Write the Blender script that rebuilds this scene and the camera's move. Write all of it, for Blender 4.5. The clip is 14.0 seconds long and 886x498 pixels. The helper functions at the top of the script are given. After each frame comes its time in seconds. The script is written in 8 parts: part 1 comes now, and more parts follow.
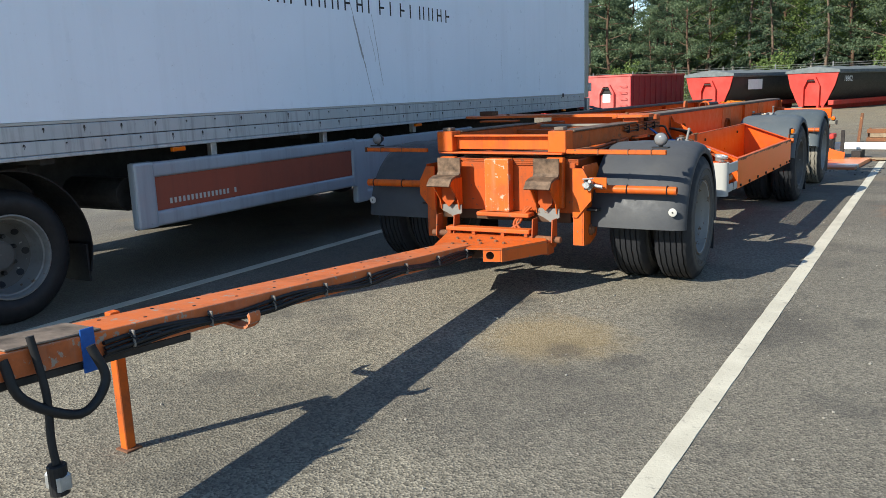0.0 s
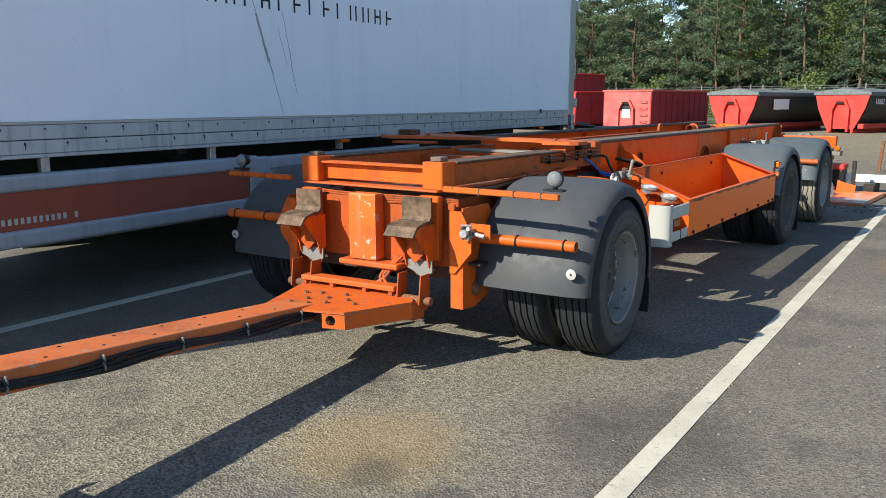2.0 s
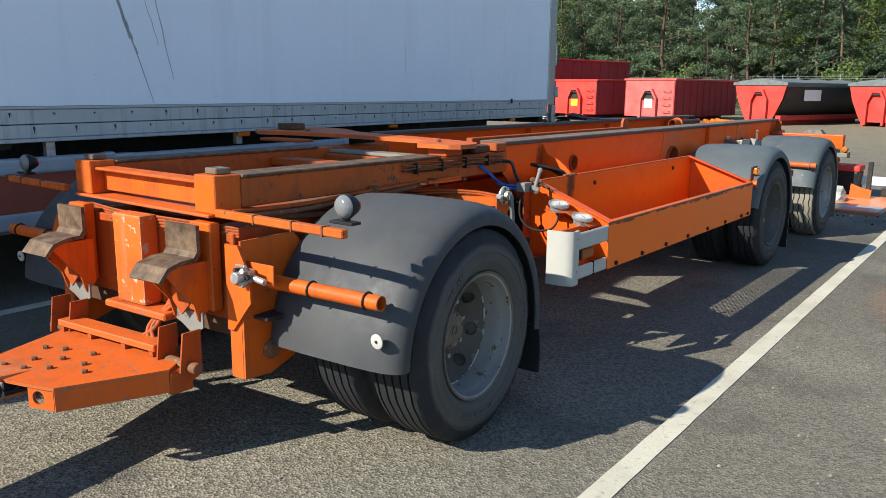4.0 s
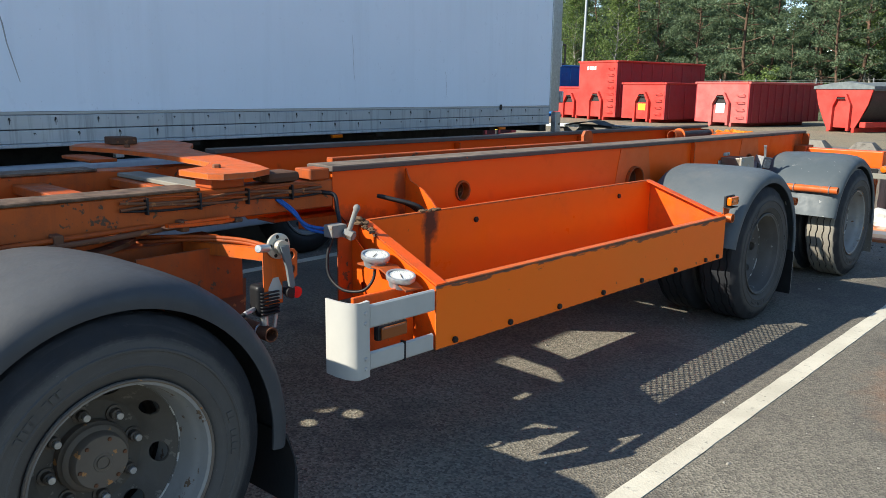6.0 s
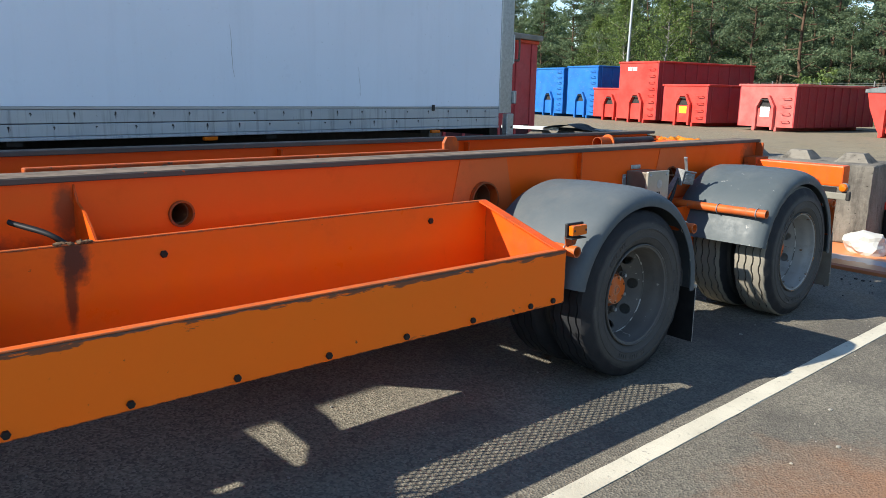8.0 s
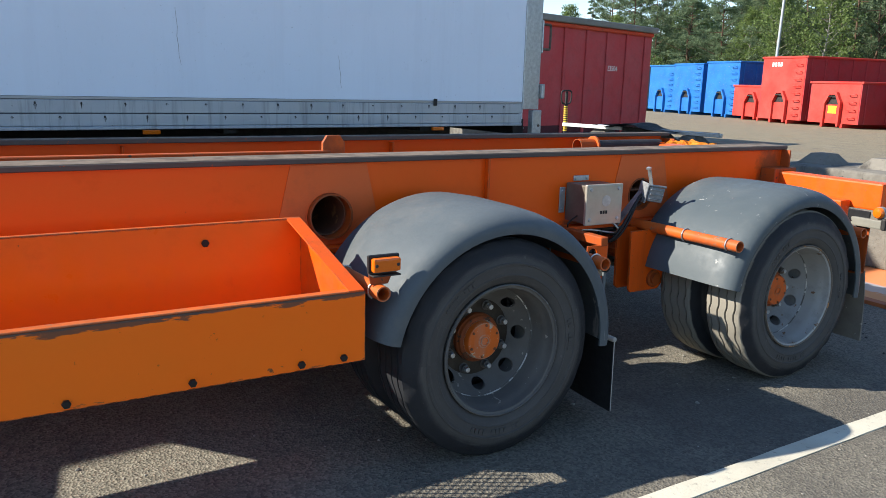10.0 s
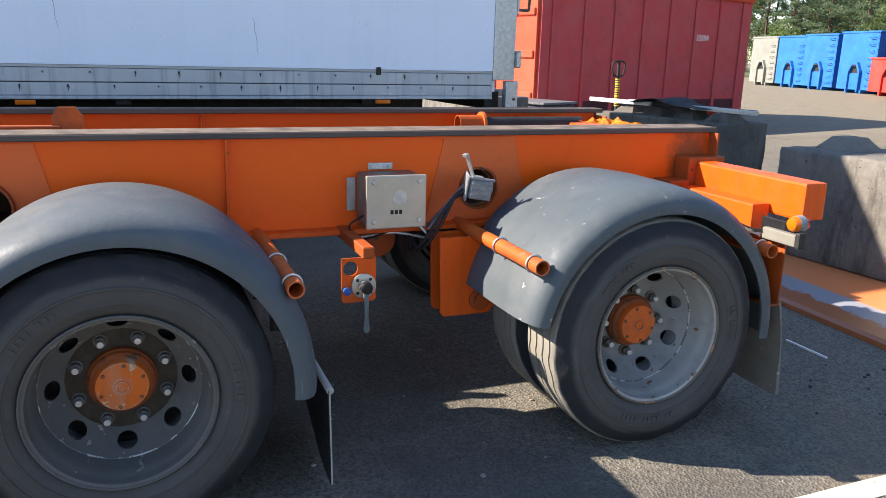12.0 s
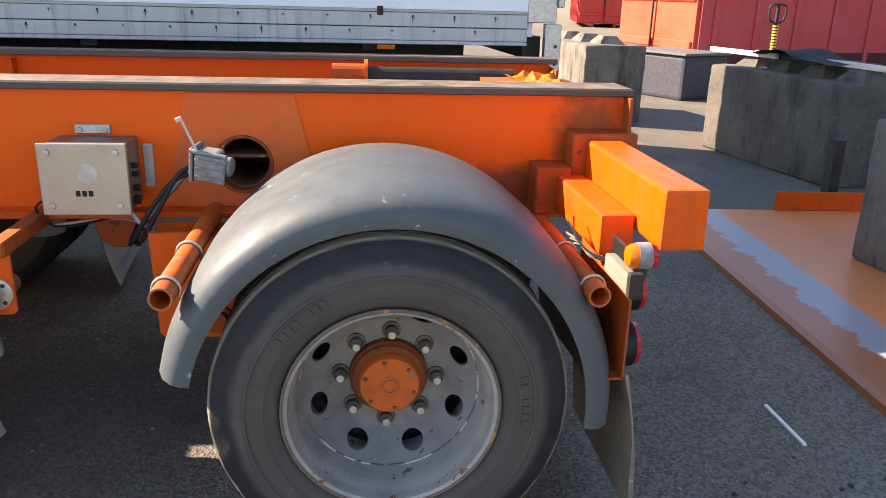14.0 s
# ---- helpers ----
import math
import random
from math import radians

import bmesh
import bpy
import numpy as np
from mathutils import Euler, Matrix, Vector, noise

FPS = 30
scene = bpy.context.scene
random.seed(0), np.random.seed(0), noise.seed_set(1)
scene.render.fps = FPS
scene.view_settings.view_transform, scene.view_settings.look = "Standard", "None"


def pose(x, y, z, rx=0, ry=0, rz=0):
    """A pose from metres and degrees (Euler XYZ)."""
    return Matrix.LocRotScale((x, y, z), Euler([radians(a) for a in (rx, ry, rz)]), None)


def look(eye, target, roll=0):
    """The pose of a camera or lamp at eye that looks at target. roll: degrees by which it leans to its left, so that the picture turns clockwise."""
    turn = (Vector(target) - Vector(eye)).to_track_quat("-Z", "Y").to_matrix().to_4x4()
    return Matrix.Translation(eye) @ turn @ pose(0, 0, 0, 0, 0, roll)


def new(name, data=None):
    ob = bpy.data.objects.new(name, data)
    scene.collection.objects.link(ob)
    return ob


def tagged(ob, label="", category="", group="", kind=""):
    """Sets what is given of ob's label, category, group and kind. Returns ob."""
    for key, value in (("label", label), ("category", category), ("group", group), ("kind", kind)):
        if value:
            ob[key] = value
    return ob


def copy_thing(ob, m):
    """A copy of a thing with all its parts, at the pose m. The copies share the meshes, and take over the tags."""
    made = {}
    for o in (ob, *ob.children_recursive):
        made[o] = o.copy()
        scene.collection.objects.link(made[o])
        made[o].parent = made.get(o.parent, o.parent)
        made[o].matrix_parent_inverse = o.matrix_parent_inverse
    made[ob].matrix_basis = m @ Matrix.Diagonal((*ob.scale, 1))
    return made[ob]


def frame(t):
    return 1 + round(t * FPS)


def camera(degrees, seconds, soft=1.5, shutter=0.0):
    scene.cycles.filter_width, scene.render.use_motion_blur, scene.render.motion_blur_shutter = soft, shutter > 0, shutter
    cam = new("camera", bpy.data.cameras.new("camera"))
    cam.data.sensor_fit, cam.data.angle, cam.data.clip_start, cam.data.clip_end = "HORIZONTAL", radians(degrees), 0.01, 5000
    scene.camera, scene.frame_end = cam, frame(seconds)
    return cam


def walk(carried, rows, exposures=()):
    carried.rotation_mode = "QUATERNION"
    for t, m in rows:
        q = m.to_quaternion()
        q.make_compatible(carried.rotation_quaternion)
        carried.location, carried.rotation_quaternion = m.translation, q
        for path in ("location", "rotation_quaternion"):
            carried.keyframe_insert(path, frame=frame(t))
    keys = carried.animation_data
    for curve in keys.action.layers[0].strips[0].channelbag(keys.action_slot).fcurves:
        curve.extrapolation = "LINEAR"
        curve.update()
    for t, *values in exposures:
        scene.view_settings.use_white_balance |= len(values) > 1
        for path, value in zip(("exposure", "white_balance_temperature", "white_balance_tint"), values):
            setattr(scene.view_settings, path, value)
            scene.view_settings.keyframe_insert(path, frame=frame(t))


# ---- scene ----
cam = camera(59.1, 14.0, 0.5)
PATH = [
    (0, (0.027, 0.098, 1.344), (-1.056, 1.733, 0.955), -2.1),
    (0.5, (0.116, 0.472, 1.365), (-0.976, 2.105, 0.985), -1.7),
    (1, (0.136, 0.861, 1.356), (-0.973, 2.483, 0.983), -1.2),
    (1.5, (0.156, 1.244, 1.37), (-0.972, 2.854, 1.003), -0.7),
    (2, (0.199, 1.615, 1.381), (-0.943, 3.215, 1.012), -0.1),
    (2.5, (0.162, 2.0, 1.372), (-0.99, 3.59, 0.997), 0.2),
    (3, (0.162, 2.383, 1.383), (-0.998, 3.966, 0.998), 0.4),
    (3.5, (0.25, 2.783, 1.391), (-0.925, 4.353, 0.997), 0.4),
    (3.7, (0.265, 2.925, 1.394), (-0.918, 4.488, 0.996), 0.5),
    (5.8, (0.433, 4.673, 1.443), (-0.92, 6.092, 1.046), 0.5),
    (6, (0.45, 4.828, 1.428), (-0.908, 6.242, 1.031), 0.7),
    (6.5, (0.556, 5.226, 1.437), (-0.815, 6.625, 1.037), 1.0),
    (7, (0.61, 5.625, 1.421), (-0.778, 7.009, 1.021), 1.1),
    (7.5, (0.646, 6.026, 1.426), (-0.768, 7.383, 1.029), 1.2),
    (8, (0.733, 6.466, 1.429), (-0.725, 7.776, 1.031), 1.2),
    (8.2, (0.754, 6.622, 1.423), (-0.726, 7.907, 1.024), 1.3),
    (10.3, (0.851, 8.37, 1.425), (-0.843, 9.346, 1.003), 1.5),
    (10.5, (0.86, 8.554, 1.411), (-0.847, 9.505, 0.984), 1.4),
    (11, (0.852, 8.97, 1.42), (-0.886, 9.855, 0.977), 1.3),
    (11.5, (0.773, 9.393, 1.425), (-0.996, 10.204, 0.963), 1.4),
    (12, (0.723, 9.845, 1.408), (-1.075, 10.572, 0.921), 1.6),
    (12.5, (0.617, 10.267, 1.407), (-1.211, 10.893, 0.893), 1.7),
    (13, (0.458, 10.677, 1.413), (-1.398, 11.186, 0.867), 1.9),
    (13.5, (0.343, 11.126, 1.397), (-1.534, 11.5, 0.816), 1.8),
    (14, (0.171, 11.508, 1.374), (-1.717, 11.73, 0.752), 1.6),
]
walk(cam, [(t, look(eye, target, roll)) for t, eye, target, roll in PATH],
     ((0.0, 1.03, 6250, 8), (3.7, 1.03, 6300, 8), (6.5, 1.2, 6300, 8), (8.2, 1.22, 6300, 9), (10.3, 1.36, 6250, 11), (12.0, 1.74, 6550, 16), (13.0, 2.02, 7150, 18), (14.0, 2.16, 7800, 22)))

# ---- light ----
SUN_HEIGHT, SUN_TURN = radians(33.2), radians(23.8)
SUN_DIR = Vector((math.sin(SUN_TURN) * math.cos(SUN_HEIGHT), math.cos(SUN_TURN) * math.cos(SUN_HEIGHT), -math.sin(SUN_HEIGHT)))
sun = new("sun", bpy.data.lights.new("sun", "SUN"))
sun.data.energy, sun.data.angle, sun.data.color = 4.3, radians(0.53), (1.0, 0.93, 0.80)
sun.rotation_euler = SUN_DIR.to_track_quat("-Z", "Y").to_euler()
world = bpy.data.worlds.new("sky")
scene.world = world
world.use_nodes = True
sky = world.node_tree.nodes.new("ShaderNodeTexSky")
sky.sky_type, sky.sun_disc = "NISHITA", False
sky.sun_elevation = SUN_HEIGHT
sky.air_density, sky.dust_density, sky.ozone_density = 1.0, 0.0, 2.5
sky.sun_rotation = math.atan2(-SUN_DIR.x, -SUN_DIR.y)
background = world.node_tree.nodes["Background"]
background.inputs["Strength"].default_value = 0.098
world.node_tree.links.new(sky.outputs[0], background.inputs["Color"])


# ---- materials ----
def material(name):
    m = bpy.data.materials.new(name)
    m.use_nodes = True
    t = m.node_tree
    s = t.nodes["Principled BSDF"]
    s.inputs["Specular IOR Level"].default_value = 0.25
    return m, t, s


def node(t, kind, **values):
    n = t.nodes.new(kind)
    for key, value in values.items():
        n.inputs[key.replace("_", " ")].default_value = value
    return n


def ramp(t, source, low, high, a=0.0, b=1.0):
    """A value that climbs from a to b while source goes from low to high."""
    n = t.nodes.new("ShaderNodeMapRange")
    n.inputs[1].default_value, n.inputs[2].default_value = low, high
    n.inputs[3].default_value, n.inputs[4].default_value = a, b
    t.links.new(source, n.inputs[0])
    return n.outputs[0]


def mix(t, factor, a, b, blend="MIX"):
    n = t.nodes.new("ShaderNodeMix")
    n.data_type, n.blend_type = "RGBA", blend
    for value, socket in ((factor, n.inputs[0]), (a, n.inputs[6]), (b, n.inputs[7])):
        if hasattr(value, "links"):
            t.links.new(value, socket)
        elif isinstance(value, (int, float)):
            socket.default_value = value
        else:
            socket.default_value = (*value[:3], 1.0)
    return n.outputs[2]


def noise_of(t, coord, scale, detail=4.0, rough=0.55):
    n = node(t, "ShaderNodeTexNoise", Scale=scale, Detail=detail, Roughness=rough)
    t.links.new(coord, n.inputs["Vector"])
    return n.outputs["Fac"]


def bump(t, height, strength, distance, shader):
    n = node(t, "ShaderNodeBump", Strength=strength, Distance=distance)
    t.links.new(height, n.inputs["Height"])
    t.links.new(n.outputs[0], shader.inputs["Normal"])


def position(t):
    return t.nodes.new("ShaderNodeNewGeometry").outputs["Position"]


def rubbed_edges(t, p, colour, under, amount):
    """Paint rubbed off along the edges in broken lines."""
    rounded = node(t, "ShaderNodeBevel", Radius=0.007)
    rounded.samples = 4
    dot = t.nodes.new("ShaderNodeVectorMath")
    dot.operation = "DOT_PRODUCT"
    t.links.new(rounded.outputs[0], dot.inputs[0])
    t.links.new(t.nodes.new("ShaderNodeNewGeometry").outputs["Normal"], dot.inputs[1])
    edge = ramp(t, dot.outputs["Value"], 0.985, 0.86)
    both = t.nodes.new("ShaderNodeMath")
    both.operation = "MULTIPLY"
    t.links.new(edge, both.inputs[0])
    t.links.new(ramp(t, noise_of(t, p, 19, 6, 0.7), 0.5 - 0.18 * amount, 0.62 - 0.1 * amount, 0.0, 1.0), both.inputs[1])
    return mix(t, both.outputs[0], colour, under)


def worn_paint(name, base, faded, under, rough=0.45, chips=0.66, metal=0.0, grime=(0.05, 0.035, 0.025), grime_amount=0.35, bump_strength=0.22, edges=0.0, runs=0.0):
    """Old paint: faded clouds, dull dirt, rust that ran down, chips down to what lies under it, edges rubbed bare."""
    m, t, s = material(name)
    p = position(t)
    fade = ramp(t, noise_of(t, p, 1.7, 5), 0.35, 0.7)
    colour = mix(t, fade, base, faded)
    fine = ramp(t, noise_of(t, p, 14, 6, 0.65), 0.35, 0.75)
    dirt = ramp(t, noise_of(t, p, 3.3, 8, 0.7), 0.5, 0.78, 0.0, grime_amount)
    colour = mix(t, dirt, colour, grime)
    if runs:
        stretch = node(t, "ShaderNodeMapping")
        stretch.inputs["Scale"].default_value = (16.0, 16.0, 1.5)
        t.links.new(p, stretch.inputs["Vector"])
        colour = mix(t, ramp(t, noise_of(t, stretch.outputs[0], 1.0, 6, 0.68), 0.50, 0.74, 0.0, runs), colour, [0.35 * a + 0.5 * b for a, b in zip(base, under)])
        colour = mix(t, ramp(t, noise_of(t, p, 75, 5, 0.6), 0.67, 0.70, 0.0, 0.8), colour, under)
    chip = ramp(t, noise_of(t, p, 23, 7, 0.62), chips, chips + 0.03)
    colour = mix(t, chip, colour, under)
    if edges:
        colour = rubbed_edges(t, p, colour, under, edges)
    t.links.new(colour, s.inputs["Base Color"])
    s.inputs["Metallic"].default_value = metal
    t.links.new(ramp(t, fine, 0, 1, rough - 0.08, rough + 0.2), s.inputs["Roughness"])
    bump(t, noise_of(t, p, 60, 4), bump_strength, 0.003, s)
    return m


def streaked(name, base, faded, streak, rough=0.5, metal=0.0, amount=0.5, scale=5.0):
    """Sheet metal with dirt that ran down it."""
    m, t, s = material(name)
    p = position(t)
    stretch = node(t, "ShaderNodeMapping")
    stretch.inputs["Scale"].default_value = (scale, scale, scale * 0.06)
    t.links.new(p, stretch.inputs["Vector"])
    runs = ramp(t, noise_of(t, stretch.outputs[0], 2.0, 6, 0.7), 0.5, 0.72, 0, amount)
    colour = mix(t, ramp(t, noise_of(t, p, 1.3, 5), 0.35, 0.7), base, faded)
    colour = mix(t, runs, colour, streak)
    speck = ramp(t, noise_of(t, p, 40, 5, 0.7), 0.66, 0.72, 0, 0.7)
    colour = mix(t, speck, colour, streak)
    t.links.new(colour, s.inputs["Base Color"])
    s.inputs["Metallic"].default_value = metal
    t.links.new(ramp(t, noise_of(t, p, 9, 5), 0.3, 0.7, rough - 0.1, rough + 0.15), s.inputs["Roughness"])
    bump(t, noise_of(t, p, 25, 4), 0.1, 0.004, s)
    return m


def plain(name, colour, rough=0.5, metal=0.0, variation=0.25, scale=20.0, bump_strength=0.1):
    m, t, s = material(name)
    p = position(t)
    dark = [c * (1 - variation) for c in colour]
    light = [min(1.0, c * (1 + variation)) for c in colour]
    t.links.new(mix(t, ramp(t, noise_of(t, p, scale, 6, 0.65), 0.3, 0.7), dark, light), s.inputs["Base Color"])
    s.inputs["Metallic"].default_value = metal
    t.links.new(ramp(t, noise_of(t, p, scale * 2.3, 4), 0.3, 0.7, rough - 0.08, rough + 0.1), s.inputs["Roughness"])
    bump(t, noise_of(t, p, scale * 6, 3), bump_strength, 0.002, s)
    return m


def blot(t, p, colour, centre, size, tint, strength, ragged=0.55):
    """One ragged stain round a place."""
    shift = t.nodes.new("ShaderNodeVectorMath")
    shift.operation = "SUBTRACT"
    shift.inputs[1].default_value = centre
    t.links.new(p, shift.inputs[0])
    squeeze = t.nodes.new("ShaderNodeVectorMath")
    squeeze.operation = "DIVIDE"
    squeeze.inputs[1].default_value = size
    t.links.new(shift.outputs[0], squeeze.inputs[0])
    far = t.nodes.new("ShaderNodeVectorMath")
    far.operation = "LENGTH"
    t.links.new(squeeze.outputs[0], far.inputs[0])
    sum_of = t.nodes.new("ShaderNodeMath")
    sum_of.operation = "MULTIPLY_ADD"
    sum_of.inputs[1].default_value = 2 * ragged
    t.links.new(noise_of(t, p, 3.2 / max(0.15, size[1]), 7, 0.65), sum_of.inputs[0])
    t.links.new(far.outputs["Value"], sum_of.inputs[2])
    return mix(t, ramp(t, sum_of.outputs[0], 0.55 + ragged, 1.1 + ragged, strength, 0.0), colour, tint)


def stained_paint(name, base, faded, stains, rough=0.4):
    """Orange paint with stains and darker patches of their own shape at set places."""
    m, t, s = material(name)
    p = position(t)
    colour = mix(t, ramp(t, noise_of(t, p, 1.7, 5), 0.35, 0.7), base, faded)
    colour = mix(t, ramp(t, noise_of(t, p, 5.5, 8, 0.7), 0.56, 0.8, 0.0, 0.35), colour, [c * 0.6 for c in base])
    for centre, size, tint, strength in stains:
        colour = blot(t, p, colour, centre, size, tint, strength)
    colour = mix(t, ramp(t, noise_of(t, p, 26, 7, 0.6), 0.72, 0.75), colour, (0.09, 0.045, 0.025))
    colour = rubbed_edges(t, p, colour, (0.16, 0.075, 0.04), 0.5)
    t.links.new(colour, s.inputs["Base Color"])
    t.links.new(ramp(t, noise_of(t, p, 11, 5), 0.3, 0.7, rough - 0.07, rough + 0.14), s.inputs["Roughness"])
    bump(t, noise_of(t, p, 55, 4), 0.14, 0.003, s)
    return m


def tyre_material(name, dust, tread=0.0):
    """Dusty rubber, scuffed in rings round the axle."""
    m, t, s = material(name)
    at = t.nodes.new("ShaderNodeTexCoord").outputs["Object"]
    sep = t.nodes.new("ShaderNodeSeparateXYZ")
    t.links.new(at, sep.inputs[0])
    flat = t.nodes.new("ShaderNodeCombineXYZ")
    t.links.new(sep.outputs[1], flat.inputs[0])
    t.links.new(sep.outputs[2], flat.inputs[1])
    reach = t.nodes.new("ShaderNodeVectorMath")
    reach.operation = "LENGTH"
    t.links.new(flat.outputs[0], reach.inputs[0])
    angle = t.nodes.new("ShaderNodeMath")
    angle.operation = "ARCTAN2"
    t.links.new(sep.outputs[2], angle.inputs[0])
    t.links.new(sep.outputs[1], angle.inputs[1])
    polar = t.nodes.new("ShaderNodeCombineXYZ")
    t.links.new(reach.outputs["Value"], polar.inputs[0])
    t.links.new(angle.outputs[0], polar.inputs[1])
    squash = node(t, "ShaderNodeMapping")
    squash.inputs["Scale"].default_value = (60.0, 1.4, 1.0)
    t.links.new(polar.outputs[0], squash.inputs["Vector"])
    rings = noise_of(t, squash.outputs[0], 1.0, 7, 0.65)
    p = position(t)
    colour = mix(t, ramp(t, noise_of(t, p, 4.5, 6, 0.65), 0.35, 0.7), [c * (0.5 + 0.5 * dust) for c in (0.020, 0.020, 0.022)], [c * (0.4 + 0.6 * dust) for c in (0.052, 0.051, 0.050)])
    colour = mix(t, ramp(t, rings, 0.54, 0.78, 0.0, 0.7 * dust), colour, (0.13, 0.122, 0.11))
    colour = mix(t, ramp(t, noise_of(t, p, 38, 7, 0.7), 0.64, 0.74, 0.0, 0.25 + 0.4 * dust), colour, (0.20, 0.185, 0.165))
    # grey dust on the sidewall as far as a ragged ring
    ragged = t.nodes.new("ShaderNodeMath")
    ragged.operation = "MULTIPLY_ADD"
    ragged.inputs[1].default_value = 0.05
    t.links.new(noise_of(t, p, 9, 7, 0.7), ragged.inputs[0])
    t.links.new(reach.outputs["Value"], ragged.inputs[2])
    colour = mix(t, ramp(t, ragged.outputs[0], 0.386, 0.402, 0.6 * min(dust, 1.0), 0.0), colour, (0.105, 0.098, 0.088))
    colour = mix(t, ramp(t, ragged.outputs[0], 0.396, 0.410, 0.0, 0.75), colour, (0.016, 0.017, 0.020))
    colour = mix(t, ramp(t, reach.outputs["Value"], 0.4205, 0.4265, 0.0, tread), colour, (0.26, 0.235, 0.19))
    t.links.new(colour, s.inputs["Base Color"])
    s.inputs["Roughness"].default_value = 0.72
    lift = t.nodes.new("ShaderNodeMath")
    t.links.new(rings, lift.inputs[0])
    t.links.new(noise_of(t, p, 70, 4), lift.inputs[1])
    bump(t, lift.outputs[0], 0.35, 0.003, s)
    return m


def asphalt_material():
    m, t, s = material("asphalt")
    p = position(t)
    stones = node(t, "ShaderNodeTexVoronoi", Scale=100.0)
    t.links.new(p, stones.inputs["Vector"])
    tone = t.nodes.new("ShaderNodeSeparateColor")
    t.links.new(stones.outputs["Color"], tone.inputs[0])
    sizes = ramp(t, tone.outputs[0], 0.0, 1.0, 0.0, 1.0)
    grit = mix(t, sizes, (0.092, 0.082, 0.066), (0.156, 0.140, 0.112))
    pale = mix(t, sizes, (0.080, 0.072, 0.055), (0.300, 0.267, 0.202))
    # the bay in which the trailer stands is worn down to pale stones
    sep = t.nodes.new("ShaderNodeSeparateXYZ")
    t.links.new(p, sep.inputs[0])
    soft = noise_of(t, p, 0.7, 5, 0.6)
    wobble = t.nodes.new("ShaderNodeMath")
    wobble.operation = "MULTIPLY_ADD"
    wobble.inputs[1].default_value, wobble.inputs[2].default_value = 1.6, -0.8
    t.links.new(soft, wobble.inputs[0])
    side = t.nodes.new("ShaderNodeMath")
    side.operation = "ADD"
    t.links.new(sep.outputs[0], side.inputs[0])
    t.links.new(wobble.outputs[0], side.inputs[1])
    right = ramp(t, side.outputs[0], -1.9, -0.9, 1.0, 0.42)
    left = ramp(t, side.outputs[0], -4.2, -3.4, 0.0, 1.0)
    along = t.nodes.new("ShaderNodeMath")
    along.operation = "ADD"
    t.links.new(sep.outputs[1], along.inputs[0])
    t.links.new(wobble.outputs[0], along.inputs[1])
    fore = ramp(t, along.outputs[0], 5.5, 9.5, 1.0, 0.35)
    worn = t.nodes.new("ShaderNodeMath")
    worn.operation = "MULTIPLY"
    t.links.new(right, worn.inputs[0])
    t.links.new(left, worn.inputs[1])
    worn2 = t.nodes.new("ShaderNodeMath")
    worn2.operation = "MULTIPLY"
    t.links.new(worn.outputs[0], worn2.inputs[0])
    t.links.new(fore, worn2.inputs[1])
    # the yard further off is bleached gravelly asphalt
    yard = ramp(t, sep.outputs[1], 16.0, 30.0, 0.0, 0.9)
    big = t.nodes.new("ShaderNodeMath")
    big.operation = "MAXIMUM"
    t.links.new(worn2.outputs[0], big.inputs[0])
    t.links.new(yard, big.inputs[1])
    colour = mix(t, big.outputs[0], grit, pale)
    colour = mix(t, yard, colour, mix(t, sizes, (0.135, 0.110, 0.070), (0.285, 0.238, 0.155)))
    light = ramp(t, noise_of(t, p, 0.9, 6, 0.6), 0.52, 0.70, 0.0, 0.35)
    colour = mix(t, light, colour, mix(t, sizes, (0.15, 0.136, 0.105), (0.36, 0.325, 0.25)))
    stain = ramp(t, noise_of(t, p, 1.9, 7, 0.65), 0.54, 0.70, 0.0, 0.6)
    colour = mix(t, stain, colour, (0.064, 0.059, 0.052))
    ochre = ramp(t, noise_of(t, p, 0.55, 4, 0.6), 0.6, 0.72, 0.0, 0.35)
    colour = mix(t, ochre, colour, (0.24, 0.15, 0.07))
    for centre, size, tint, strength in (((-1.78, 3.88, 0), 0.45, (0.28, 0.19, 0.07), 0.4), ((0.15, 9.2, 0), 0.8, (0.28, 0.12, 0.05), 0.5), ((-0.9, 4.6, 0), 0.5, (0.05, 0.045, 0.04), 0.5), ((-1.6, 3.0, 0), 0.7, (0.06, 0.055, 0.05), 0.4), ((-1.62, 3.70, 0), 0.13, (0.06, 0.054, 0.048), 0.45), ((-1.28, 3.70, 0), 0.12, (0.06, 0.054, 0.048), 0.45), ((-3.10, 3.60, 0), 0.16, (0.06, 0.055, 0.05), 0.4), ((-2.95, 2.55, 0), 0.14, (0.06, 0.055, 0.05), 0.4), ((-1.35, 10.9, 0), 0.5, (0.045, 0.042, 0.04), 0.5), ((-2.3, 10.6, 0), 0.7, (0.05, 0.045, 0.04), 0.5), ((-1.0, 11.6, 0), 0.35, (0.05, 0.046, 0.043), 0.4), ((-2.5, 2.2, 0), 0.8, (0.07, 0.065, 0.055), 0.45)):
        colour = blot(t, p, colour, centre, (size, size, 1.0), tint, strength)
    t.links.new(colour, s.inputs["Base Color"])
    s.inputs["Roughness"].default_value = 0.84
    bump(t, stones.outputs["Distance"], 0.62, 0.007, s)
    return m


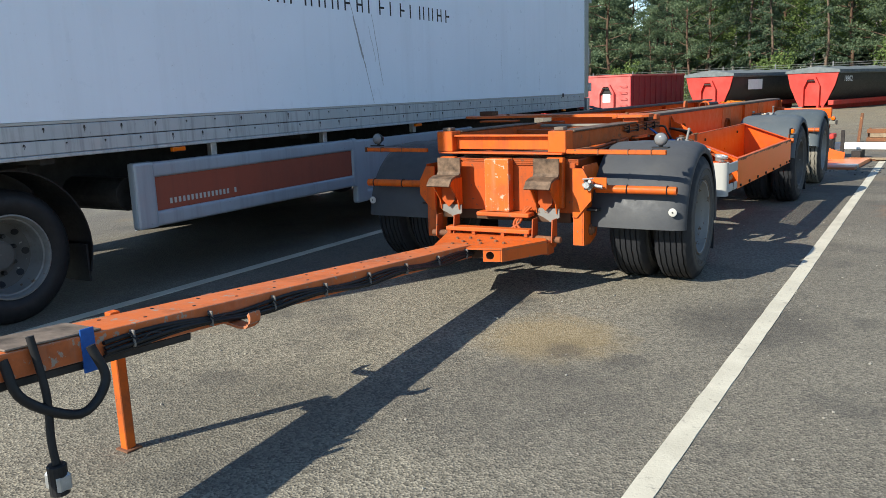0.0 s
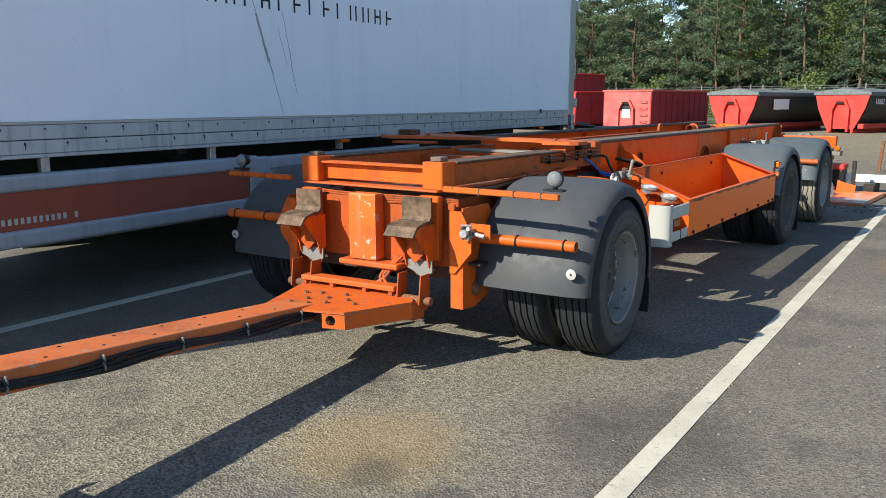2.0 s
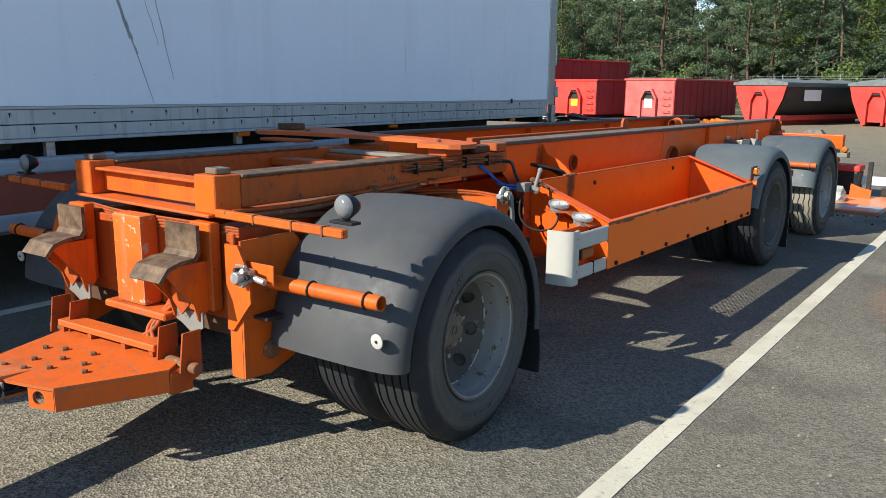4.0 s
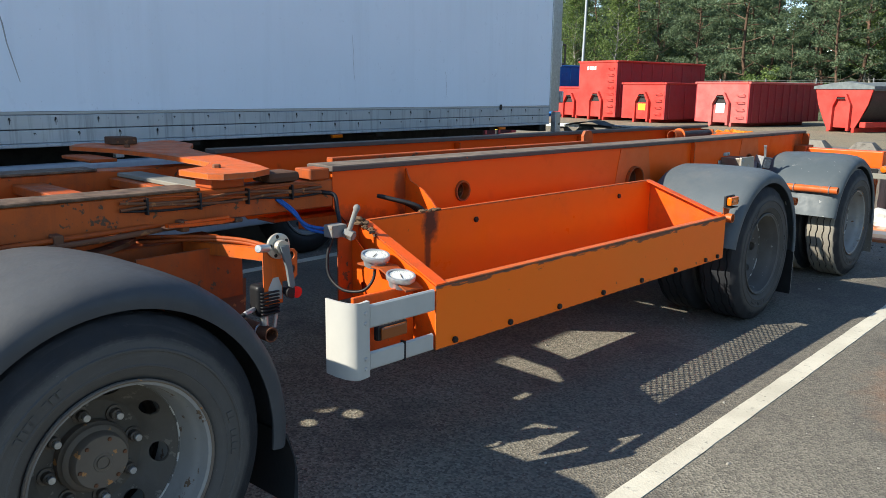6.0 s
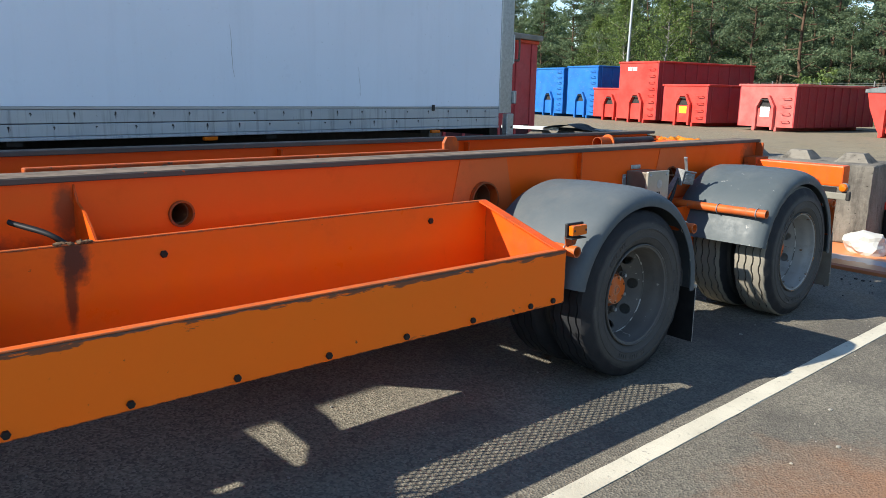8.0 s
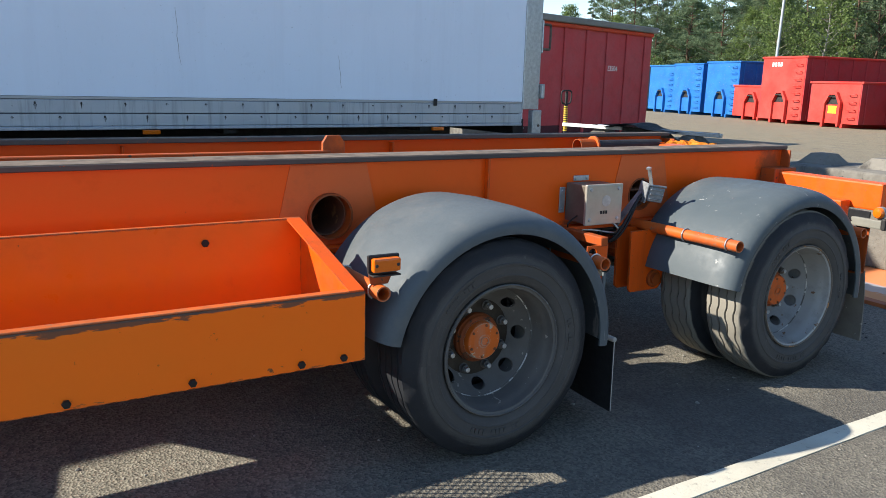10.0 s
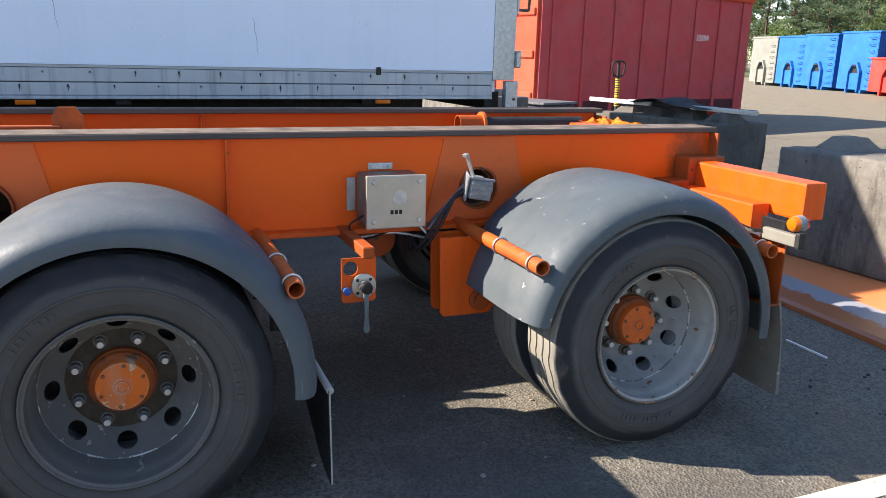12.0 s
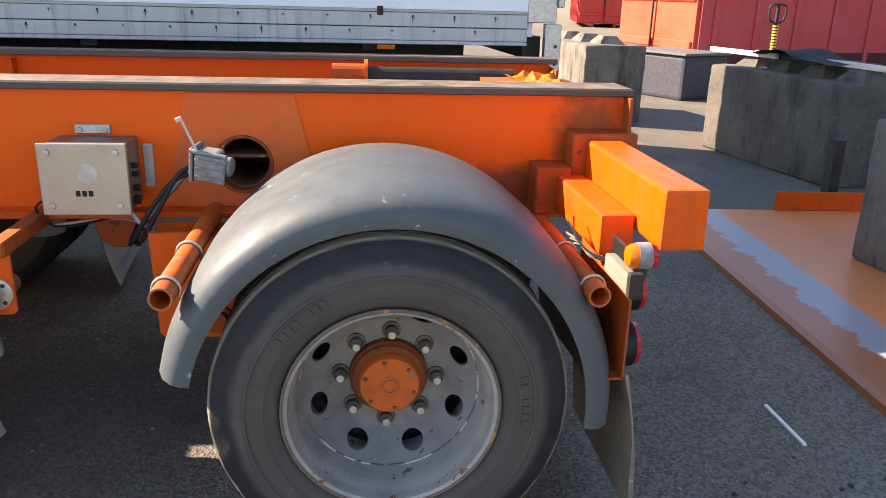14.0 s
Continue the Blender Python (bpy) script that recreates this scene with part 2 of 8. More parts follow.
def concrete_material(name, tone):
    """Old cast concrete: brown clouds, black runs and pits."""
    m, t, s = material(name)
    p = position(t)
    colour = mix(t, ramp(t, noise_of(t, p, 1.6, 6, 0.6), 0.35, 0.68), [c * tone for c in (0.25, 0.225, 0.185)], [c * tone for c in (0.135, 0.122, 0.105)])
    fine = noise_of(t, p, 22, 7, 0.7)
    colour = mix(t, ramp(t, fine, 0.45, 0.75, 0.0, 0.5), colour, [c * tone for c in (0.30, 0.275, 0.235)])
    stretch = node(t, "ShaderNodeMapping")
    stretch.inputs["Scale"].default_value = (5.0, 5.0, 1.1)
    t.links.new(p, stretch.inputs["Vector"])
    colour = mix(t, ramp(t, noise_of(t, stretch.outputs[0], 1.0, 8, 0.72), 0.50, 0.66, 0.0, 0.85), colour, (0.040, 0.036, 0.032))
    pits = ramp(t, noise_of(t, p, 34, 5, 0.6), 0.66, 0.70)
    colour = mix(t, pits, colour, (0.03, 0.027, 0.024))
    t.links.new(colour, s.inputs["Base Color"])
    s.inputs["Roughness"].default_value = 0.92
    lift = t.nodes.new("ShaderNodeMath")
    lift.operation = "SUBTRACT"
    t.links.new(fine, lift.inputs[0])
    t.links.new(pits, lift.inputs[1])
    bump(t, lift.outputs[0], 0.7, 0.012, s)
    return m


def line_material():
    m, t, s = material("road_paint")
    p = position(t)
    wear = ramp(t, noise_of(t, p, 26, 8, 0.75), 0.57, 0.68, 0.0, 0.75)
    colour = mix(t, ramp(t, noise_of(t, p, 4, 5), 0.35, 0.7), (0.55, 0.51, 0.405), (0.43, 0.395, 0.31))
    colour = mix(t, wear, colour, (0.16, 0.15, 0.135))
    t.links.new(colour, s.inputs["Base Color"])
    s.inputs["Roughness"].default_value = 0.7
    bump(t, noise_of(t, p, 90, 4), 0.5, 0.004, s)
    return m


def foliage_material(name, dark, light):
    m, t, s = material(name)
    info = t.nodes.new("ShaderNodeNewGeometry")
    own = t.nodes.new("ShaderNodeObjectInfo")
    colour = mix(t, info.outputs["Random Per Island"], dark, light)
    colour = mix(t, ramp(t, own.outputs["Random"], 0, 1, 0.0, 0.35), colour, [c * 0.6 for c in light])
    t.links.new(colour, s.inputs["Base Color"])
    s.inputs["Roughness"].default_value = 0.6
    glow = t.nodes.new("ShaderNodeBsdfTranslucent")
    t.links.new(colour, glow.inputs["Color"])
    both = t.nodes.new("ShaderNodeMixShader")
    both.inputs[0].default_value = 0.42
    t.links.new(s.outputs[0], both.inputs[1])
    t.links.new(glow.outputs[0], both.inputs[2])
    t.links.new(both.outputs[0], t.nodes["Material Output"].inputs["Surface"])
    return m


def glossy_lens(name, colour):
    m, t, s = material(name)
    s.inputs["Base Color"].default_value = (*colour, 1)
    s.inputs["Roughness"].default_value = 0.12
    s.inputs["Specular IOR Level"].default_value = 0.5
    p = position(t)
    bump(t, noise_of(t, p, 120, 1), 0.3, 0.002, s)
    return m


ORANGE = worn_paint("orange_paint", (0.73, 0.084, 0.002), (0.66, 0.092, 0.004), (0.14, 0.065, 0.035), 0.42, 0.72, grime_amount=0.4, edges=0.5, runs=0.45)
ORANGE_FRONT = worn_paint("weathered_orange_paint", (0.62, 0.102, 0.005), (0.54, 0.106, 0.010), (0.11, 0.055, 0.032), 0.5, 0.66, grime_amount=0.75, edges=0.95, runs=0.8)
DRAWBAR_PAINT = worn_paint("faded_drawbar_paint", (0.56, 0.128, 0.026), (0.50, 0.140, 0.048), (0.30, 0.24, 0.19), 0.55, 0.61, grime_amount=0.7, edges=0.9, runs=0.5)
ORANGE_FLAKED = worn_paint("flaking_orange_paint", (0.60, 0.116, 0.010), (0.55, 0.120, 0.018), (0.42, 0.34, 0.25), 0.5, 0.60, grime_amount=0.5, edges=0.8, runs=0.5)
ORANGE_WORN = worn_paint("worn_orange_paint", (0.58, 0.098, 0.009), (0.50, 0.104, 0.018), (0.20, 0.125, 0.08), 0.5, 0.63, grime_amount=0.8, edges=0.9, runs=0.7)

def tray_paint():
    """Orange paint, scuffed to dark steel in a ragged streak below the upper edge."""
    m, t, s = material("scuffed_tray_paint")
    p = position(t)
    colour = mix(t, ramp(t, noise_of(t, p, 2.1, 5), 0.35, 0.7), (0.92, 0.148, 0.003), (0.86, 0.158, 0.006))
    sep = t.nodes.new("ShaderNodeSeparateXYZ")
    t.links.new(p, sep.inputs[0])
    squash = node(t, "ShaderNodeMapping")
    squash.inputs["Scale"].default_value = (1, 4.0, 26.0)
    t.links.new(p, squash.inputs["Vector"])
    band = ramp(t, sep.outputs[2], 0.688, 0.728, 0.0, 0.30)
    low = ramp(t, sep.outputs[2], 0.51, 0.49, 0.0, 0.16)
    add = t.nodes.new("ShaderNodeMath")
    t.links.new(band, add.inputs[0])
    t.links.new(noise_of(t, squash.outputs[0], 1.6, 8, 0.65), add.inputs[1])
    add2 = t.nodes.new("ShaderNodeMath")
    t.links.new(add.outputs[0], add2.inputs[0])
    t.links.new(low, add2.inputs[1])
    scuff = ramp(t, add2.outputs[0], 0.72, 0.76, 0.0, 0.9)
    colour = mix(t, scuff, colour, (0.10, 0.055, 0.035))
    rim = t.nodes.new("ShaderNodeMath")
    rim.operation = "MULTIPLY_ADD"
    rim.inputs[1].default_value = 0.022
    t.links.new(noise_of(t, squash.outputs[0], 2.4, 6, 0.6), rim.inputs[0])
    t.links.new(sep.outputs[2], rim.inputs[2])
    colour = mix(t, ramp(t, rim.outputs[0], 0.7335, 0.7365, 0.0, 0.9), colour, (0.075, 0.06, 0.055))
    spots = ramp(t, noise_of(t, p, 11, 6, 0.6), 0.70, 0.72)
    colour = mix(t, spots, colour, (0.16, 0.06, 0.025))
    colour = mix(t, ramp(t, noise_of(t, p, 48, 6, 0.6), 0.71, 0.73), colour, (0.12, 0.05, 0.025))
    colour = rubbed_edges(t, p, colour, (0.13, 0.065, 0.04), 0.6)
    t.links.new(colour, s.inputs["Base Color"])
    t.links.new(ramp(t, scuff, 0, 1, 0.36, 0.6), s.inputs["Roughness"])
    bump(t, noise_of(t, p, 50, 4), 0.12, 0.003, s)
    return m


TRAY_PAINT = tray_paint()
ORANGE_OLD = worn_paint("dull_orange_paint", (0.40, 0.068, 0.006), (0.34, 0.066, 0.010), (0.09, 0.055, 0.035), 0.58, 0.63, grime_amount=0.6, edges=0.7, runs=0.8)
ORANGE_PALE = worn_paint("pale_orange_paint", (0.72, 0.122, 0.022), (0.68, 0.125, 0.030), (0.5, 0.13, 0.03), 0.45, 0.74)
RAIL_DIRTY = worn_paint("greasy_rail_paint", (0.50, 0.092, 0.010), (0.38, 0.082, 0.016), (0.09, 0.05, 0.03), 0.5, 0.62, grime_amount=0.85, edges=0.7, runs=0.7)
WORN_STEEL = plain("worn_steel", (0.14, 0.108, 0.082), 0.75, 0.0, 0.55, 12)
FLANGE_EDGE = worn_paint("bare_flange_steel", (0.075, 0.062, 0.056), (0.10, 0.078, 0.066), (0.42, 0.075, 0.012), 0.6, 0.66)
DARK_STEEL = plain("dark_steel", (0.035, 0.032, 0.03), 0.6, 0.2, 0.4, 10)
RUST = worn_paint("rust", (0.20, 0.085, 0.04), (0.13, 0.06, 0.035), (0.32, 0.15, 0.06), 0.8, 0.6)
GALVANISED = plain("galvanised_steel", (0.45, 0.46, 0.46), 0.4, 0.7, 0.2, 30)
STAINLESS = plain("stainless_steel", (0.44, 0.40, 0.33), 0.38, 0.5, 0.12, 8, 0.03)
BOX_STEEL = plain("dull_box_steel", (0.17, 0.145, 0.115), 0.42, 0.45, 0.2, 9, 0.05)
CAST_GREY = plain("grey_cast_metal", (0.23, 0.235, 0.235), 0.5, 0.25, 0.3, 35, 0.2)
PLASTIC_DARK = worn_paint("dark_mudguard_plastic", (0.046, 0.048, 0.052), (0.072, 0.074, 0.077), (0.2, 0.19, 0.175), 0.55, 0.72, grime=(0.09, 0.085, 0.075), grime_amount=0.35)
PLASTIC_DUSTY = worn_paint("dusty_mudguard_plastic", (0.064, 0.078, 0.085), (0.086, 0.101, 0.108), (0.26, 0.26, 0.25), 0.5, 0.67, grime=(0.13, 0.135, 0.13), grime_amount=0.6, bump_strength=0.14)


def scratched_plastic():
    """Dark guard plastic, dusty and scored with pale scratches that run downwards."""
    m = worn_paint("scratched_mudguard_plastic", (0.066, 0.079, 0.087), (0.090, 0.104, 0.112), (0.24, 0.23, 0.21), 0.56, 0.71, grime=(0.16, 0.15, 0.135), grime_amount=0.5, bump_strength=0.3)
    t = m.node_tree
    s = t.nodes["Principled BSDF"]
    p = position(t)
    colour = s.inputs["Base Color"].links[0].from_socket
    sep = t.nodes.new("ShaderNodeSeparateXYZ")
    t.links.new(p, sep.inputs[0])
    turn = node(t, "ShaderNodeMapping")
    turn.inputs["Rotation"].default_value = (radians(-14), 0, 0)
    turn.inputs["Scale"].default_value = (26.0, 70.0, 3.0)
    t.links.new(p, turn.inputs["Vector"])
    low = ramp(t, sep.outputs[2], 0.78, 0.40, -0.16, 0.03)
    add = t.nodes.new("ShaderNodeMath")
    t.links.new(low, add.inputs[0])
    t.links.new(noise_of(t, turn.outputs[0], 1.0, 4, 0.6), add.inputs[1])
    colour = mix(t, ramp(t, add.outputs[0], 0.585, 0.665, 0.0, 0.85), colour, (0.30, 0.29, 0.275))
    t.links.new(colour, s.inputs["Base Color"])
    return m


PLASTIC_SCRATCHED = scratched_plastic()
RUBBER = tyre_material("tyre_rubber", 0.75)
RUBBER_REAR = tyre_material("pale_tread_rubber", 0.7, 0.85)
RUBBER_GREY = tyre_material("grey_tyre_rubber", 0.7)
RUBBER_DUSTY = tyre_material("dusty_tyre_rubber", 1.1)
FLAP = worn_paint("flap_rubber", (0.40, 0.375, 0.335), (0.34, 0.315, 0.28), (0.46, 0.43, 0.39), 0.7, 0.68, grime=(0.07, 0.062, 0.055), grime_amount=0.5)
FLAP_DARK = worn_paint("muddy_flap_rubber", (0.20, 0.18, 0.15), (0.15, 0.135, 0.115), (0.30, 0.27, 0.23), 0.75, 0.66, grime=(0.06, 0.052, 0.045), grime_amount=0.6)
BEAM_PAINT = stained_paint("beam_orange_paint", (0.88, 0.099, 0.0015), (0.82, 0.107, 0.003), (((-2.2, 12.24, 0.90), (1.0, 0.13, 0.28), (0.07, 0.035, 0.02), 0.65), ((-2.2, 12.02, 0.78), (1.0, 0.20, 0.10), (0.06, 0.035, 0.02), 0.7), ((-2.2, 10.72, 0.72), (1.0, 0.10, 0.06), (0.05, 0.03, 0.02), 0.8), ((-2.2, 7.34, 0.80), (1.0, 0.12, 0.10), (0.05, 0.03, 0.02), 0.85), ((-2.2, 7.0, 0.80), (1.0, 0.24, 0.12), (0.06, 0.03, 0.02), 0.85), ((-2.2, 7.30, 0.98), (1.0, 0.05, 0.10), (0.06, 0.035, 0.02), 0.7)))
# the last patch is a darker orange strip along the foot of the wall
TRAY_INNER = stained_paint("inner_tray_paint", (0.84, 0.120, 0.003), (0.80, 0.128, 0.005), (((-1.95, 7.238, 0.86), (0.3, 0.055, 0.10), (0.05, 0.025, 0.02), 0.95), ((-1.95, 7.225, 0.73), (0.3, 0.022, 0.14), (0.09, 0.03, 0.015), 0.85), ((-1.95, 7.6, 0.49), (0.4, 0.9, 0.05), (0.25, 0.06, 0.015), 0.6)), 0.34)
STRAP_ORANGE = plain("strap_orange", (0.80, 0.25, 0.020), 0.6, 0, 0.45, 9, 0.3)
CABLE = plain("black_cable", (0.016, 0.016, 0.017), 0.5)
RIM_GREY = worn_paint("rim_paint", (0.32, 0.318, 0.30), (0.24, 0.237, 0.22), (0.15, 0.085, 0.045), 0.5, 0.63, metal=0.15, grime=(0.075, 0.055, 0.038), grime_amount=0.8)
RIM_FRONT = worn_paint("dull_rim_paint", (0.27, 0.265, 0.25), (0.20, 0.196, 0.185), (0.12, 0.08, 0.05), 0.55, 0.62, metal=0.1, grime=(0.06, 0.045, 0.032), grime_amount=0.85)
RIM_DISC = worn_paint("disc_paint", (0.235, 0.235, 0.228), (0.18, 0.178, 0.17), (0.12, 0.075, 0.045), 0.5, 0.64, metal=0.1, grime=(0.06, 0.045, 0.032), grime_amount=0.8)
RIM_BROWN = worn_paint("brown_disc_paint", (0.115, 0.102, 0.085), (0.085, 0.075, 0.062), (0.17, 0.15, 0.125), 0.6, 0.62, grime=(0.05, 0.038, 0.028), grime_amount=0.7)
CHIPPED_RIM = worn_paint("chipped_weld_paint", (0.12, 0.115, 0.105), (0.20, 0.19, 0.17), (0.55, 0.54, 0.50), 0.65, 0.50, grime_amount=0.3)
RIM_DIRTY = worn_paint("dirty_rim_paint", (0.12, 0.115, 0.105), (0.085, 0.08, 0.075), (0.27, 0.25, 0.22), 0.65, 0.64, grime=(0.04, 0.035, 0.03), grime_amount=0.6)
WHITE_PLASTIC = plain("white_plastic", (0.42, 0.41, 0.375), 0.45, 0, 0.06, 6)
WHITE_PAINT = plain("white_paint", (0.78, 0.77, 0.72), 0.5, 0, 0.06, 6)
DIAL = plain("dial_face", (0.58, 0.57, 0.52), 0.35, 0, 0.03, 6)
BLACK = plain("black_paint", (0.012, 0.012, 0.013), 0.45)
AMBER = glossy_lens("amber_lens", (0.62, 0.125, 0.004))
AMBER_DULL = glossy_lens("dusty_amber_lens", (0.24, 0.065, 0.014))
RED_LENS = glossy_lens("red_lens", (0.45, 0.012, 0.018))
CLEAR_LENS = glossy_lens("clear_lens", (0.16, 0.165, 0.17))
PRIMER = worn_paint("grey_primer", (0.21, 0.205, 0.19), (0.16, 0.155, 0.14), (0.16, 0.085, 0.045), 0.6, 0.62, edges=0.6)
CREAM = worn_paint("cream_rubber", (0.21, 0.20, 0.165), (0.17, 0.16, 0.13), (0.12, 0.11, 0.09), 0.6, 0.68)
TREAD_STEEL = plain("dirty_tread_steel", (0.115, 0.074, 0.047), 0.6, 0.1, 0.7, 18)
HUB_DIRTY = worn_paint("dirty_hub_paint", (0.16, 0.13, 0.10), (0.12, 0.10, 0.08), (0.42, 0.20, 0.07), 0.6, 0.62)
HUB_RUSTY = worn_paint("rusty_orange_hub", (0.26, 0.062, 0.015), (0.17, 0.05, 0.02), (0.08, 0.04, 0.025), 0.65, 0.58, grime_amount=0.6)
DARK_RUST = worn_paint("dark_rust", (0.065, 0.036, 0.022), (0.10, 0.05, 0.028), (0.2, 0.09, 0.04), 0.8, 0.64)
NUT_STEEL = plain("oily_nut_steel", (0.11, 0.092, 0.075), 0.5, 0.3, 0.5, 30)
GREASE = plain("grease", (0.03, 0.024, 0.018), 0.35, 0, 0.5, 18, 0.4)
RED_KNOB = glossy_lens("red_knob", (0.6, 0.015, 0.02))
BLUE_HOSE = plain("blue_hose", (0.02, 0.09, 0.32), 0.4)
PANEL_WHITE = streaked("white_panel", (0.81, 0.86, 0.93), (0.78, 0.83, 0.895), (0.42, 0.43, 0.45), 0.35, 0, 0.10, 2.5)
RAIL = streaked("grey_rail", (0.47, 0.49, 0.50), (0.40, 0.42, 0.43), (0.10, 0.095, 0.09), 0.5, 0.35, 0.55, 9)
SKIRT = streaked("aluminium_skirt", (0.36, 0.395, 0.44), (0.31, 0.34, 0.38), (0.14, 0.14, 0.14), 0.42, 0.3, 0.3, 5)
SKIRT_ORANGE = streaked("skirt_orange", (0.28, 0.070, 0.040), (0.24, 0.066, 0.040), (0.15, 0.055, 0.038), 0.5, 0, 0.3, 5)
SCRATCH = plain("scratched_panel", (0.34, 0.345, 0.35), 0.5, 0, 0.2, 30)
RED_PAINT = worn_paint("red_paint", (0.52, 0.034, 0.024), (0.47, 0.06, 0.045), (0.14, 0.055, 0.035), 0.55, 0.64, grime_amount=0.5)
# shade of the sill recess, put into a dark red
SILL_SHADE = worn_paint("sill_shade_red", (0.085, 0.022, 0.026), (0.06, 0.02, 0.022), (0.04, 0.025, 0.02), 0.7, 0.62)
# one red in two copies: bluer for the shaded sides, orange-red for sunlit doors
RED_SIDE = worn_paint("faded_shade_red", (0.50, 0.060, 0.062), (0.46, 0.085, 0.085), (0.12, 0.04, 0.04), 0.6, 0.70, edges=0.5)
RED_SUNLIT = worn_paint("sunlit_red_paint", (0.62, 0.062, 0.022), (0.56, 0.09, 0.04), (0.2, 0.08, 0.05), 0.6, 0.62, edges=0.7)
RED_FADED = worn_paint("faded_red_paint", (0.50, 0.085, 0.075), (0.52, 0.14, 0.12), (0.2, 0.07, 0.06), 0.6, 0.66)
# darker copy of the skip red, for side walls in shade
RED_SHADED = worn_paint("shaded_red_paint", (0.36, 0.032, 0.035), (0.32, 0.045, 0.048), (0.09, 0.03, 0.03), 0.55, 0.69)
BLUE_PAINT = worn_paint("blue_paint", (0.012, 0.110, 0.38), (0.022, 0.145, 0.41), (0.35, 0.3, 0.22), 0.5, 0.66)
GREY_PAINT = worn_paint("pale_grey_paint", (0.23, 0.225, 0.195), (0.19, 0.185, 0.16), (0.15, 0.11, 0.075), 0.6, 0.66)
TANK_DARK = worn_paint("dark_hull_paint", (0.035, 0.035, 0.034), (0.05, 0.048, 0.045), (0.13, 0.12, 0.11), 0.5, 0.7)
TARP = plain("grey_tarpaulin", (0.13, 0.145, 0.145), 0.7, 0, 0.25, 5)
CONCRETE = concrete_material("concrete", 0.8)
CONCRETE_DARK = concrete_material("dark_concrete", 0.52)
WOOD = plain("weathered_wood", (0.27, 0.20, 0.13), 0.85, 0, 0.4, 14)
BARK = plain("bark", (0.12, 0.085, 0.06), 0.9, 0, 0.5, 6, 0.5)
PINE_BARK = plain("pine_bark", (0.095, 0.058, 0.038), 0.9, 0, 0.45, 4, 0.5)
BIRCH_BARK = plain("birch_bark", (0.22, 0.205, 0.18), 0.8, 0, 0.6, 5, 0.3)
PINE_LEAF = foliage_material("pine_needles", (0.062, 0.105, 0.055), (0.195, 0.250, 0.135))
SPRUCE_LEAF = foliage_material("spruce_needles", (0.048, 0.086, 0.050), (0.140, 0.190, 0.110))
BROAD_LEAF = foliage_material("broad_leaves", (0.08, 0.125, 0.035), (0.21, 0.28, 0.085))
ASPHALT = asphalt_material()
ROAD_PAINT = line_material()


# ---- mesh helpers ----
def part(name, bm, mat, parent=None, label="", smooth=None):
    mesh = bpy.data.meshes.new(name)
    bmesh.ops.recalc_face_normals(bm, faces=bm.faces)
    if smooth is not None:
        for f in bm.faces:
            f.smooth = True
        for e in bm.edges:
            e.smooth = len(e.link_faces) == 2 and e.calc_face_angle(0.0) < radians(smooth)
    bm.to_mesh(mesh)
    bm.free()
    mesh.materials.append(mat)
    ob = new(name, mesh)
    if parent is not None:
        ob.parent = parent
    if label:
        ob["label"] = label
    return ob


def thing(name, label, category, m=None, group="", kind=""):
    ob = new(name)
    ob.matrix_world = m if m is not None else Matrix()
    return tagged(ob, label, category, group, kind)


def box(bm, x0, x1, y0, y1, z0, z1, bevel=0.0, segments=1, m=None):
    got = bmesh.ops.create_cube(bm, size=1.0)
    vs = got["verts"]
    for v in vs:
        v.co = Vector(((x0 + x1) / 2 + v.co.x * (x1 - x0), (y0 + y1) / 2 + v.co.y * (y1 - y0), (z0 + z1) / 2 + v.co.z * (z1 - z0)))
    if bevel > 0:
        es = list({e for v in vs for e in v.link_edges})
        out = bmesh.ops.bevel(bm, geom=es, offset=bevel, segments=segments, affect="EDGES", profile=0.6)
        vs = list({v for f in out["faces"] for v in f.verts} | {v for v in vs if v.is_valid})
    if m is not None:
        bmesh.ops.transform(bm, matrix=m, verts=vs)
    return bm


def a_box(*a, **k):
    return box(bmesh.new(), *a, **k)


def frame_at(p0, p1):
    d = Vector(p1) - Vector(p0)
    return d.to_track_quat("Z", "Y").to_matrix(), d.length


def lathe(bm, profile, p0, p1, n=24, closed=False):
    """Turns (distance along p0-p1, radius) pairs round the axis from p0 towards p1."""
    q, _ = frame_at(p0, p1)
    p0 = Vector(p0)
    rings = []
    for h, r in profile:
        if r <= 1e-6:
            rings.append([bm.verts.new(p0 + q @ Vector((0, 0, h)))])
        else:
            rings.append([bm.verts.new(p0 + q @ Vector((r * math.cos(2 * math.pi * i / n), r * math.sin(2 * math.pi * i / n), h))) for i in range(n)])
    pairs = list(zip(rings, rings[1:])) + ([(rings[-1], rings[0])] if closed else [])
    for a, b in pairs:
        for i in range(n):
            j = (i + 1) % n
            if len(a) == 1 and len(b) == 1:
                continue
            if len(a) == 1:
                bm.faces.new((a[0], b[i], b[j]))
            elif len(b) == 1:
                bm.faces.new((a[i], a[j], b[0]))
            else:
                bm.faces.new((a[i], a[j], b[j], b[i]))
    return bm


def rod(bm, p0, p1, r, n=14, r2=None):
    length = (Vector(p1) - Vector(p0)).length
    r2 = r if r2 is None else r2
    c = min(0.15 * r, 0.003)
    return lathe(bm, [(0, 0), (0, r - c), (c, r), (length - c, r2), (length, r2 - c), (length, 0)], p0, p1, n)


def pipe(bm, p0, p1, r, wall=0.005, n=20, deep=0.12):
    """A tube that is open at its far end."""
    length = (Vector(p1) - Vector(p0)).length
    return lathe(bm, [(0, 0), (0, r), (length, r), (length, r - wall), (max(0.0, length - deep), r - wall), (max(0.0, length - deep), 0)], p0, p1, n)


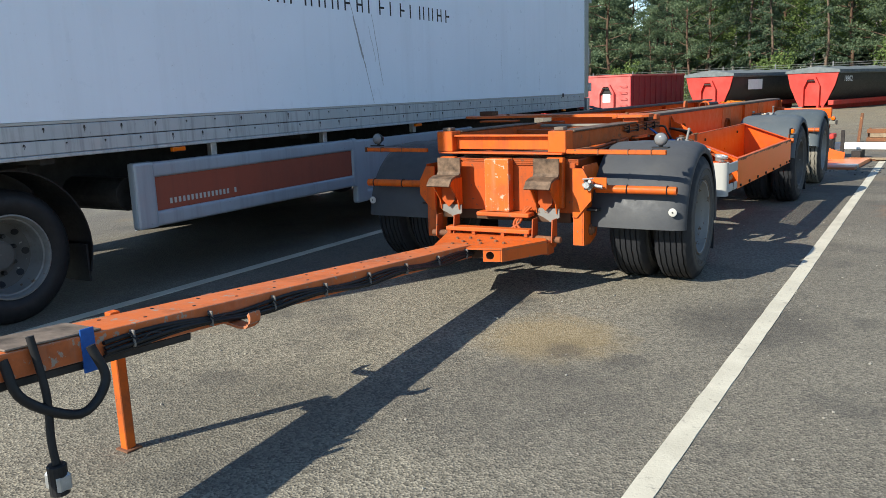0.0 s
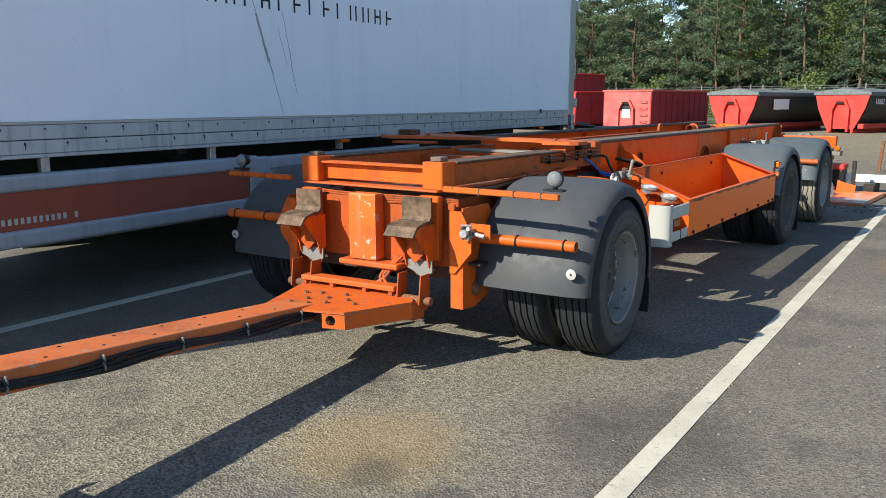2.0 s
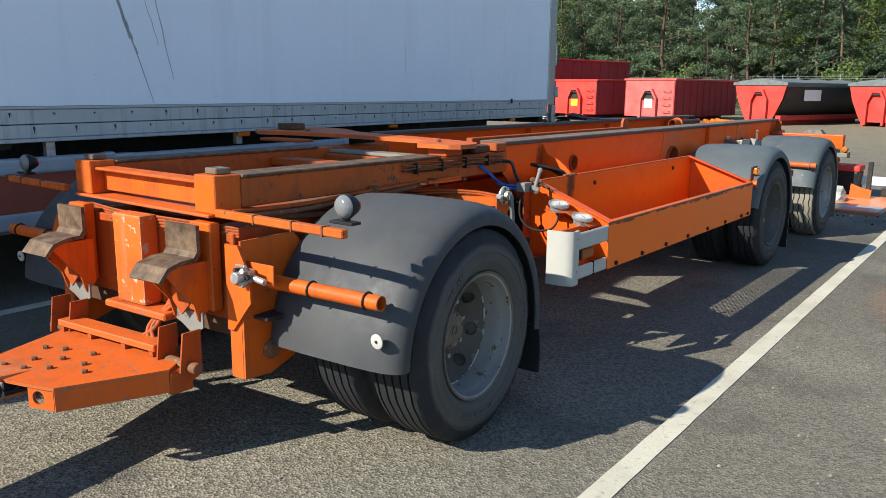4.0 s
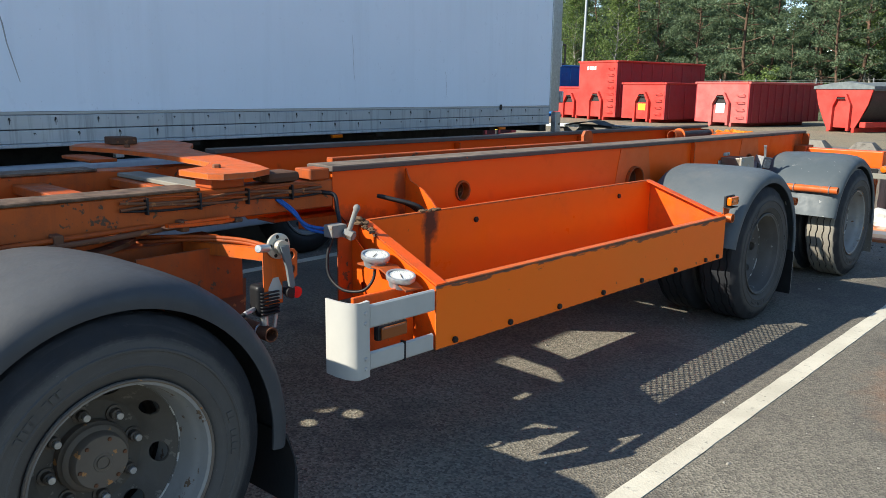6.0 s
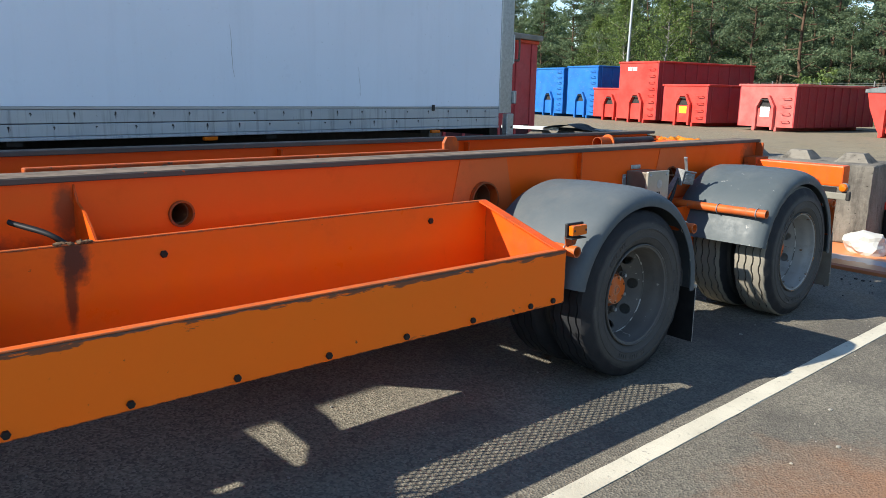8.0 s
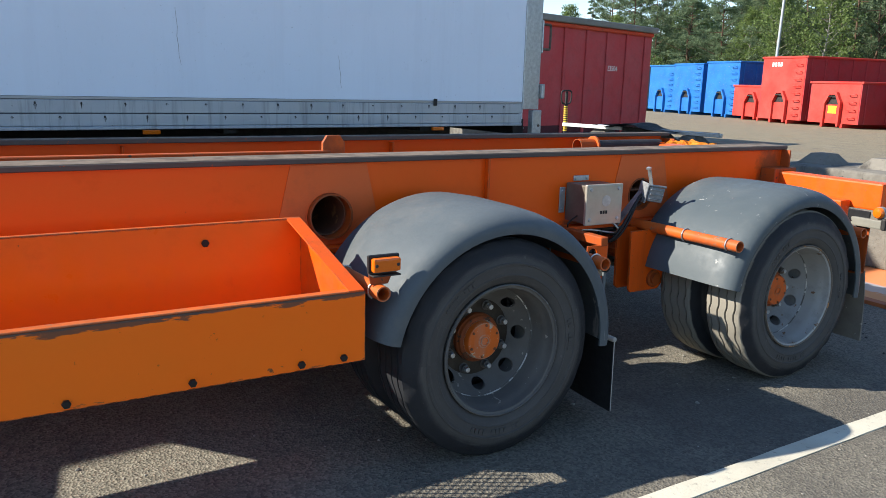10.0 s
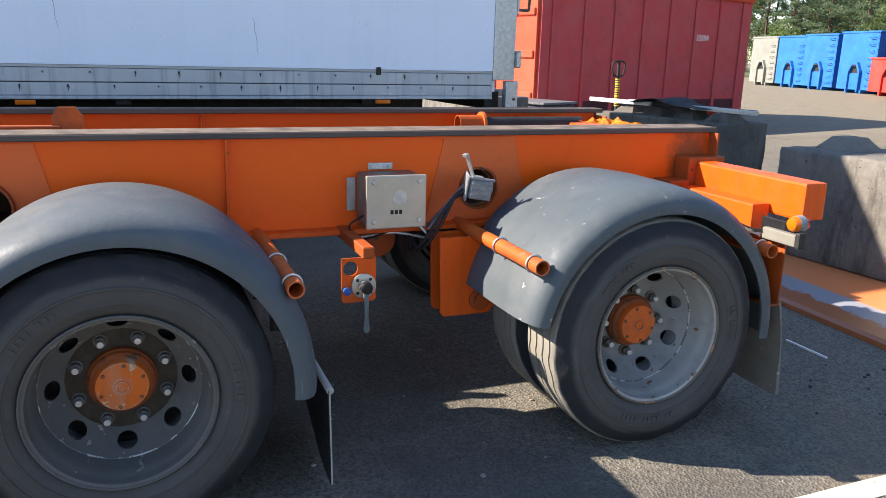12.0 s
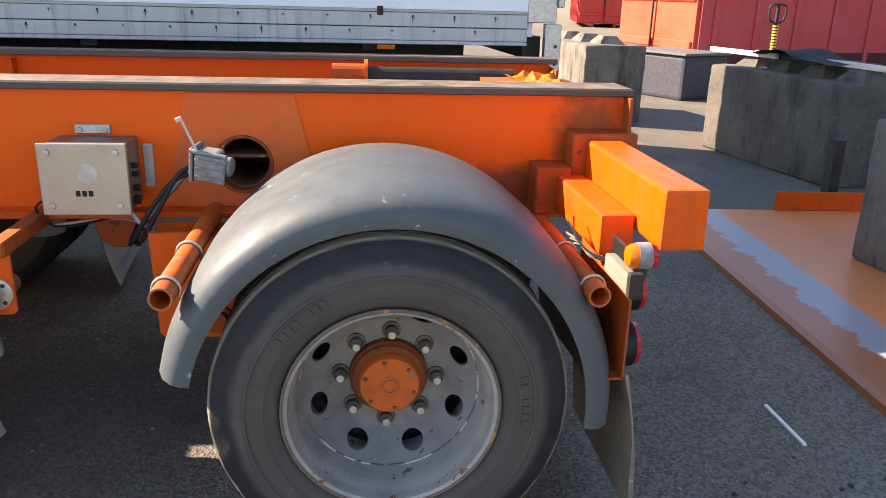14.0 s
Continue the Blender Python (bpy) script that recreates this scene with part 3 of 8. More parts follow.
def hose(bm, points, r, n=8, steps=6):
    """A round cable through the points."""
    pts = [Vector(p) for p in points]
    ext = [pts[0] * 2 - pts[1], *pts, pts[-1] * 2 - pts[-2]]
    line = []
    for i in range(1, len(ext) - 2):
        a, b, c, d = ext[i - 1:i + 3]
        for k in range(steps):
            u = k / steps
            line.append(0.5 * ((2 * b) + (c - a) * u + (2 * a - 5 * b + 4 * c - d) * u * u + (3 * b - a - 3 * c + d) * u ** 3))
    line.append(pts[-1])
    rings = []
    side = None
    for i, p in enumerate(line):
        d = (line[min(i + 1, len(line) - 1)] - line[max(i - 1, 0)]).normalized()
        if side is None:
            side = d.orthogonal().normalized()
        side = (side - d * side.dot(d)).normalized()
        up = d.cross(side)
        rings.append([bm.verts.new(p + r * (side * math.cos(2 * math.pi * k / n) + up * math.sin(2 * math.pi * k / n))) for k in range(n)])
    for a, b in zip(rings, rings[1:]):
        for k in range(n):
            bm.faces.new((a[k], a[(k + 1) % n], b[(k + 1) % n], b[k]))
    bm.faces.new(rings[0]), bm.faces.new(rings[-1])
    return bm


def plate(bm, outline, axis, at, thick, holes=(), bevel=0.0):
    """A flat plate: outline in the two other axes, with round holes (a, b, r), its thickness along axis from at."""
    loops = [list(outline)] + [[(a + r * math.cos(2 * math.pi * i / 24), b + r * math.sin(2 * math.pi * i / 24)) for i in range(24)] for a, b, r in holes]

    def place(a, b, c):
        return {"x": (c, a, b), "y": (a, c, b), "z": (a, b, c)}[axis]
    sheets = []
    for c in (at, at + thick):
        vs = [[bm.verts.new(place(a, b, c)) for a, b in loop] for loop in loops]
        es = [bm.edges.new((l[i], l[(i + 1) % len(l)])) for l in vs for i in range(len(l))]
        sheets.append(vs)
        if len(loops) == 1:
            bm.faces.new(vs[0])
        else:
            n = Vector(place(0, 0, 1))
            bmesh.ops.triangle_fill(bm, use_beauty=True, edges=es, normal=n)
    for la, lb in zip(*sheets):
        for i in range(len(la)):
            j = (i + 1) % len(la)
            bm.faces.new((la[i], la[j], lb[j], lb[i]))
    return bm


def a_plate(*a, **k):
    return plate(bmesh.new(), *a, **k)


def arc_sweep(bm, profile, cy, cz, a0, a1, n):
    """Sweeps a closed outline of (x, radius) round the x axis through (cy, cz), from a0 to a1 degrees (0 is +y, 90 is up)."""
    rings = []
    for i in range(n + 1):
        a = radians(a0 + (a1 - a0) * i / n)
        rings.append([bm.verts.new((x, cy + r * math.cos(a), cz + r * math.sin(a))) for x, r in profile])
    k = len(profile)
    for a, b in zip(rings, rings[1:]):
        for i in range(k):
            bm.faces.new((a[i], a[(i + 1) % k], b[(i + 1) % k], b[i]))
    bm.faces.new(rings[0]), bm.faces.new(rings[-1])
    return bm


def bolt(bm, p, axis, r=0.012, h=0.01):
    """A hexagon bolt head at p that stands up along axis."""
    p = Vector(p)
    d = Vector(axis).normalized()
    return lathe(bm, [(0, 0), (0, r), (h * 0.8, r), (h, r * 0.85), (h, 0)], p, p + d, 6)


# ---- ground ----
def ground_sheet():
    bm = bmesh.new()
    xs = [-400, -120, -60, -30, -12, -6, 0, 6, 20, 60, 150, 400]
    ys = [-300, -80, -20, -5, 5, 15, 25, 40, 70, 120, 200, 600]
    grid = [[bm.verts.new((x, y, 0)) for x in xs] for y in ys]
    for a, b in zip(grid, grid[1:]):
        for i in range(len(xs) - 1):
            bm.faces.new((a[i], a[i + 1], b[i + 1], b[i]))
    ob = part("ground", bm, ASPHALT)
    return tagged(ob, "worn grey asphalt yard with stains and pale stones", "ground", kind="structure")


def road_line(x_at_0, slope, y0, y1, width, label):
    bm = bmesh.new()
    rng = random.Random(int(abs(x_at_0) * 100))
    n = int((y1 - y0) / 0.12)
    rows = []
    for i in range(n + 1):
        y = y0 + (y1 - y0) * i / n
        x = x_at_0 + slope * y
        rows.append([(x - width / 2 + rng.uniform(-.002, .002), y, 0.0), (x - width / 2 + rng.uniform(-.002, .002), y, 0.004), (x + width / 2 + rng.uniform(-.002, .002), y, 0.004), (x + width / 2, y, 0.0)])
    rows = [[bm.verts.new(p) for p in r] for r in rows]
    for a, b in zip(rows, rows[1:]):
        for k in range(3):
            bm.faces.new((a[k], a[k + 1], b[k + 1], b[k]))
    tagged(part("road_line", bm, ROAD_PAINT), label, "road marking", "painted bay lines", "structure")


ground_sheet()
road_line(-0.735, -0.0175, -6.0, 15.5, 0.094, "worn white painted bay line on asphalt")
road_line(-4.585, -0.036, -6.0, 9.9, 0.10, "worn white painted bay line on shaded asphalt")
road_line(3.1, -0.0145, -6.0, 15.5, 0.10, "worn white painted bay line on asphalt")

# ---- the orange drawbar trailer ----
CX = -2.70
trailer = thing("drawbar_trailer", "orange steel hook-lift drawbar trailer with worn paint, parked on asphalt", "trailer", Matrix.Translation((CX, 0, 0)))


# the front bogie is steered a little to one side, with the drawbar
BOGIE_Y = 5.54
BOGIE = Matrix.Translation((0.03, BOGIE_Y, 0)) @ Matrix.Rotation(radians(3.5), 4, "Z") @ Matrix.Translation((0, -BOGIE_Y, 0))


def steer(known):
    """Turns the trailer's parts that were made since known was noted, with the bogie."""
    for ob in [o for o in trailer.children if o not in known]:
        ob.matrix_basis = BOGIE @ ob.matrix_basis


def wheel(name, u_out, y, z, side, dirty, spin=0.0, tread=True):
    """One tyre on its rim; u_out is its outer face, side is +1 where that face looks towards +x."""
    hub = new(name)
    hub.parent = trailer
    hub.location = (u_out, y, z)
    w, R = 0.262, 0.432
    s = side
    bm = bmesh.new()
    shape = [(0.030, 0.258), (0.012, 0.275), (0.0045, 0.296), (0.0015, 0.298), (0.0015, 0.302), (0.003, 0.304), (0.001, 0.338), (-0.003, 0.340), (-0.003, 0.346), (0.001, 0.349), (0.008, 0.384), (0.012, 0.396), (0.024, 0.418), (0.036, 0.428)]
    tread_line = []
    grooves = 5 if y < 7 else 4
    for k in range(grooves):
        g = 0.036 + (w - 0.072) * (k + 0.5) / grooves
        tread_line += [(g - 0.0048, R), (g - 0.0035, R - 0.012), (g + 0.0035, R - 0.012), (g + 0.0048, R)]
    back = [(w - h, r) for h, r in reversed(shape)]
    profile = shape + tread_line + back
    n = 96
    rings = []
    for h, r in profile:
        grooved = 0.04 < h < w - 0.04
        ring = []
        for i in range(n):
            a = 2 * math.pi * i / n
            swing = 0.0012 if y < 7 else 0.0045
            wave = (swing if (i // 2) % 2 else -swing) if grooved and tread else 0.0
            rr = r - (0.009 if r in (0.396, 0.418) and (i // 2) % 2 else 0.0)
            ring.append(bm.verts.new((-s * (h + wave), rr * math.cos(a), rr * math.sin(a))))
        rings.append(ring)
    for a, b in zip(rings, rings[1:] + rings[:1]):
        for i in range(n):
            j = (i + 1) % n
            bm.faces.new((a[i], a[j], b[j], b[i]))
    # raised maker's marks on the sidewall, as plain bars
    for start, count in ((0.5, 9), (2.7, 12), (4.6, 7)):
        for k in range(count):
            if (k * 7 + count) % 5:
                turn = Matrix.Rotation(start + spin + k * 0.062, 4, "X")
                box(bm, *sorted((-s * -0.0012, -s * 0.006)), -0.007, 0.007, 0.311, 0.330, m=turn)
    part("tyre", bm, RUBBER_DUSTY if y < 7 else RUBBER_GREY if y < 10 else RUBBER_REAR, hub, smooth=35)
    mat = RIM_DIRTY if dirty else RIM_FRONT if y < 7 else RIM_GREY
    bm = lathe(bmesh.new(), [(0.030, 0.257), (0.018, 0.262), (0.014, 0.256), (0.018, 0.246), (0.034, 0.2425), (0.052, 0.2415), (0.056, 0.2385), (0.09, 0.234), (0.125, 0.2265), (0.142, 0.2225), (0.24, 0.2225), (0.24, 0.243), (0.17, 0.241), (0.08, 0.246), (0.04, 0.256)], (0, 0, 0), (-s, 0, 0), 64, True)
    rim = part("rim", bm, mat, hub, smooth=40)
    chips = [(0.134 + 0.004 * math.cos(a), 0.2245 + 0.0025 * math.sin(a)) for a in [k * math.pi / 3 for k in range(6)]]
    part("weld_bead", lathe(bmesh.new(), chips, (0, 0, 0), (-s, 0, 0), 64, True), CHIPPED_RIM, hub, "chipped weld bead", smooth=60)
    edge = [(0.0135 + 0.0045 * math.cos(a), 0.2585 + 0.0045 * math.sin(a)) for a in [k * math.pi / 3 for k in range(6)]]
    part("rim_edge", lathe(bmesh.new(), edge, (0, 0, 0), (-s, 0, 0), 64, True), HUB_DIRTY if not dirty else mat, hub, "scraped rim edge" if not dirty else "", smooth=60)
    return hub, rim


def wheel_disc(hub, side, dirty, dull, spin=0.0, hub_paint=None):
    """The dished disc with its hand holes, the studs and the hub that stands out of it."""
    s = side
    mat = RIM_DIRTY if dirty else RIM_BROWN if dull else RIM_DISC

    def depth(r):
        return 0.215 if r < 0.152 else 0.215 - 0.078 * ((r - 0.152) / 0.0705) ** 1.25
    bm = bmesh.new()
    loops = []
    for r, n in ((0.2225, 64), (0.152, 48)):
        loops.append([bm.verts.new((0, r * math.cos(2 * math.pi * i / n), r * math.sin(2 * math.pi * i / n))) for i in range(n)])
    for k in range(8):
        a = 2 * math.pi * (k + 0.5) / 8 + spin
        c = Vector((0.189 * math.cos(a), 0.189 * math.sin(a)))
        t = Vector((-math.sin(a), math.cos(a)))
        o = Vector((math.cos(a), math.sin(a)))
        loops.append([bm.verts.new((0, *(c + t * 0.0295 * math.cos(2 * math.pi * i / 16) + o * 0.020 * math.sin(2 * math.pi * i / 16)))) for i in range(16)])
    edges = [bm.edges.new((l[i], l[(i + 1) % len(l)])) for l in loops for i in range(len(l))]
    bmesh.ops.triangle_fill(bm, use_beauty=True, edges=edges, normal=(1, 0, 0))
    inner = [bm.verts.new((0, 0.10 * math.cos(2 * math.pi * i / 48), 0.10 * math.sin(2 * math.pi * i / 48))) for i in range(48)]
    for i in range(48):
        bm.faces.new((loops[1][i], loops[1][(i + 1) % 48], inner[(i + 1) % 48], inner[i]))
    cone = [e for e in bm.edges if len(e.link_faces) == 2 and max(math.hypot(v.co.y, v.co.z) for v in e.verts) > 0.155 and e.calc_length() > 0.02]
    bmesh.ops.subdivide_edges(bm, edges=cone, cuts=2)
    bmesh.ops.triangulate(bm, faces=bm.faces[:])
    for v in bm.verts:
        v.co.x = -s * depth(math.hypot(v.co.y, v.co.z))
    rim_edges = [e for e in bm.edges if len(e.link_faces) == 1]
    out = bmesh.ops.extrude_edge_only(bm, edges=rim_edges)
    for v in [g for g in out["geom"] if isinstance(g, bmesh.types.BMVert)]:
        v.co.x -= s * 0.012
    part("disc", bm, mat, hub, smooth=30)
    bm = lathe(bmesh.new(), [(0.38, 0.0), (0.38, 0.2), (0.275, 0.205), (0.275, 0.0)], (0, 0, 0), (-s, 0, 0), 32)
    part("brake_drum", bm, DARK_STEEL, hub)
    for k in range(8):
        a = 2 * math.pi * k / 8 + spin
        ring_r = 0.134 if dirty else 0.124
        p = Vector((-s * 0.215, ring_r * math.cos(a), ring_r * math.sin(a)))
        d = Vector((s, 0, 0))
        bm = lathe(bmesh.new(), [(0, 0), (0, 0.021), (0.005, 0.021), (0.006, 0.0165), (0.022, 0.0165), (0.025, 0.013), (0.025, 0)], p, p + d, 12)
        if not dirty:
            bm.free()
            bm = lathe(bmesh.new(), [(0, 0), (0, 0.024), (0.006, 0.024), (0.007, 0.0165), (0.024, 0.0165), (0.027, 0.013), (0.027, 0)], p, p + d, 12)
        nut = part("wheel_nut", bm, NUT_STEEL if not dirty else RIM_DIRTY, hub, smooth=30)
        tip = 0.025 if dirty else 0.027
        part("stud", rod(bmesh.new(), p + d * tip, p + d * (tip + 0.015), 0.0105), GALVANISED, nut, smooth=40)
    bm = lathe(bmesh.new(), [(0, 0), (0, 0.102), (0.022, 0.100), (0.027, 0.095), (0.036, 0.093), (0.042, 0.086), (0.044, 0.080), (0.044, 0)], (-s * 0.215, 0, 0), (s, 0, 0), 32)
    drum = part("hub", bm, HUB_DIRTY if hub_paint is HUB_DIRTY else HUB_RUSTY, hub, "rusty hub with traces of orange paint", smooth=35)
    bm = lathe(bmesh.new(), [(0.044, 0), (0.044, 0.080), (0.066, 0.077), (0.071, 0.073), (0.073, 0.027), (0.075, 0.025), (0.075, 0.0)], (-s * 0.215, 0, 0), (s, 0, 0), 32)
    part("hub_cap", bm, hub_paint or ORANGE_WORN, drum, "dirty hub cap" if hub_paint is HUB_DIRTY else "orange painted hub cap with rust chips", smooth=35)
    if dirty:
        bm = lathe(bmesh.new(), [(0, 0.099), (0, 0.163), (0.003, 0.160), (0.003, 0.099)], (-s * 0.2142, 0, 0), (s, 0, 0), 40, True)
        part("grease_ring", bm, GREASE, hub, "black greasy ring round the nuts")
    for k in range(6):
        a = 2 * math.pi * k / 6 + spin
        p = Vector((-s * 0.143, 0.052 * math.cos(a), 0.052 * math.sin(a)))
        p += Vector((0, 0.012 * math.cos(a), 0.012 * math.sin(a)))
        part("cap_notch", lathe(bmesh.new(), [(0, 0), (0, 0.006), (0.004, 0.005), (0.004, 0)], p, p + Vector((s, 0, 0)), 8), RUST, hub)
    bm = lathe(bmesh.new(), [(0.075, 0.019), (0.079, 0.0185), (0.079, 0.016), (0.075, 0.0155)], (-s * 0.215, 0, 0), (s, 0, 0), 24, True)
    part("cap_ring", bm, hub_paint or ORANGE_WORN, drum, smooth=35)


AXLES = ((BOGIE_Y, False), (9.778, True), (11.590, False))
OUT = 1.248
for n_axle, (y, dirty) in enumerate(AXLES):
    known = set(trailer.children)
    for side in (1, -1):
        h, r = wheel("wheel", side * OUT, y, 0.43, side, dirty)
        wheel_disc(h, side, dirty, n_axle == 0, (0.15, radians(23), 0.73)[n_axle], (HUB_DIRTY, ORANGE_FLAKED, ORANGE_WORN)[n_axle])
        wheel("inner_wheel", side * (OUT - 0.305), y, 0.43, side, True)
    part("axle", rod(bmesh.new(), (-0.95, y, 0.43), (0.95, y, 0.43), 0.065), ORANGE_OLD, trailer)
    if n_axle == 0:
        steer(known)


def mudguard(y, side, a0, a1, mat, out=0.0, z=0.42):
    outer = [(0.60, 0.500), (0.604, 0.536), (0.64, 0.553), (0.80, 0.562), (1.02, 0.562), (1.12, 0.558), (1.175, 0.550), (1.212, 0.535), (1.232, 0.514), (1.238, 0.494), (1.234, 0.472)]
    inner = [(1.226, 0.472), (1.230, 0.494), (1.224, 0.511), (1.206, 0.529), (1.172, 0.543), (1.12, 0.550), (1.02, 0.554), (0.80, 0.554), (0.644, 0.545), (0.612, 0.532), (0.608, 0.500)]
    bm = arc_sweep(bmesh.new(), [((u + out) * side, r) for u, r in outer + inner], y, z, a0, a1, 40)
    return part("mudguard", bm, mat, trailer, "curved dark grey plastic mudguard with scuffs", smooth=40)


def mud_flap(y, z0, z1, side, u0=0.63, u1=1.21, lean=0.03, mat=None, bow=0.02):
    bm = bmesh.new()
    rows = []
    for i in range(7):
        f = i / 6
        z = z1 + (z0 - z1) * f
        yy = y + lean * f + bow * math.sin(f * 3)
        rows.append([bm.verts.new((side * u, yy + dy, z)) for u, dy in ((u0, 0), (u1, 0.006 * math.sin(5 * f)), (u1, 0.010), (u0, 0.008))])
    for a, b in zip(rows, rows[1:]):
        for k in range(4):
            bm.faces.new((a[k], a[(k + 1) % 4], b[(k + 1) % 4], b[k]))
    bm.faces.new(rows[0]), bm.faces.new(rows[-1])
    return part("mud_flap", bm, mat or RUBBER, trailer, smooth=40)


def curled_flap(y, z0, z1, side, u0=0.63, u1=1.215):
    """A short flap below a rolled upper edge; its inner lower corner curls backwards."""
    bm = bmesh.new()
    rows, face = [], []
    for i in range(9):
        f = i / 8
        z = z1 + (z0 - z1) * f
        line = []
        for k in range(7):
            g = k / 6
            curl = 0.055 * max(0.0, (f - 0.3) / 0.7) ** 1.4 * (1 - g) ** 1.5 + 0.006 * f
            line.append((u0 + (u1 - u0) * g, curl))
        rows.append([bm.verts.new((side * u, y + dy + 0.003, z)) for u, dy in line] + [bm.verts.new((side * u, y + dy + 0.008, z)) for u, dy in reversed(line)])
        face.append([(side * u, y + dy, z) for u, dy in line] + [(side * u, y + dy + 0.0025, z) for u, dy in reversed(line)])
    for a, b in zip(rows, rows[1:]):
        for k in range(14):
            bm.faces.new((a[k], a[(k + 1) % 14], b[(k + 1) % 14], b[k]))
    bm.faces.new(rows[0]), bm.faces.new(rows[-1])
    flap = part("mud_flap", bm, FLAP, trailer, "pale grey rubber mud flap with a curled corner", smooth=50)
    # thin black sheet over the front of the pale flap
    bm = bmesh.new()
    face = [[bm.verts.new(p) for p in r] for r in face]
    for a, b in zip(face, face[1:]):
        for k in range(14):
            bm.faces.new((a[k], a[(k + 1) % 14], b[(k + 1) % 14], b[k]))
    bm.faces.new(face[0]), bm.faces.new(face[-1])
    part("mud_coat", bm, CABLE, flap, "black front of the flap", smooth=50)
    part("rolled_edge", rod(bmesh.new(), (side * (u0 + 0.002), y + 0.008, z1 - 0.004), (side * u1, y + 0.008, z1 - 0.004), 0.012, 10), FLAP, flap, smooth=50)
    part("flap_bolt", bolt(bmesh.new(), (side * (u1 - 0.02), y + 0.010, z1 - 0.03), (0, 1, 0), 0.009, 0.006), BLACK, flap)
    # raised lettering, as plain bars
    for k in range(7):
        g = 0.08 + 0.115 * k
        u = u0 + (u1 - u0) * (g + 0.04)
        dy = 0.055 * 0.80 * (1 - g - 0.04) ** 1.5 + 0.006
        lean = Matrix.Rotation(0.11 * (1 - g) ** 1.2, 4, "X")
        m = Matrix.Translation((side * u, y + 0.0075 + dy, z0 + 0.022)) @ lean
        part("lettering_bar", a_box(-0.020, 0.020, 0.0, 0.0035, 0.0, 0.062 if k not in (0, 1, 3) else 0.048, m=m), SKIRT, flap)
    return flap


def clamp(p, r, mat):
    """A bent wire clamp round a tube that runs along x."""
    bm = bmesh.new()
    hose(bm, [(p[0], p[1] + (r + .004) * math.cos(a), p[2] + (r + .004) * math.sin(a)) for a in [k * math.pi / 6 for k in range(-1, 9)]], 0.0034, 6, 2)
    part("tube_clamp", bm, mat, trailer)


def guard_tube(u0, u1, y, z, side, mat=None, wire=None):
    part("mudguard_tube", pipe(bmesh.new(), (side * u0, y, z), (side * u1, y, z), 0.027), mat or ORANGE_WORN, trailer, smooth=40)
    clamp((side * (u1 - 0.06), y, z), 0.027, wire or GALVANISED)
    clamp((side * (u1 - 0.32), y, z), 0.027, wire or GALVANISED)


for side in (1, -1):
    mudguard(9.788, side, -4, 167, PLASTIC_SCRATCHED, 0.012, 0.412)
    mudguard(11.590, side, -5, 168, PLASTIC_DUSTY, 0.0, 0.409)
    curled_flap(10.366, 0.055, 0.382, side)
    guard_tube(0.50, 1.24, 11.085, 0.726, side)
    guard_tube(0.50, 1.235, 12.070, 0.715, side)
    guard_tube(0.50, 1.235, 10.270, 0.722, side)
    guard_tube(0.50, 1.240, 9.262, 0.716, side)
known = set(trailer.children)
for side in (1, -1):
    mudguard(BOGIE_Y, side, -8, 178, PLASTIC_DARK, 0.0, 0.404)
    mud_flap(BOGIE_Y + 0.53, 0.10, 0.36, side, lean=0.03)
    guard_tube(0.66, 1.19, 4.965, 0.685, side, ORANGE_FRONT, CABLE)
    bm = lathe(bmesh.new(), [(0, 0), (0, 0.027), (0.004, 0.027), (0.006, 0.023), (0.005, 0.005), (0.006, 0)], (side * 1.165, 4.972, 0.545), (side * 1.155, 4.8, 0.537), 24)
    disc = part("reflector", bm, WHITE_PLASTIC, trailer, "round white reflector disc", smooth=40)
    part("screw", bolt(bmesh.new(), (side * 1.165, 4.966, 0.545), (-0.05 * side, -1, 0), 0.0055, 0.004), DARK_STEEL, disc)
steer(known)


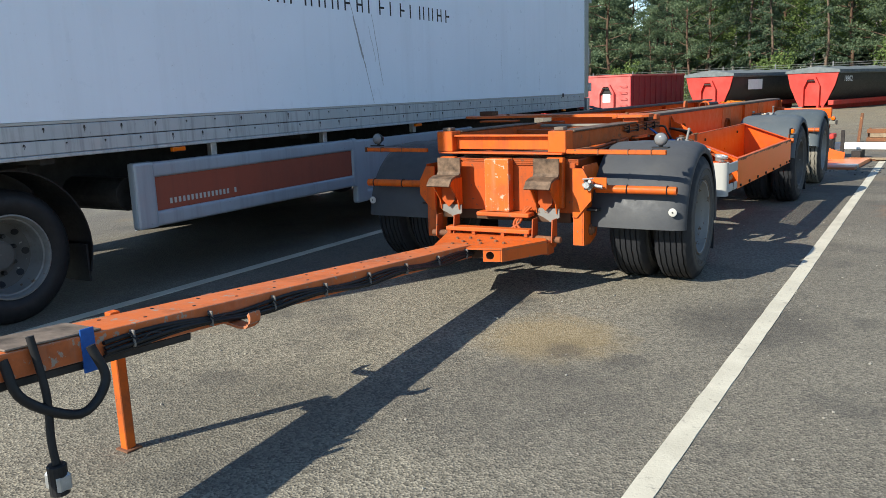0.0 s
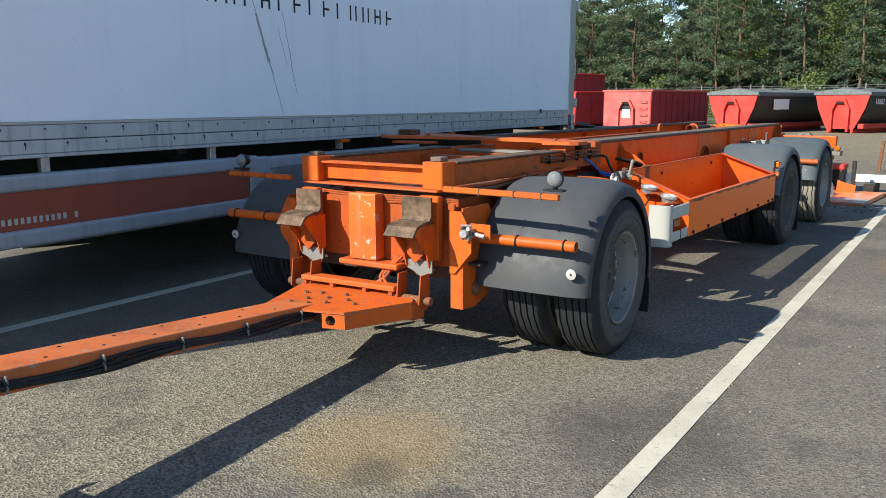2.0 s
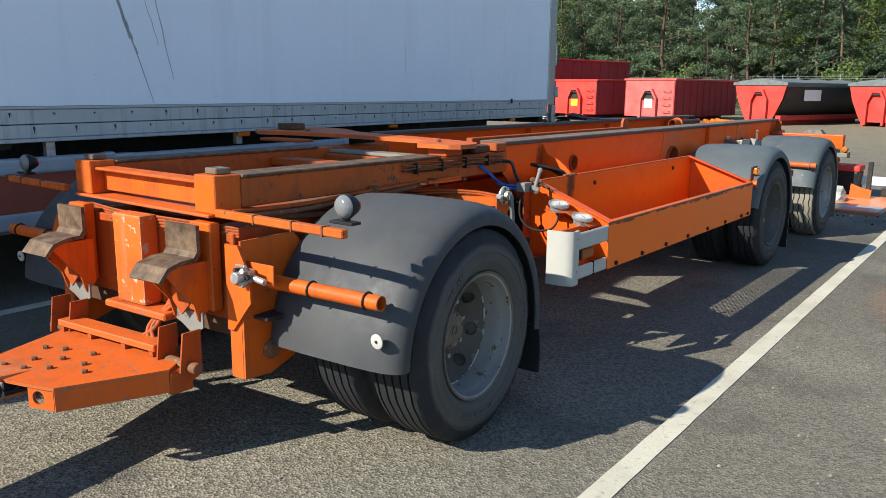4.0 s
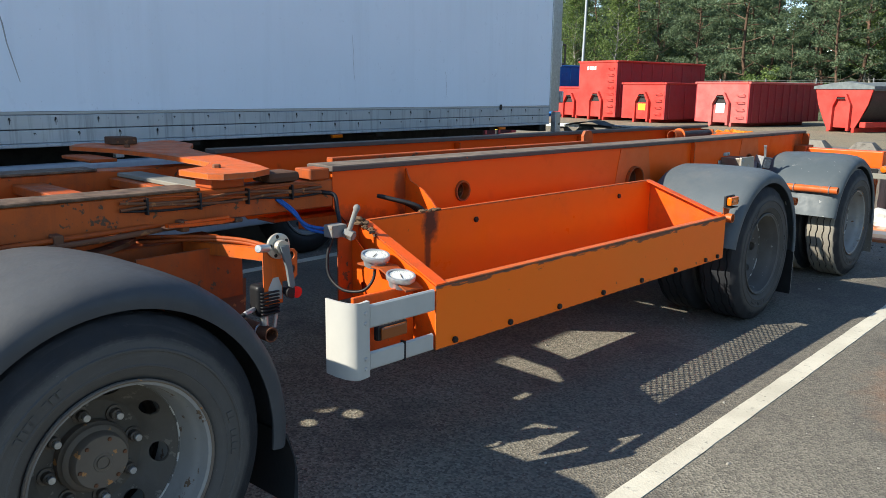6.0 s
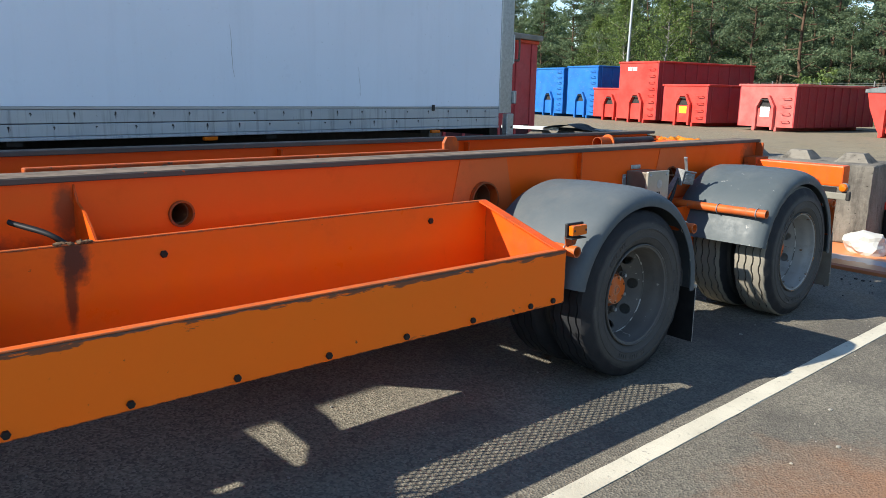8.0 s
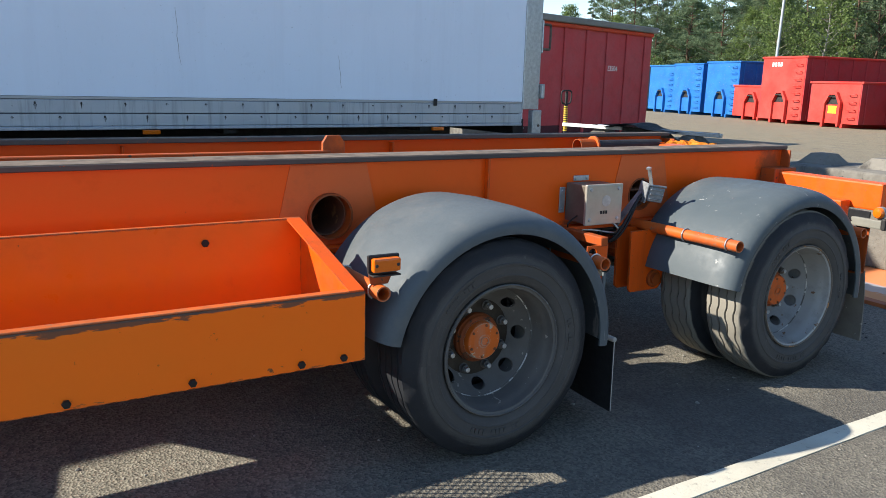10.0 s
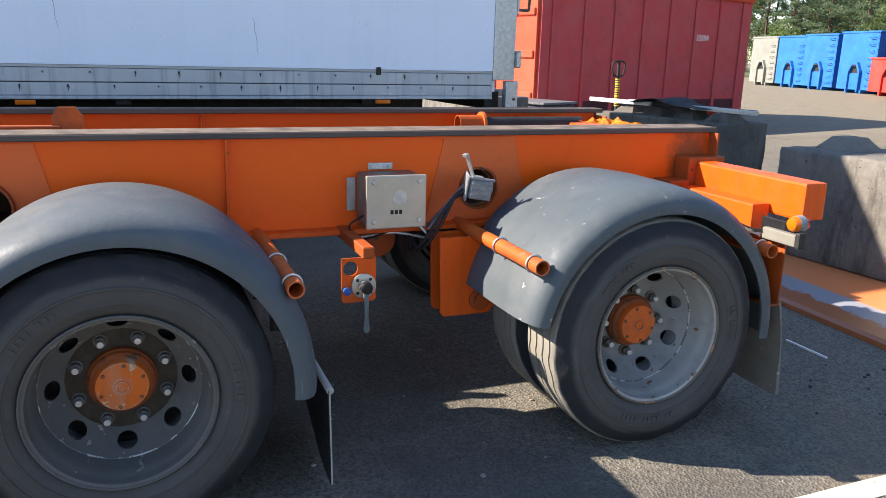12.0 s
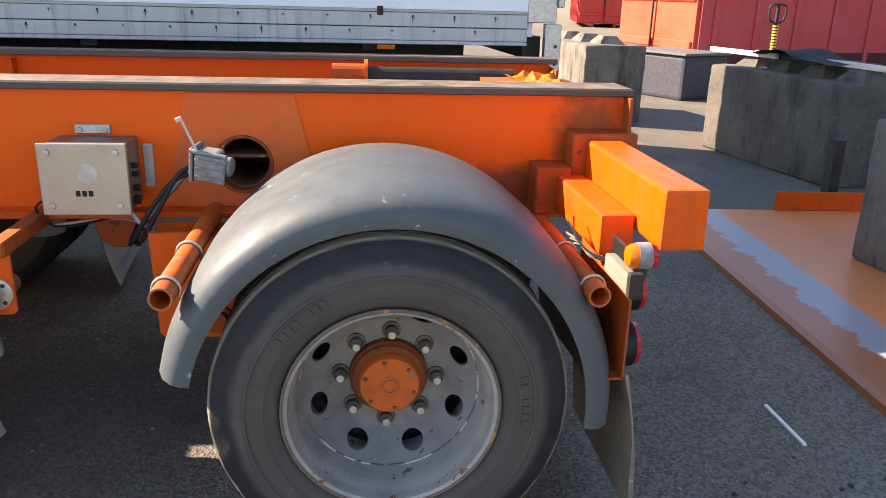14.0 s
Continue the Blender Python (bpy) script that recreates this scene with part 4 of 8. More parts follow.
# chassis beams
def main_beam(side):
    s = side
    up, inner = (0.0, 0.345) if s > 0 else (0.015, 0.425)
    web = [(7.10, 0.735), (12.34, 0.735), (12.34, 1.086 + up), (6.90, 1.086 + up), (6.90, 0.93)]
    holes = [(7.72, 0.935, 0.052), (9.375, 0.862, 0.098), (11.175, 0.868, 0.088)]
    at = 0.488 if s > 0 else -0.500
    part("beam_web", a_plate(web, "x", at, 0.012, holes), BEAM_PAINT, trailer, "orange beam side with round tube holes")
    u0, u1 = sorted((s * inner, s * 0.525))
    flange = part("top_flange", a_box(u0, u1, 6.88, 12.36, 1.086 + up, 1.108 + up, 0.003), FLANGE_EDGE, trailer)
    part("rubbed_top", a_box(u0 + 0.004, u1 - 0.004, 6.885, 12.355, 1.107 + up, 1.110 + up, 0.001), WORN_STEEL, flange, "bare worn steel top of the beam")
    u0, u1 = sorted((s * 0.40, s * 0.56))
    part("bottom_flange", a_box(u0, u1, 7.20, 12.34, 0.715, 0.735, 0.002), ORANGE, trailer)
    for y in (10.165, 8.72, 11.62):
        u0, u1 = sorted((s * 0.500, s * (0.53 if y == 10.165 else 0.515)))
        if y == 10.165:
            part("stiffener", a_box(u0, u1, y - 0.005, y + 0.005, 0.736, 1.085), ORANGE, trailer)
        u0, u1 = sorted((s * 0.488, s * 0.44))
        part("stiffener", a_box(u0, u1, y - 0.005, y + 0.005, 0.736, 1.085), ORANGE, trailer)
    for y, r, z in ((7.72, 0.052, 0.935), (9.375, 0.098, 0.862), (11.175, 0.088, 0.868)):
        a, b = s * 0.46, s * (0.512 if y < 8 else 0.528 if y < 10 else 0.506)
        bm = lathe(bmesh.new(), [(0, r), (abs(b - a), r), (abs(b - a), r - 0.008), (0, r - 0.008)], (a, y, z), (a + s, y, z), 40, True)
        part("tube_collar", bm, ORANGE_OLD, trailer, smooth=40)
    # pale doubling plates round the two large tubes
    for c, z, r, w in ((9.375, 0.862, 0.098, 0.17), (11.175, 0.868, 0.088, 0.155)):
        shape = [(c - w - 0.08, 0.74), (c + w + 0.08, 0.74), (c + w, 1.08), (c - w, 1.08)]
        part("doubling_plate", a_plate(shape, "x", 0.5005 if s > 0 else -0.5045, 0.004, [(c, z, r + 0.002)]), ORANGE_PALE, trailer, "paler orange repainted plate")
    # curved gusset near the front of the beam
    shape = [(s * u, z) for u, z in ((0.502, 1.075), (0.512, 1.06), (0.535, 1.018), (0.62, 0.983), (0.672, 0.943), (0.713, 0.903), (0.742, 0.86), (0.742, 0.755), (0.502, 0.755))]
    part("gusset", a_plate(shape, "y", 7.325, 0.008), ORANGE, trailer)
    u0, u1 = sorted((s * 0.36, s * 0.56))
    part("end_plate", a_box(u0, u1, 12.338, 12.350, 0.93, 1.085, 0.002), ORANGE_OLD, trailer)


main_beam(1)
main_beam(-1)
for y, r, z in ((7.72, 0.045, 0.935), (9.375, 0.089, 0.862), (11.175, 0.079, 0.868)):
    bm = lathe(bmesh.new(), [(0, r), (0.94, r), (0.94, r - 0.006), (0, r - 0.006)], (-0.47, y, z), (1, y, z), 32, True)
    part("cross_tube", bm, RUST, trailer, "rusty hollow cross tube", smooth=40)
    # dark disc added inside so that no light shows through the tube
    part("tube_plug", lathe(bmesh.new(), [(0, 0), (0, r - 0.007), (0.01, r - 0.007), (0.01, 0)], (0.12, y, z), (1, y, z), 24), DARK_RUST, trailer)
# unseen plates added between the beams; their gaps shape sun patches on the ground
part("deck_plate", a_plate([(-0.486, 7.04), (0.0, 7.45), (0.224, 7.64), (0.486, 7.86), (0.486, 8.24), (-0.486, 8.24)], "z", 0.882, 0.006), RUST, trailer)
for u, y0, y1 in ((0.486, 8.36, 9.27), (0.486, 9.48, 9.74), (0.03, 9.741, 10.179), (0.486, 10.18, 10.44)):
    part("deck_plate", a_box(-0.486, u, y0, y1, 0.885, 0.895, 0.002), RUST, trailer)
for y in (8.3, 10.5, 12.25):
    part("cross_member", a_box(-0.486, 0.486, y - 0.05, y + 0.05, 0.76, 0.88, 0.006), ORANGE_OLD, trailer)
# inner slide bar with its lug, on the far beam
part("slide_bar", a_box(-0.06, -0.01, 7.3, 9.60, 1.052, 1.088, 0.004), ORANGE_OLD, trailer)
for y in (7.6, 8.6, 9.52):
    part("bar_stand", a_box(-0.05, -0.02, y - 0.02, y + 0.02, 0.896, 1.0515), ORANGE_OLD, trailer)
part("lock_lug", a_plate([(9.565, 0.896), (9.565, 1.125), (9.588, 1.160), (9.655, 1.160), (9.678, 1.125), (9.678, 0.896)], "x", -0.045, 0.022), ORANGE_WORN, trailer, "worn orange locking lug")
part("locking_pin", pipe(bmesh.new(), (-0.32, 11.55, 1.055), (-0.32, 11.42, 1.055), 0.045), ORANGE_OLD, trailer)
part("cylinder", rod(bmesh.new(), (-0.32, 11.56, 1.05), (-0.32, 12.15, 1.05), 0.040, 20), DARK_STEEL, trailer, "black hydraulic cylinder")

# further unseen plates added at the rear to keep sunlight off the ground
for y0, y1 in ((10.93, 11.51), (11.51, 12.19)):
    part("deck_plate", a_box(-0.486, 0.486, y0, y1, 0.885, 0.895, 0.002), RUST, trailer, "rusty plate added between the beams to block sunlight")
part("pin_flange", lathe(bmesh.new(), [(0, 0), (0, 0.062), (0.014, 0.062), (0.014, 0)], (-0.32, 11.548, 1.055), (-0.32, 13, 1.055), 24), ORANGE_WORN, trailer, smooth=35)
part("hinge_block", a_plate([(-0.20, 1.00), (-0.16, 1.072), (0.10, 1.076), (0.15, 1.04), (0.16, 0.95), (-0.20, 0.95)], "y", 11.99, 0.11), ORANGE, trailer, "bright orange hinge block")
part("block_foot", a_box(-0.22, 0.30, 12.0, 12.09, 0.896, 0.949, 0.01), ORANGE_OLD, trailer)
bm = bmesh.new()
rows = []
for i in range(25):
    row = []
    for j in range(9):
        q = Vector((i * 0.34, j * 0.55, 3.1))
        fold = noise.noise(q * 1.6) * 0.030 + abs(noise.noise(q * 0.8 + Vector((5, 0, 0)))) * 0.075
        row.append(bm.verts.new((-0.27 + 0.0255 * i + 0.012 * noise.noise(q + Vector((0, 9, 0))), 12.10 + 0.024 * j + 0.02 * noise.noise(q * 0.9), 1.052 + fold * (0.35 + 0.65 * math.sin(math.pi * (j + 0.5) / 9)))))
    rows.append(row)
for a, b in zip(rows, rows[1:]):
    for j in range(8):
        bm.faces.new((a[j], a[j + 1], b[j + 1], b[j]))
bmesh.ops.solidify(bm, geom=bm.faces[:], thickness=0.004)
part("strap", bm, STRAP_ORANGE, trailer, "crumpled bright orange strap")
part("strap_shelf", a_box(-0.30, 0.34, 12.095, 12.30, 0.99, 1.05, 0.01), ORANGE_OLD, trailer)
part("greased_recess", a_box(0.24, 0.344, 11.70, 12.335, 1.02, 1.092, 0.01), GREASE, trailer, "dark greasy slide recess")

# rear end
part("rear_beam", a_box(-1.225, 1.225, 12.205, 12.312, 0.82, 0.966, 0.010, 2), ORANGE, trailer, "bright orange rear cross beam")
part("lower_rear_beam", a_box(-1.06, 1.06, 12.115, 12.203, 0.755, 0.862, 0.008, 2), ORANGE, trailer)
for side in (1, -1):
    u0, u1 = sorted((side * 0.502, side * 0.60))
    part("step_bracket", a_box(u0, u1, 12.16, 12.36, 0.74, 0.985, 0.004), ORANGE_OLD, trailer)
    part("step_bracket", a_box(u0, u1 + (0.02 if side > 0 else 0), 12.05, 12.158, 0.74, 0.885, 0.004), ORANGE_OLD, trailer)
    bm = a_plate([(side * 0.80, 0.735), (side * 1.215, 0.735), (side * 1.215, 0.49), (side * 0.80, 0.49)], "y", 12.150, 0.006)
    part("lamp_plate", bm, ORANGE_OLD, trailer)
    mud_flap(12.158, 0.10, 0.50, side, 0.66, 1.215, 0.05, FLAP_DARK, 0.01)
    part("plate_lip", a_box(*sorted((side * 0.80, side * 1.215)), 12.10, 12.157, 0.488, 0.494), ORANGE_OLD, trailer)
    for z, r in ((0.655, 0.058), (0.50, 0.062)):
        bm = lathe(bmesh.new(), [(0, 0), (0, r), (0.075, r), (0.078, r - 0.004), (0.078, 0)], (side * 1.03, 12.156, z), (side * 1.03, 13, z), 28)
        lamp = part("tail_lamp", bm, BLACK, trailer, smooth=35)
        bm = lathe(bmesh.new(), [(0.078, r - 0.003), (0.090, r - 0.006), (0.098, 0.02), (0.099, 0)], (side * 1.03, 12.156, z), (side * 1.03, 13, z), 28)
        part("lens", bm, RED_LENS, lamp, smooth=35)
    # side marker on its rubber arm
    bm = bmesh.new()
    hose(bm, [(side * 1.285, 12.13, 0.76), (side * 1.275, 12.142, 0.78), (side * 1.266, 12.150, 0.80)], 0.016, 10)
    arm = part("marker_arm", bm, CABLE, trailer, "bent rubber lamp arm", smooth=50)
    part("arm_plate", a_box(*sorted((side * 1.09, side * 1.215)), 12.138, 12.148, 0.73, 0.822, 0.004), BLACK, arm, "black square mounting plate")
    part("arm_block", a_box(*sorted((side * 1.13, side * 1.295)), 12.108, 12.136, 0.742, 0.788, 0.006, 2, m=None), CREAM, arm, "cream coloured rubber arm")
    part("arm_end", a_box(*sorted((side * 1.2955, side * 1.318)), 12.105, 12.14, 0.738, 0.80, 0.008, 2), DARK_STEEL, arm)
    for k in range(7):
        wire = bmesh.new()
        hose(wire, [(side * 1.14, 12.13 - 0.003 * k, 0.765 + 0.004 * (k % 3)), (side * 1.08, 12.088 - 0.002 * k, 0.762 + 0.003 * k), (side * 1.01, 12.088 - 0.004 * k, 0.768 + 0.005 * k), (side * (0.96 - 0.012 * (k % 4)), 12.08 - 0.008 * (k % 3), 0.758 + 0.011 * k)], 0.0028, 5, 4)
        part("wire_end", wire, CREAM if k < 5 else CABLE, arm)
    wire = bmesh.new()
    hose(wire, [(side * 1.10, 12.095, 0.74), (side * 1.085, 12.09, 0.69), (side * 1.10, 12.12, 0.62), (side * 1.13, 12.145, 0.60)], 0.003, 5, 4)
    part("wire_end", wire, CABLE, arm)
    bm = lathe(bmesh.new(), [(0, 0), (0, 0.031), (0.02, 0.032), (0.03, 0.032), (0.03, 0)], (side * 1.262, 12.135, 0.823), (side * 1.262, 13, 0.823), 24)
    part("lamp_body", bm, CAST_GREY, arm, smooth=35)
    bm = lathe(bmesh.new(), [(0, 0.030), (0.012, 0.028), (0.020, 0.023), (0.024, 0.01), (0.024, 0)], (side * 1.262, 12.135, 0.823), (side * 1.262, 11, 0.823), 24)
    part("lens", bm, AMBER, arm, "amber round lens", smooth=35)
    bm = lathe(bmesh.new(), [(0.03, 0.030), (0.045, 0.026), (0.05, 0)], (side * 1.262, 12.135, 0.823), (side * 1.262, 13, 0.823), 24)
    part("lens", bm, RED_LENS, arm, "red round lens", smooth=35)
    # spring hangers
    for y in (9.02, 10.68, 11.06, 12.0):
        shape = [(y - 0.115, 0.716), (y + 0.115, 0.716), (y + 0.11, 0.46), (y + 0.05, 0.385), (y - 0.05, 0.385), (y - 0.115, 0.46)]
        if y == 11.06:
            shape = [(y - 0.13, 0.716), (y + 0.125, 0.716), (y + 0.12, 0.43), (y + 0.085, 0.395), (y - 0.105, 0.395), (y - 0.12, 0.41)]
            for u in (0.60, 0.70):
                part("spring_hanger", a_plate(shape, "x", side * u - 0.006, 0.012), ORANGE, trailer)
            bm = lathe(bmesh.new(), [(0, 0), (0, 0.045), (0.012, 0.045), (0.014, 0.03), (0.03, 0.03), (0.032, 0)], (side * 0.706, y + 0.045, 0.455), (side * 5, y + 0.045, 0.455), 20)
            part("pivot_pin", bm, ORANGE_OLD, trailer, smooth=35)
    for y in (9.778, 11.588):
        bm = bmesh.new()
        for k in range(5):
            box(bm, *sorted((side * 0.47, side * 0.55)), y - 0.55 + 0.07 * k, y + 0.55 - 0.07 * k, 0.50 - 0.016 * k, 0.514 - 0.016 * k, 0.002)
        part("leaf_spring", bm, DARK_STEEL, trailer)

# side tray
U_IN, U_OUT = 0.75, 1.225
bm = bmesh.new()
box(bm, U_OUT - 0.005, U_OUT, 6.80, 9.20, 0.487, 0.73)
outer_wall = part("tray_wall", bm, TRAY_PAINT, trailer, "scratched orange outer wall of the side tray")
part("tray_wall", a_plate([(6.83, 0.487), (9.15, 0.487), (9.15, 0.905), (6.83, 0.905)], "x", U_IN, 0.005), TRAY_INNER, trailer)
bm = bmesh.new()
CELL_Y, CELL_U, T = 0.0564, 0.0315, 0.0075
for i in range(40):
    for j in range(15):
        y, u = 6.84 + CELL_Y * i, U_IN + 0.006 + CELL_U * j
        for dy0, du0, dy1, du1 in ((0, 0.5, 0.5, 0), (0.5, 0, 1, 0.5), (1, 0.5, 0.5, 1), (0.5, 1, 0, 0.5)):
            a, c = Vector((u + CELL_U * du0, y + CELL_Y * dy0, 0.489)), Vector((u + CELL_U * du1, y + CELL_Y * dy1, 0.489))
            n = (c - a).cross(Vector((0, 0, 1))).normalized() * (T / 2)
            bm.faces.new([bm.verts.new(q) for q in (a - n, c - n, c + n, a + n)])
tagged(part("tray_floor", bm, ORANGE_OLD, trailer, "expanded metal mesh floor of the tray"), kind="stuff")
left_floor = new("tray_floor", bpy.data.meshes["tray_floor"])
left_floor.parent = trailer
left_floor.location = (-(U_IN + U_OUT) - 0.003, 4.325, 0)
left_floor.scale.y = 0.53
tagged(left_floor, kind="stuff")
part("tray_wall", a_box(-U_OUT, -U_OUT + 0.005, 7.95, 9.20, 0.487, 0.73), ORANGE, trailer)
part("tray_wall", a_box(-U_IN - 0.005, -U_IN, 7.95, 9.10, 0.487, 0.905), ORANGE, trailer)
for y in (7.95, 9.12):
    part("tray_end", a_box(-U_OUT + 0.006, -U_IN - 0.006, y, y + 0.005, 0.493, 0.74), ORANGE, trailer)
part("tray_edge", a_box(U_IN + 0.006, U_IN + 0.03, 6.82, 9.10, 0.4845, 0.4885), ORANGE, trailer)
part("tray_edge", a_box(U_OUT - 0.03, U_OUT - 0.006, 6.82, 9.15, 0.4845, 0.4885), ORANGE, trailer)
for y_out, y_in, sgn in ((6.80, 6.83, 1), (9.196, 9.150, -1)):
    bm = bmesh.new()
    corners = []
    for dy in (0, 0.005):
        corners.append([bm.verts.new(p) for p in ((U_IN + 0.005, y_in + dy, 0.493), (U_OUT - 0.005, y_out + dy, 0.493), (U_OUT - 0.005, y_out + dy, 0.728), (U_IN + 0.005, y_in + dy, 0.903))])
    bm.faces.new(corners[0]), bm.faces.new(corners[1])
    for i in range(4):
        bm.faces.new((corners[0][i], corners[0][(i + 1) % 4], corners[1][(i + 1) % 4], corners[1][i]))
    part("tray_end", bm, ORANGE, trailer)
    bm = bmesh.new()
    wide = 0.055
    lo, hi = (y_out, y_in), (y_out + sgn * wide, y_in + sgn * wide)
    vs = [bm.verts.new(p) for p in ((U_IN, lo[1], 0.906), (U_OUT, lo[0], 0.731), (U_OUT, hi[0], 0.731), (U_IN, hi[1], 0.906), (U_IN, lo[1], 0.912), (U_OUT, lo[0], 0.737), (U_OUT, hi[0], 0.737), (U_IN, hi[1], 0.912))]
    for f in ((0, 1, 2, 3), (4, 5, 6, 7), (0, 1, 5, 4), (1, 2, 6, 5), (2, 3, 7, 6), (3, 0, 4, 7)):
        bm.faces.new([vs[i] for i in f])
    part("tray_lip", bm, ORANGE, trailer)
part("tray_lip", a_box(U_OUT - 0.035, U_OUT + 0.001, 6.80 + 0.056, 9.20 - 0.056, 0.7305, 0.737, 0.002), ORANGE_WORN, trailer)
part("tray_lip", a_box(U_IN - 0.012, U_IN + 0.006, 6.83, 9.15, 0.9055, 0.911, 0.002), ORANGE_WORN, trailer)
for y in (6.90, 7.23, 7.57, 7.92, 8.27, 8.62, 8.97, 9.12):
    part("bolt", bolt(bmesh.new(), (U_OUT, y, 0.508), (1, 0, 0), 0.013, 0.012), BLACK, trailer)
for y in (6.84, 9.14):
    u = U_IN
    part("bolt", bolt(bmesh.new(), (u + 0.005, y - 0.35 if y > 8 else y + 0.7, 0.84), (1, 0, 0), 0.014, 0.01), BLACK, trailer)

# air springs and an orange cross tube under the rear half
for side in (1, -1):
    bm = lathe(bmesh.new(), [(0, 0), (0, 0.075), (0.03, 0.082), (0.19, 0.094), (0.205, 0.088), (0.205, 0)], (side * 0.47, 10.20, 0.365), (side * 0.47, 10.20, 1.365), 28)
    spring = part("air_spring", bm, PRIMER, trailer, "dirty grey air spring piston", smooth=40)
    bm = lathe(bmesh.new(), [(0, 0), (0, 0.085), (0.02, 0.112), (0.05, 0.118), (0.07, 0.108), (0.09, 0.118), (0.12, 0.112), (0.14, 0.09), (0.144, 0)], (side * 0.47, 10.20, 0.571), (side * 0.47, 10.20, 1.571), 28)
    part("bellows", bm, RUBBER, spring, "black rubber bellows", smooth=50)
part("cross_pipe", rod(bmesh.new(), (-0.42, 10.77, 0.655), (0.42, 10.77, 0.655), 0.075, 28), ORANGE_OLD, trailer, "dull orange cross pipe", smooth=40)

# crusts of dried mud on the tray's front corner
bm = bmesh.new()
rng = random.Random(8)
for k in range(34):
    f = rng.random() ** 1.6
    u = U_IN - 0.01 + 0.14 * f
    p = Vector((u, 6.815 + rng.uniform(-0.012, 0.05 - 0.04 * f), 0.915 - (u - U_IN) * 0.368))
    got = bmesh.ops.create_icosphere(bm, subdivisions=1, radius=rng.uniform(0.004, 0.016) * (1.3 - f))
    for v in got["verts"]:
        v.co = Vector((v.co.x * 1.3, v.co.y * 1.2, v.co.z * 0.7)) * rng.uniform(0.75, 1.2) + p
for k in range(14):
    p = Vector((U_IN + rng.uniform(-0.02, 0.02), 7.24 + rng.uniform(-0.06, 0.06), 0.912))
    got = bmesh.ops.create_icosphere(bm, subdivisions=1, radius=rng.uniform(0.006, 0.014))
    for v in got["verts"]:
        v.co = Vector((v.co.x, v.co.y * 1.3, v.co.z * 0.7)) * rng.uniform(0.75, 1.2) + p
tagged(part("mud_crust", bm, plain("dried_mud", (0.11, 0.066, 0.036), 0.95, 0, 0.4, 40), trailer, "dried brown mud"), kind="stuff")

# white end guard of the tray
bm = bmesh.new()
ring = []
for z in (0.472, 0.738):
    loop = [(1.215, 6.475), (1.232, 6.475), (1.236, 6.43), (1.227, 6.412), (1.20, 6.398), (1.15, 6.392), (1.10, 6.392), (1.10, 6.399), (1.15, 6.400), (1.196, 6.406), (1.219, 6.417), (1.227, 6.43)]
    ring.append([bm.verts.new((u, y, z)) for u, y in loop])
for i in range(len(ring[0])):
    j = (i + 1) % len(ring[0])
    bm.faces.new((ring[0][i], ring[0][j], ring[1][j], ring[1][i]))
bm.faces.new(ring[0]), bm.faces.new(ring[1])
guard = part("end_guard", bm, WHITE_PLASTIC, trailer, "white rounded plastic end guard", smooth=40)
part("guard_arm", a_box(1.212, 1.228, 6.476, 6.795, 0.640, 0.722, 0.006), WHITE_PLASTIC, guard)
part("guard_arm", a_box(1.212, 1.228, 6.476, 6.790, 0.492, 0.556, 0.006), WHITE_PLASTIC, guard)
part("strap", a_box(1.208, 1.231, 6.638, 6.644, 0.489, 0.560), CABLE, guard)
for z in (0.70, 0.665, 0.54, 0.505):
    part("rivet", lathe(bmesh.new(), [(0, 0), (0, 0.007), (0.003, 0.005), (0.003, 0)], (1.236, 6.455, z), (2, 6.455, z), 10), GALVANISED, guard)
part("guard_bracket", a_box(1.10, 1.118, 6.50, 6.79, 0.50, 0.72, 0.003), ORANGE, trailer)
lamp = part("side_marker", a_box(1.18, 1.205, 6.535, 6.675, 0.575, 0.630, 0.008, 2), CABLE, trailer)
part("lens", a_box(1.205, 1.216, 6.545, 6.665, 0.580, 0.625, 0.006, 2), AMBER_DULL, lamp, "dusty amber rectangular lens")
lamp = part("side_marker", a_box(1.192, 1.236, 9.225, 9.33, 0.776, 0.781, 0.001), DARK_STEEL, trailer)
part("lens", a_box(1.212, 1.240, 9.225, 9.328, 0.792, 0.840, 0.008, 2), AMBER, lamp, "dirty amber rectangular lens")
part("lamp_base", a_box(1.196, 1.2115, 9.217, 9.336, 0.784, 0.848, 0.006, 2), CABLE, lamp)
for y in (9.236, 9.317):
    part("screw", rod(bmesh.new(), (1.238, y, 0.816), (1.2415, y, 0.816), 0.006), DARK_STEEL, lamp)
part("lamp_bracket", a_plate([(9.235, 0.74), (9.30, 0.74), (9.32, 0.783), (9.225, 0.783)], "x", 1.19, 0.006), ORANGE_OLD, lamp)


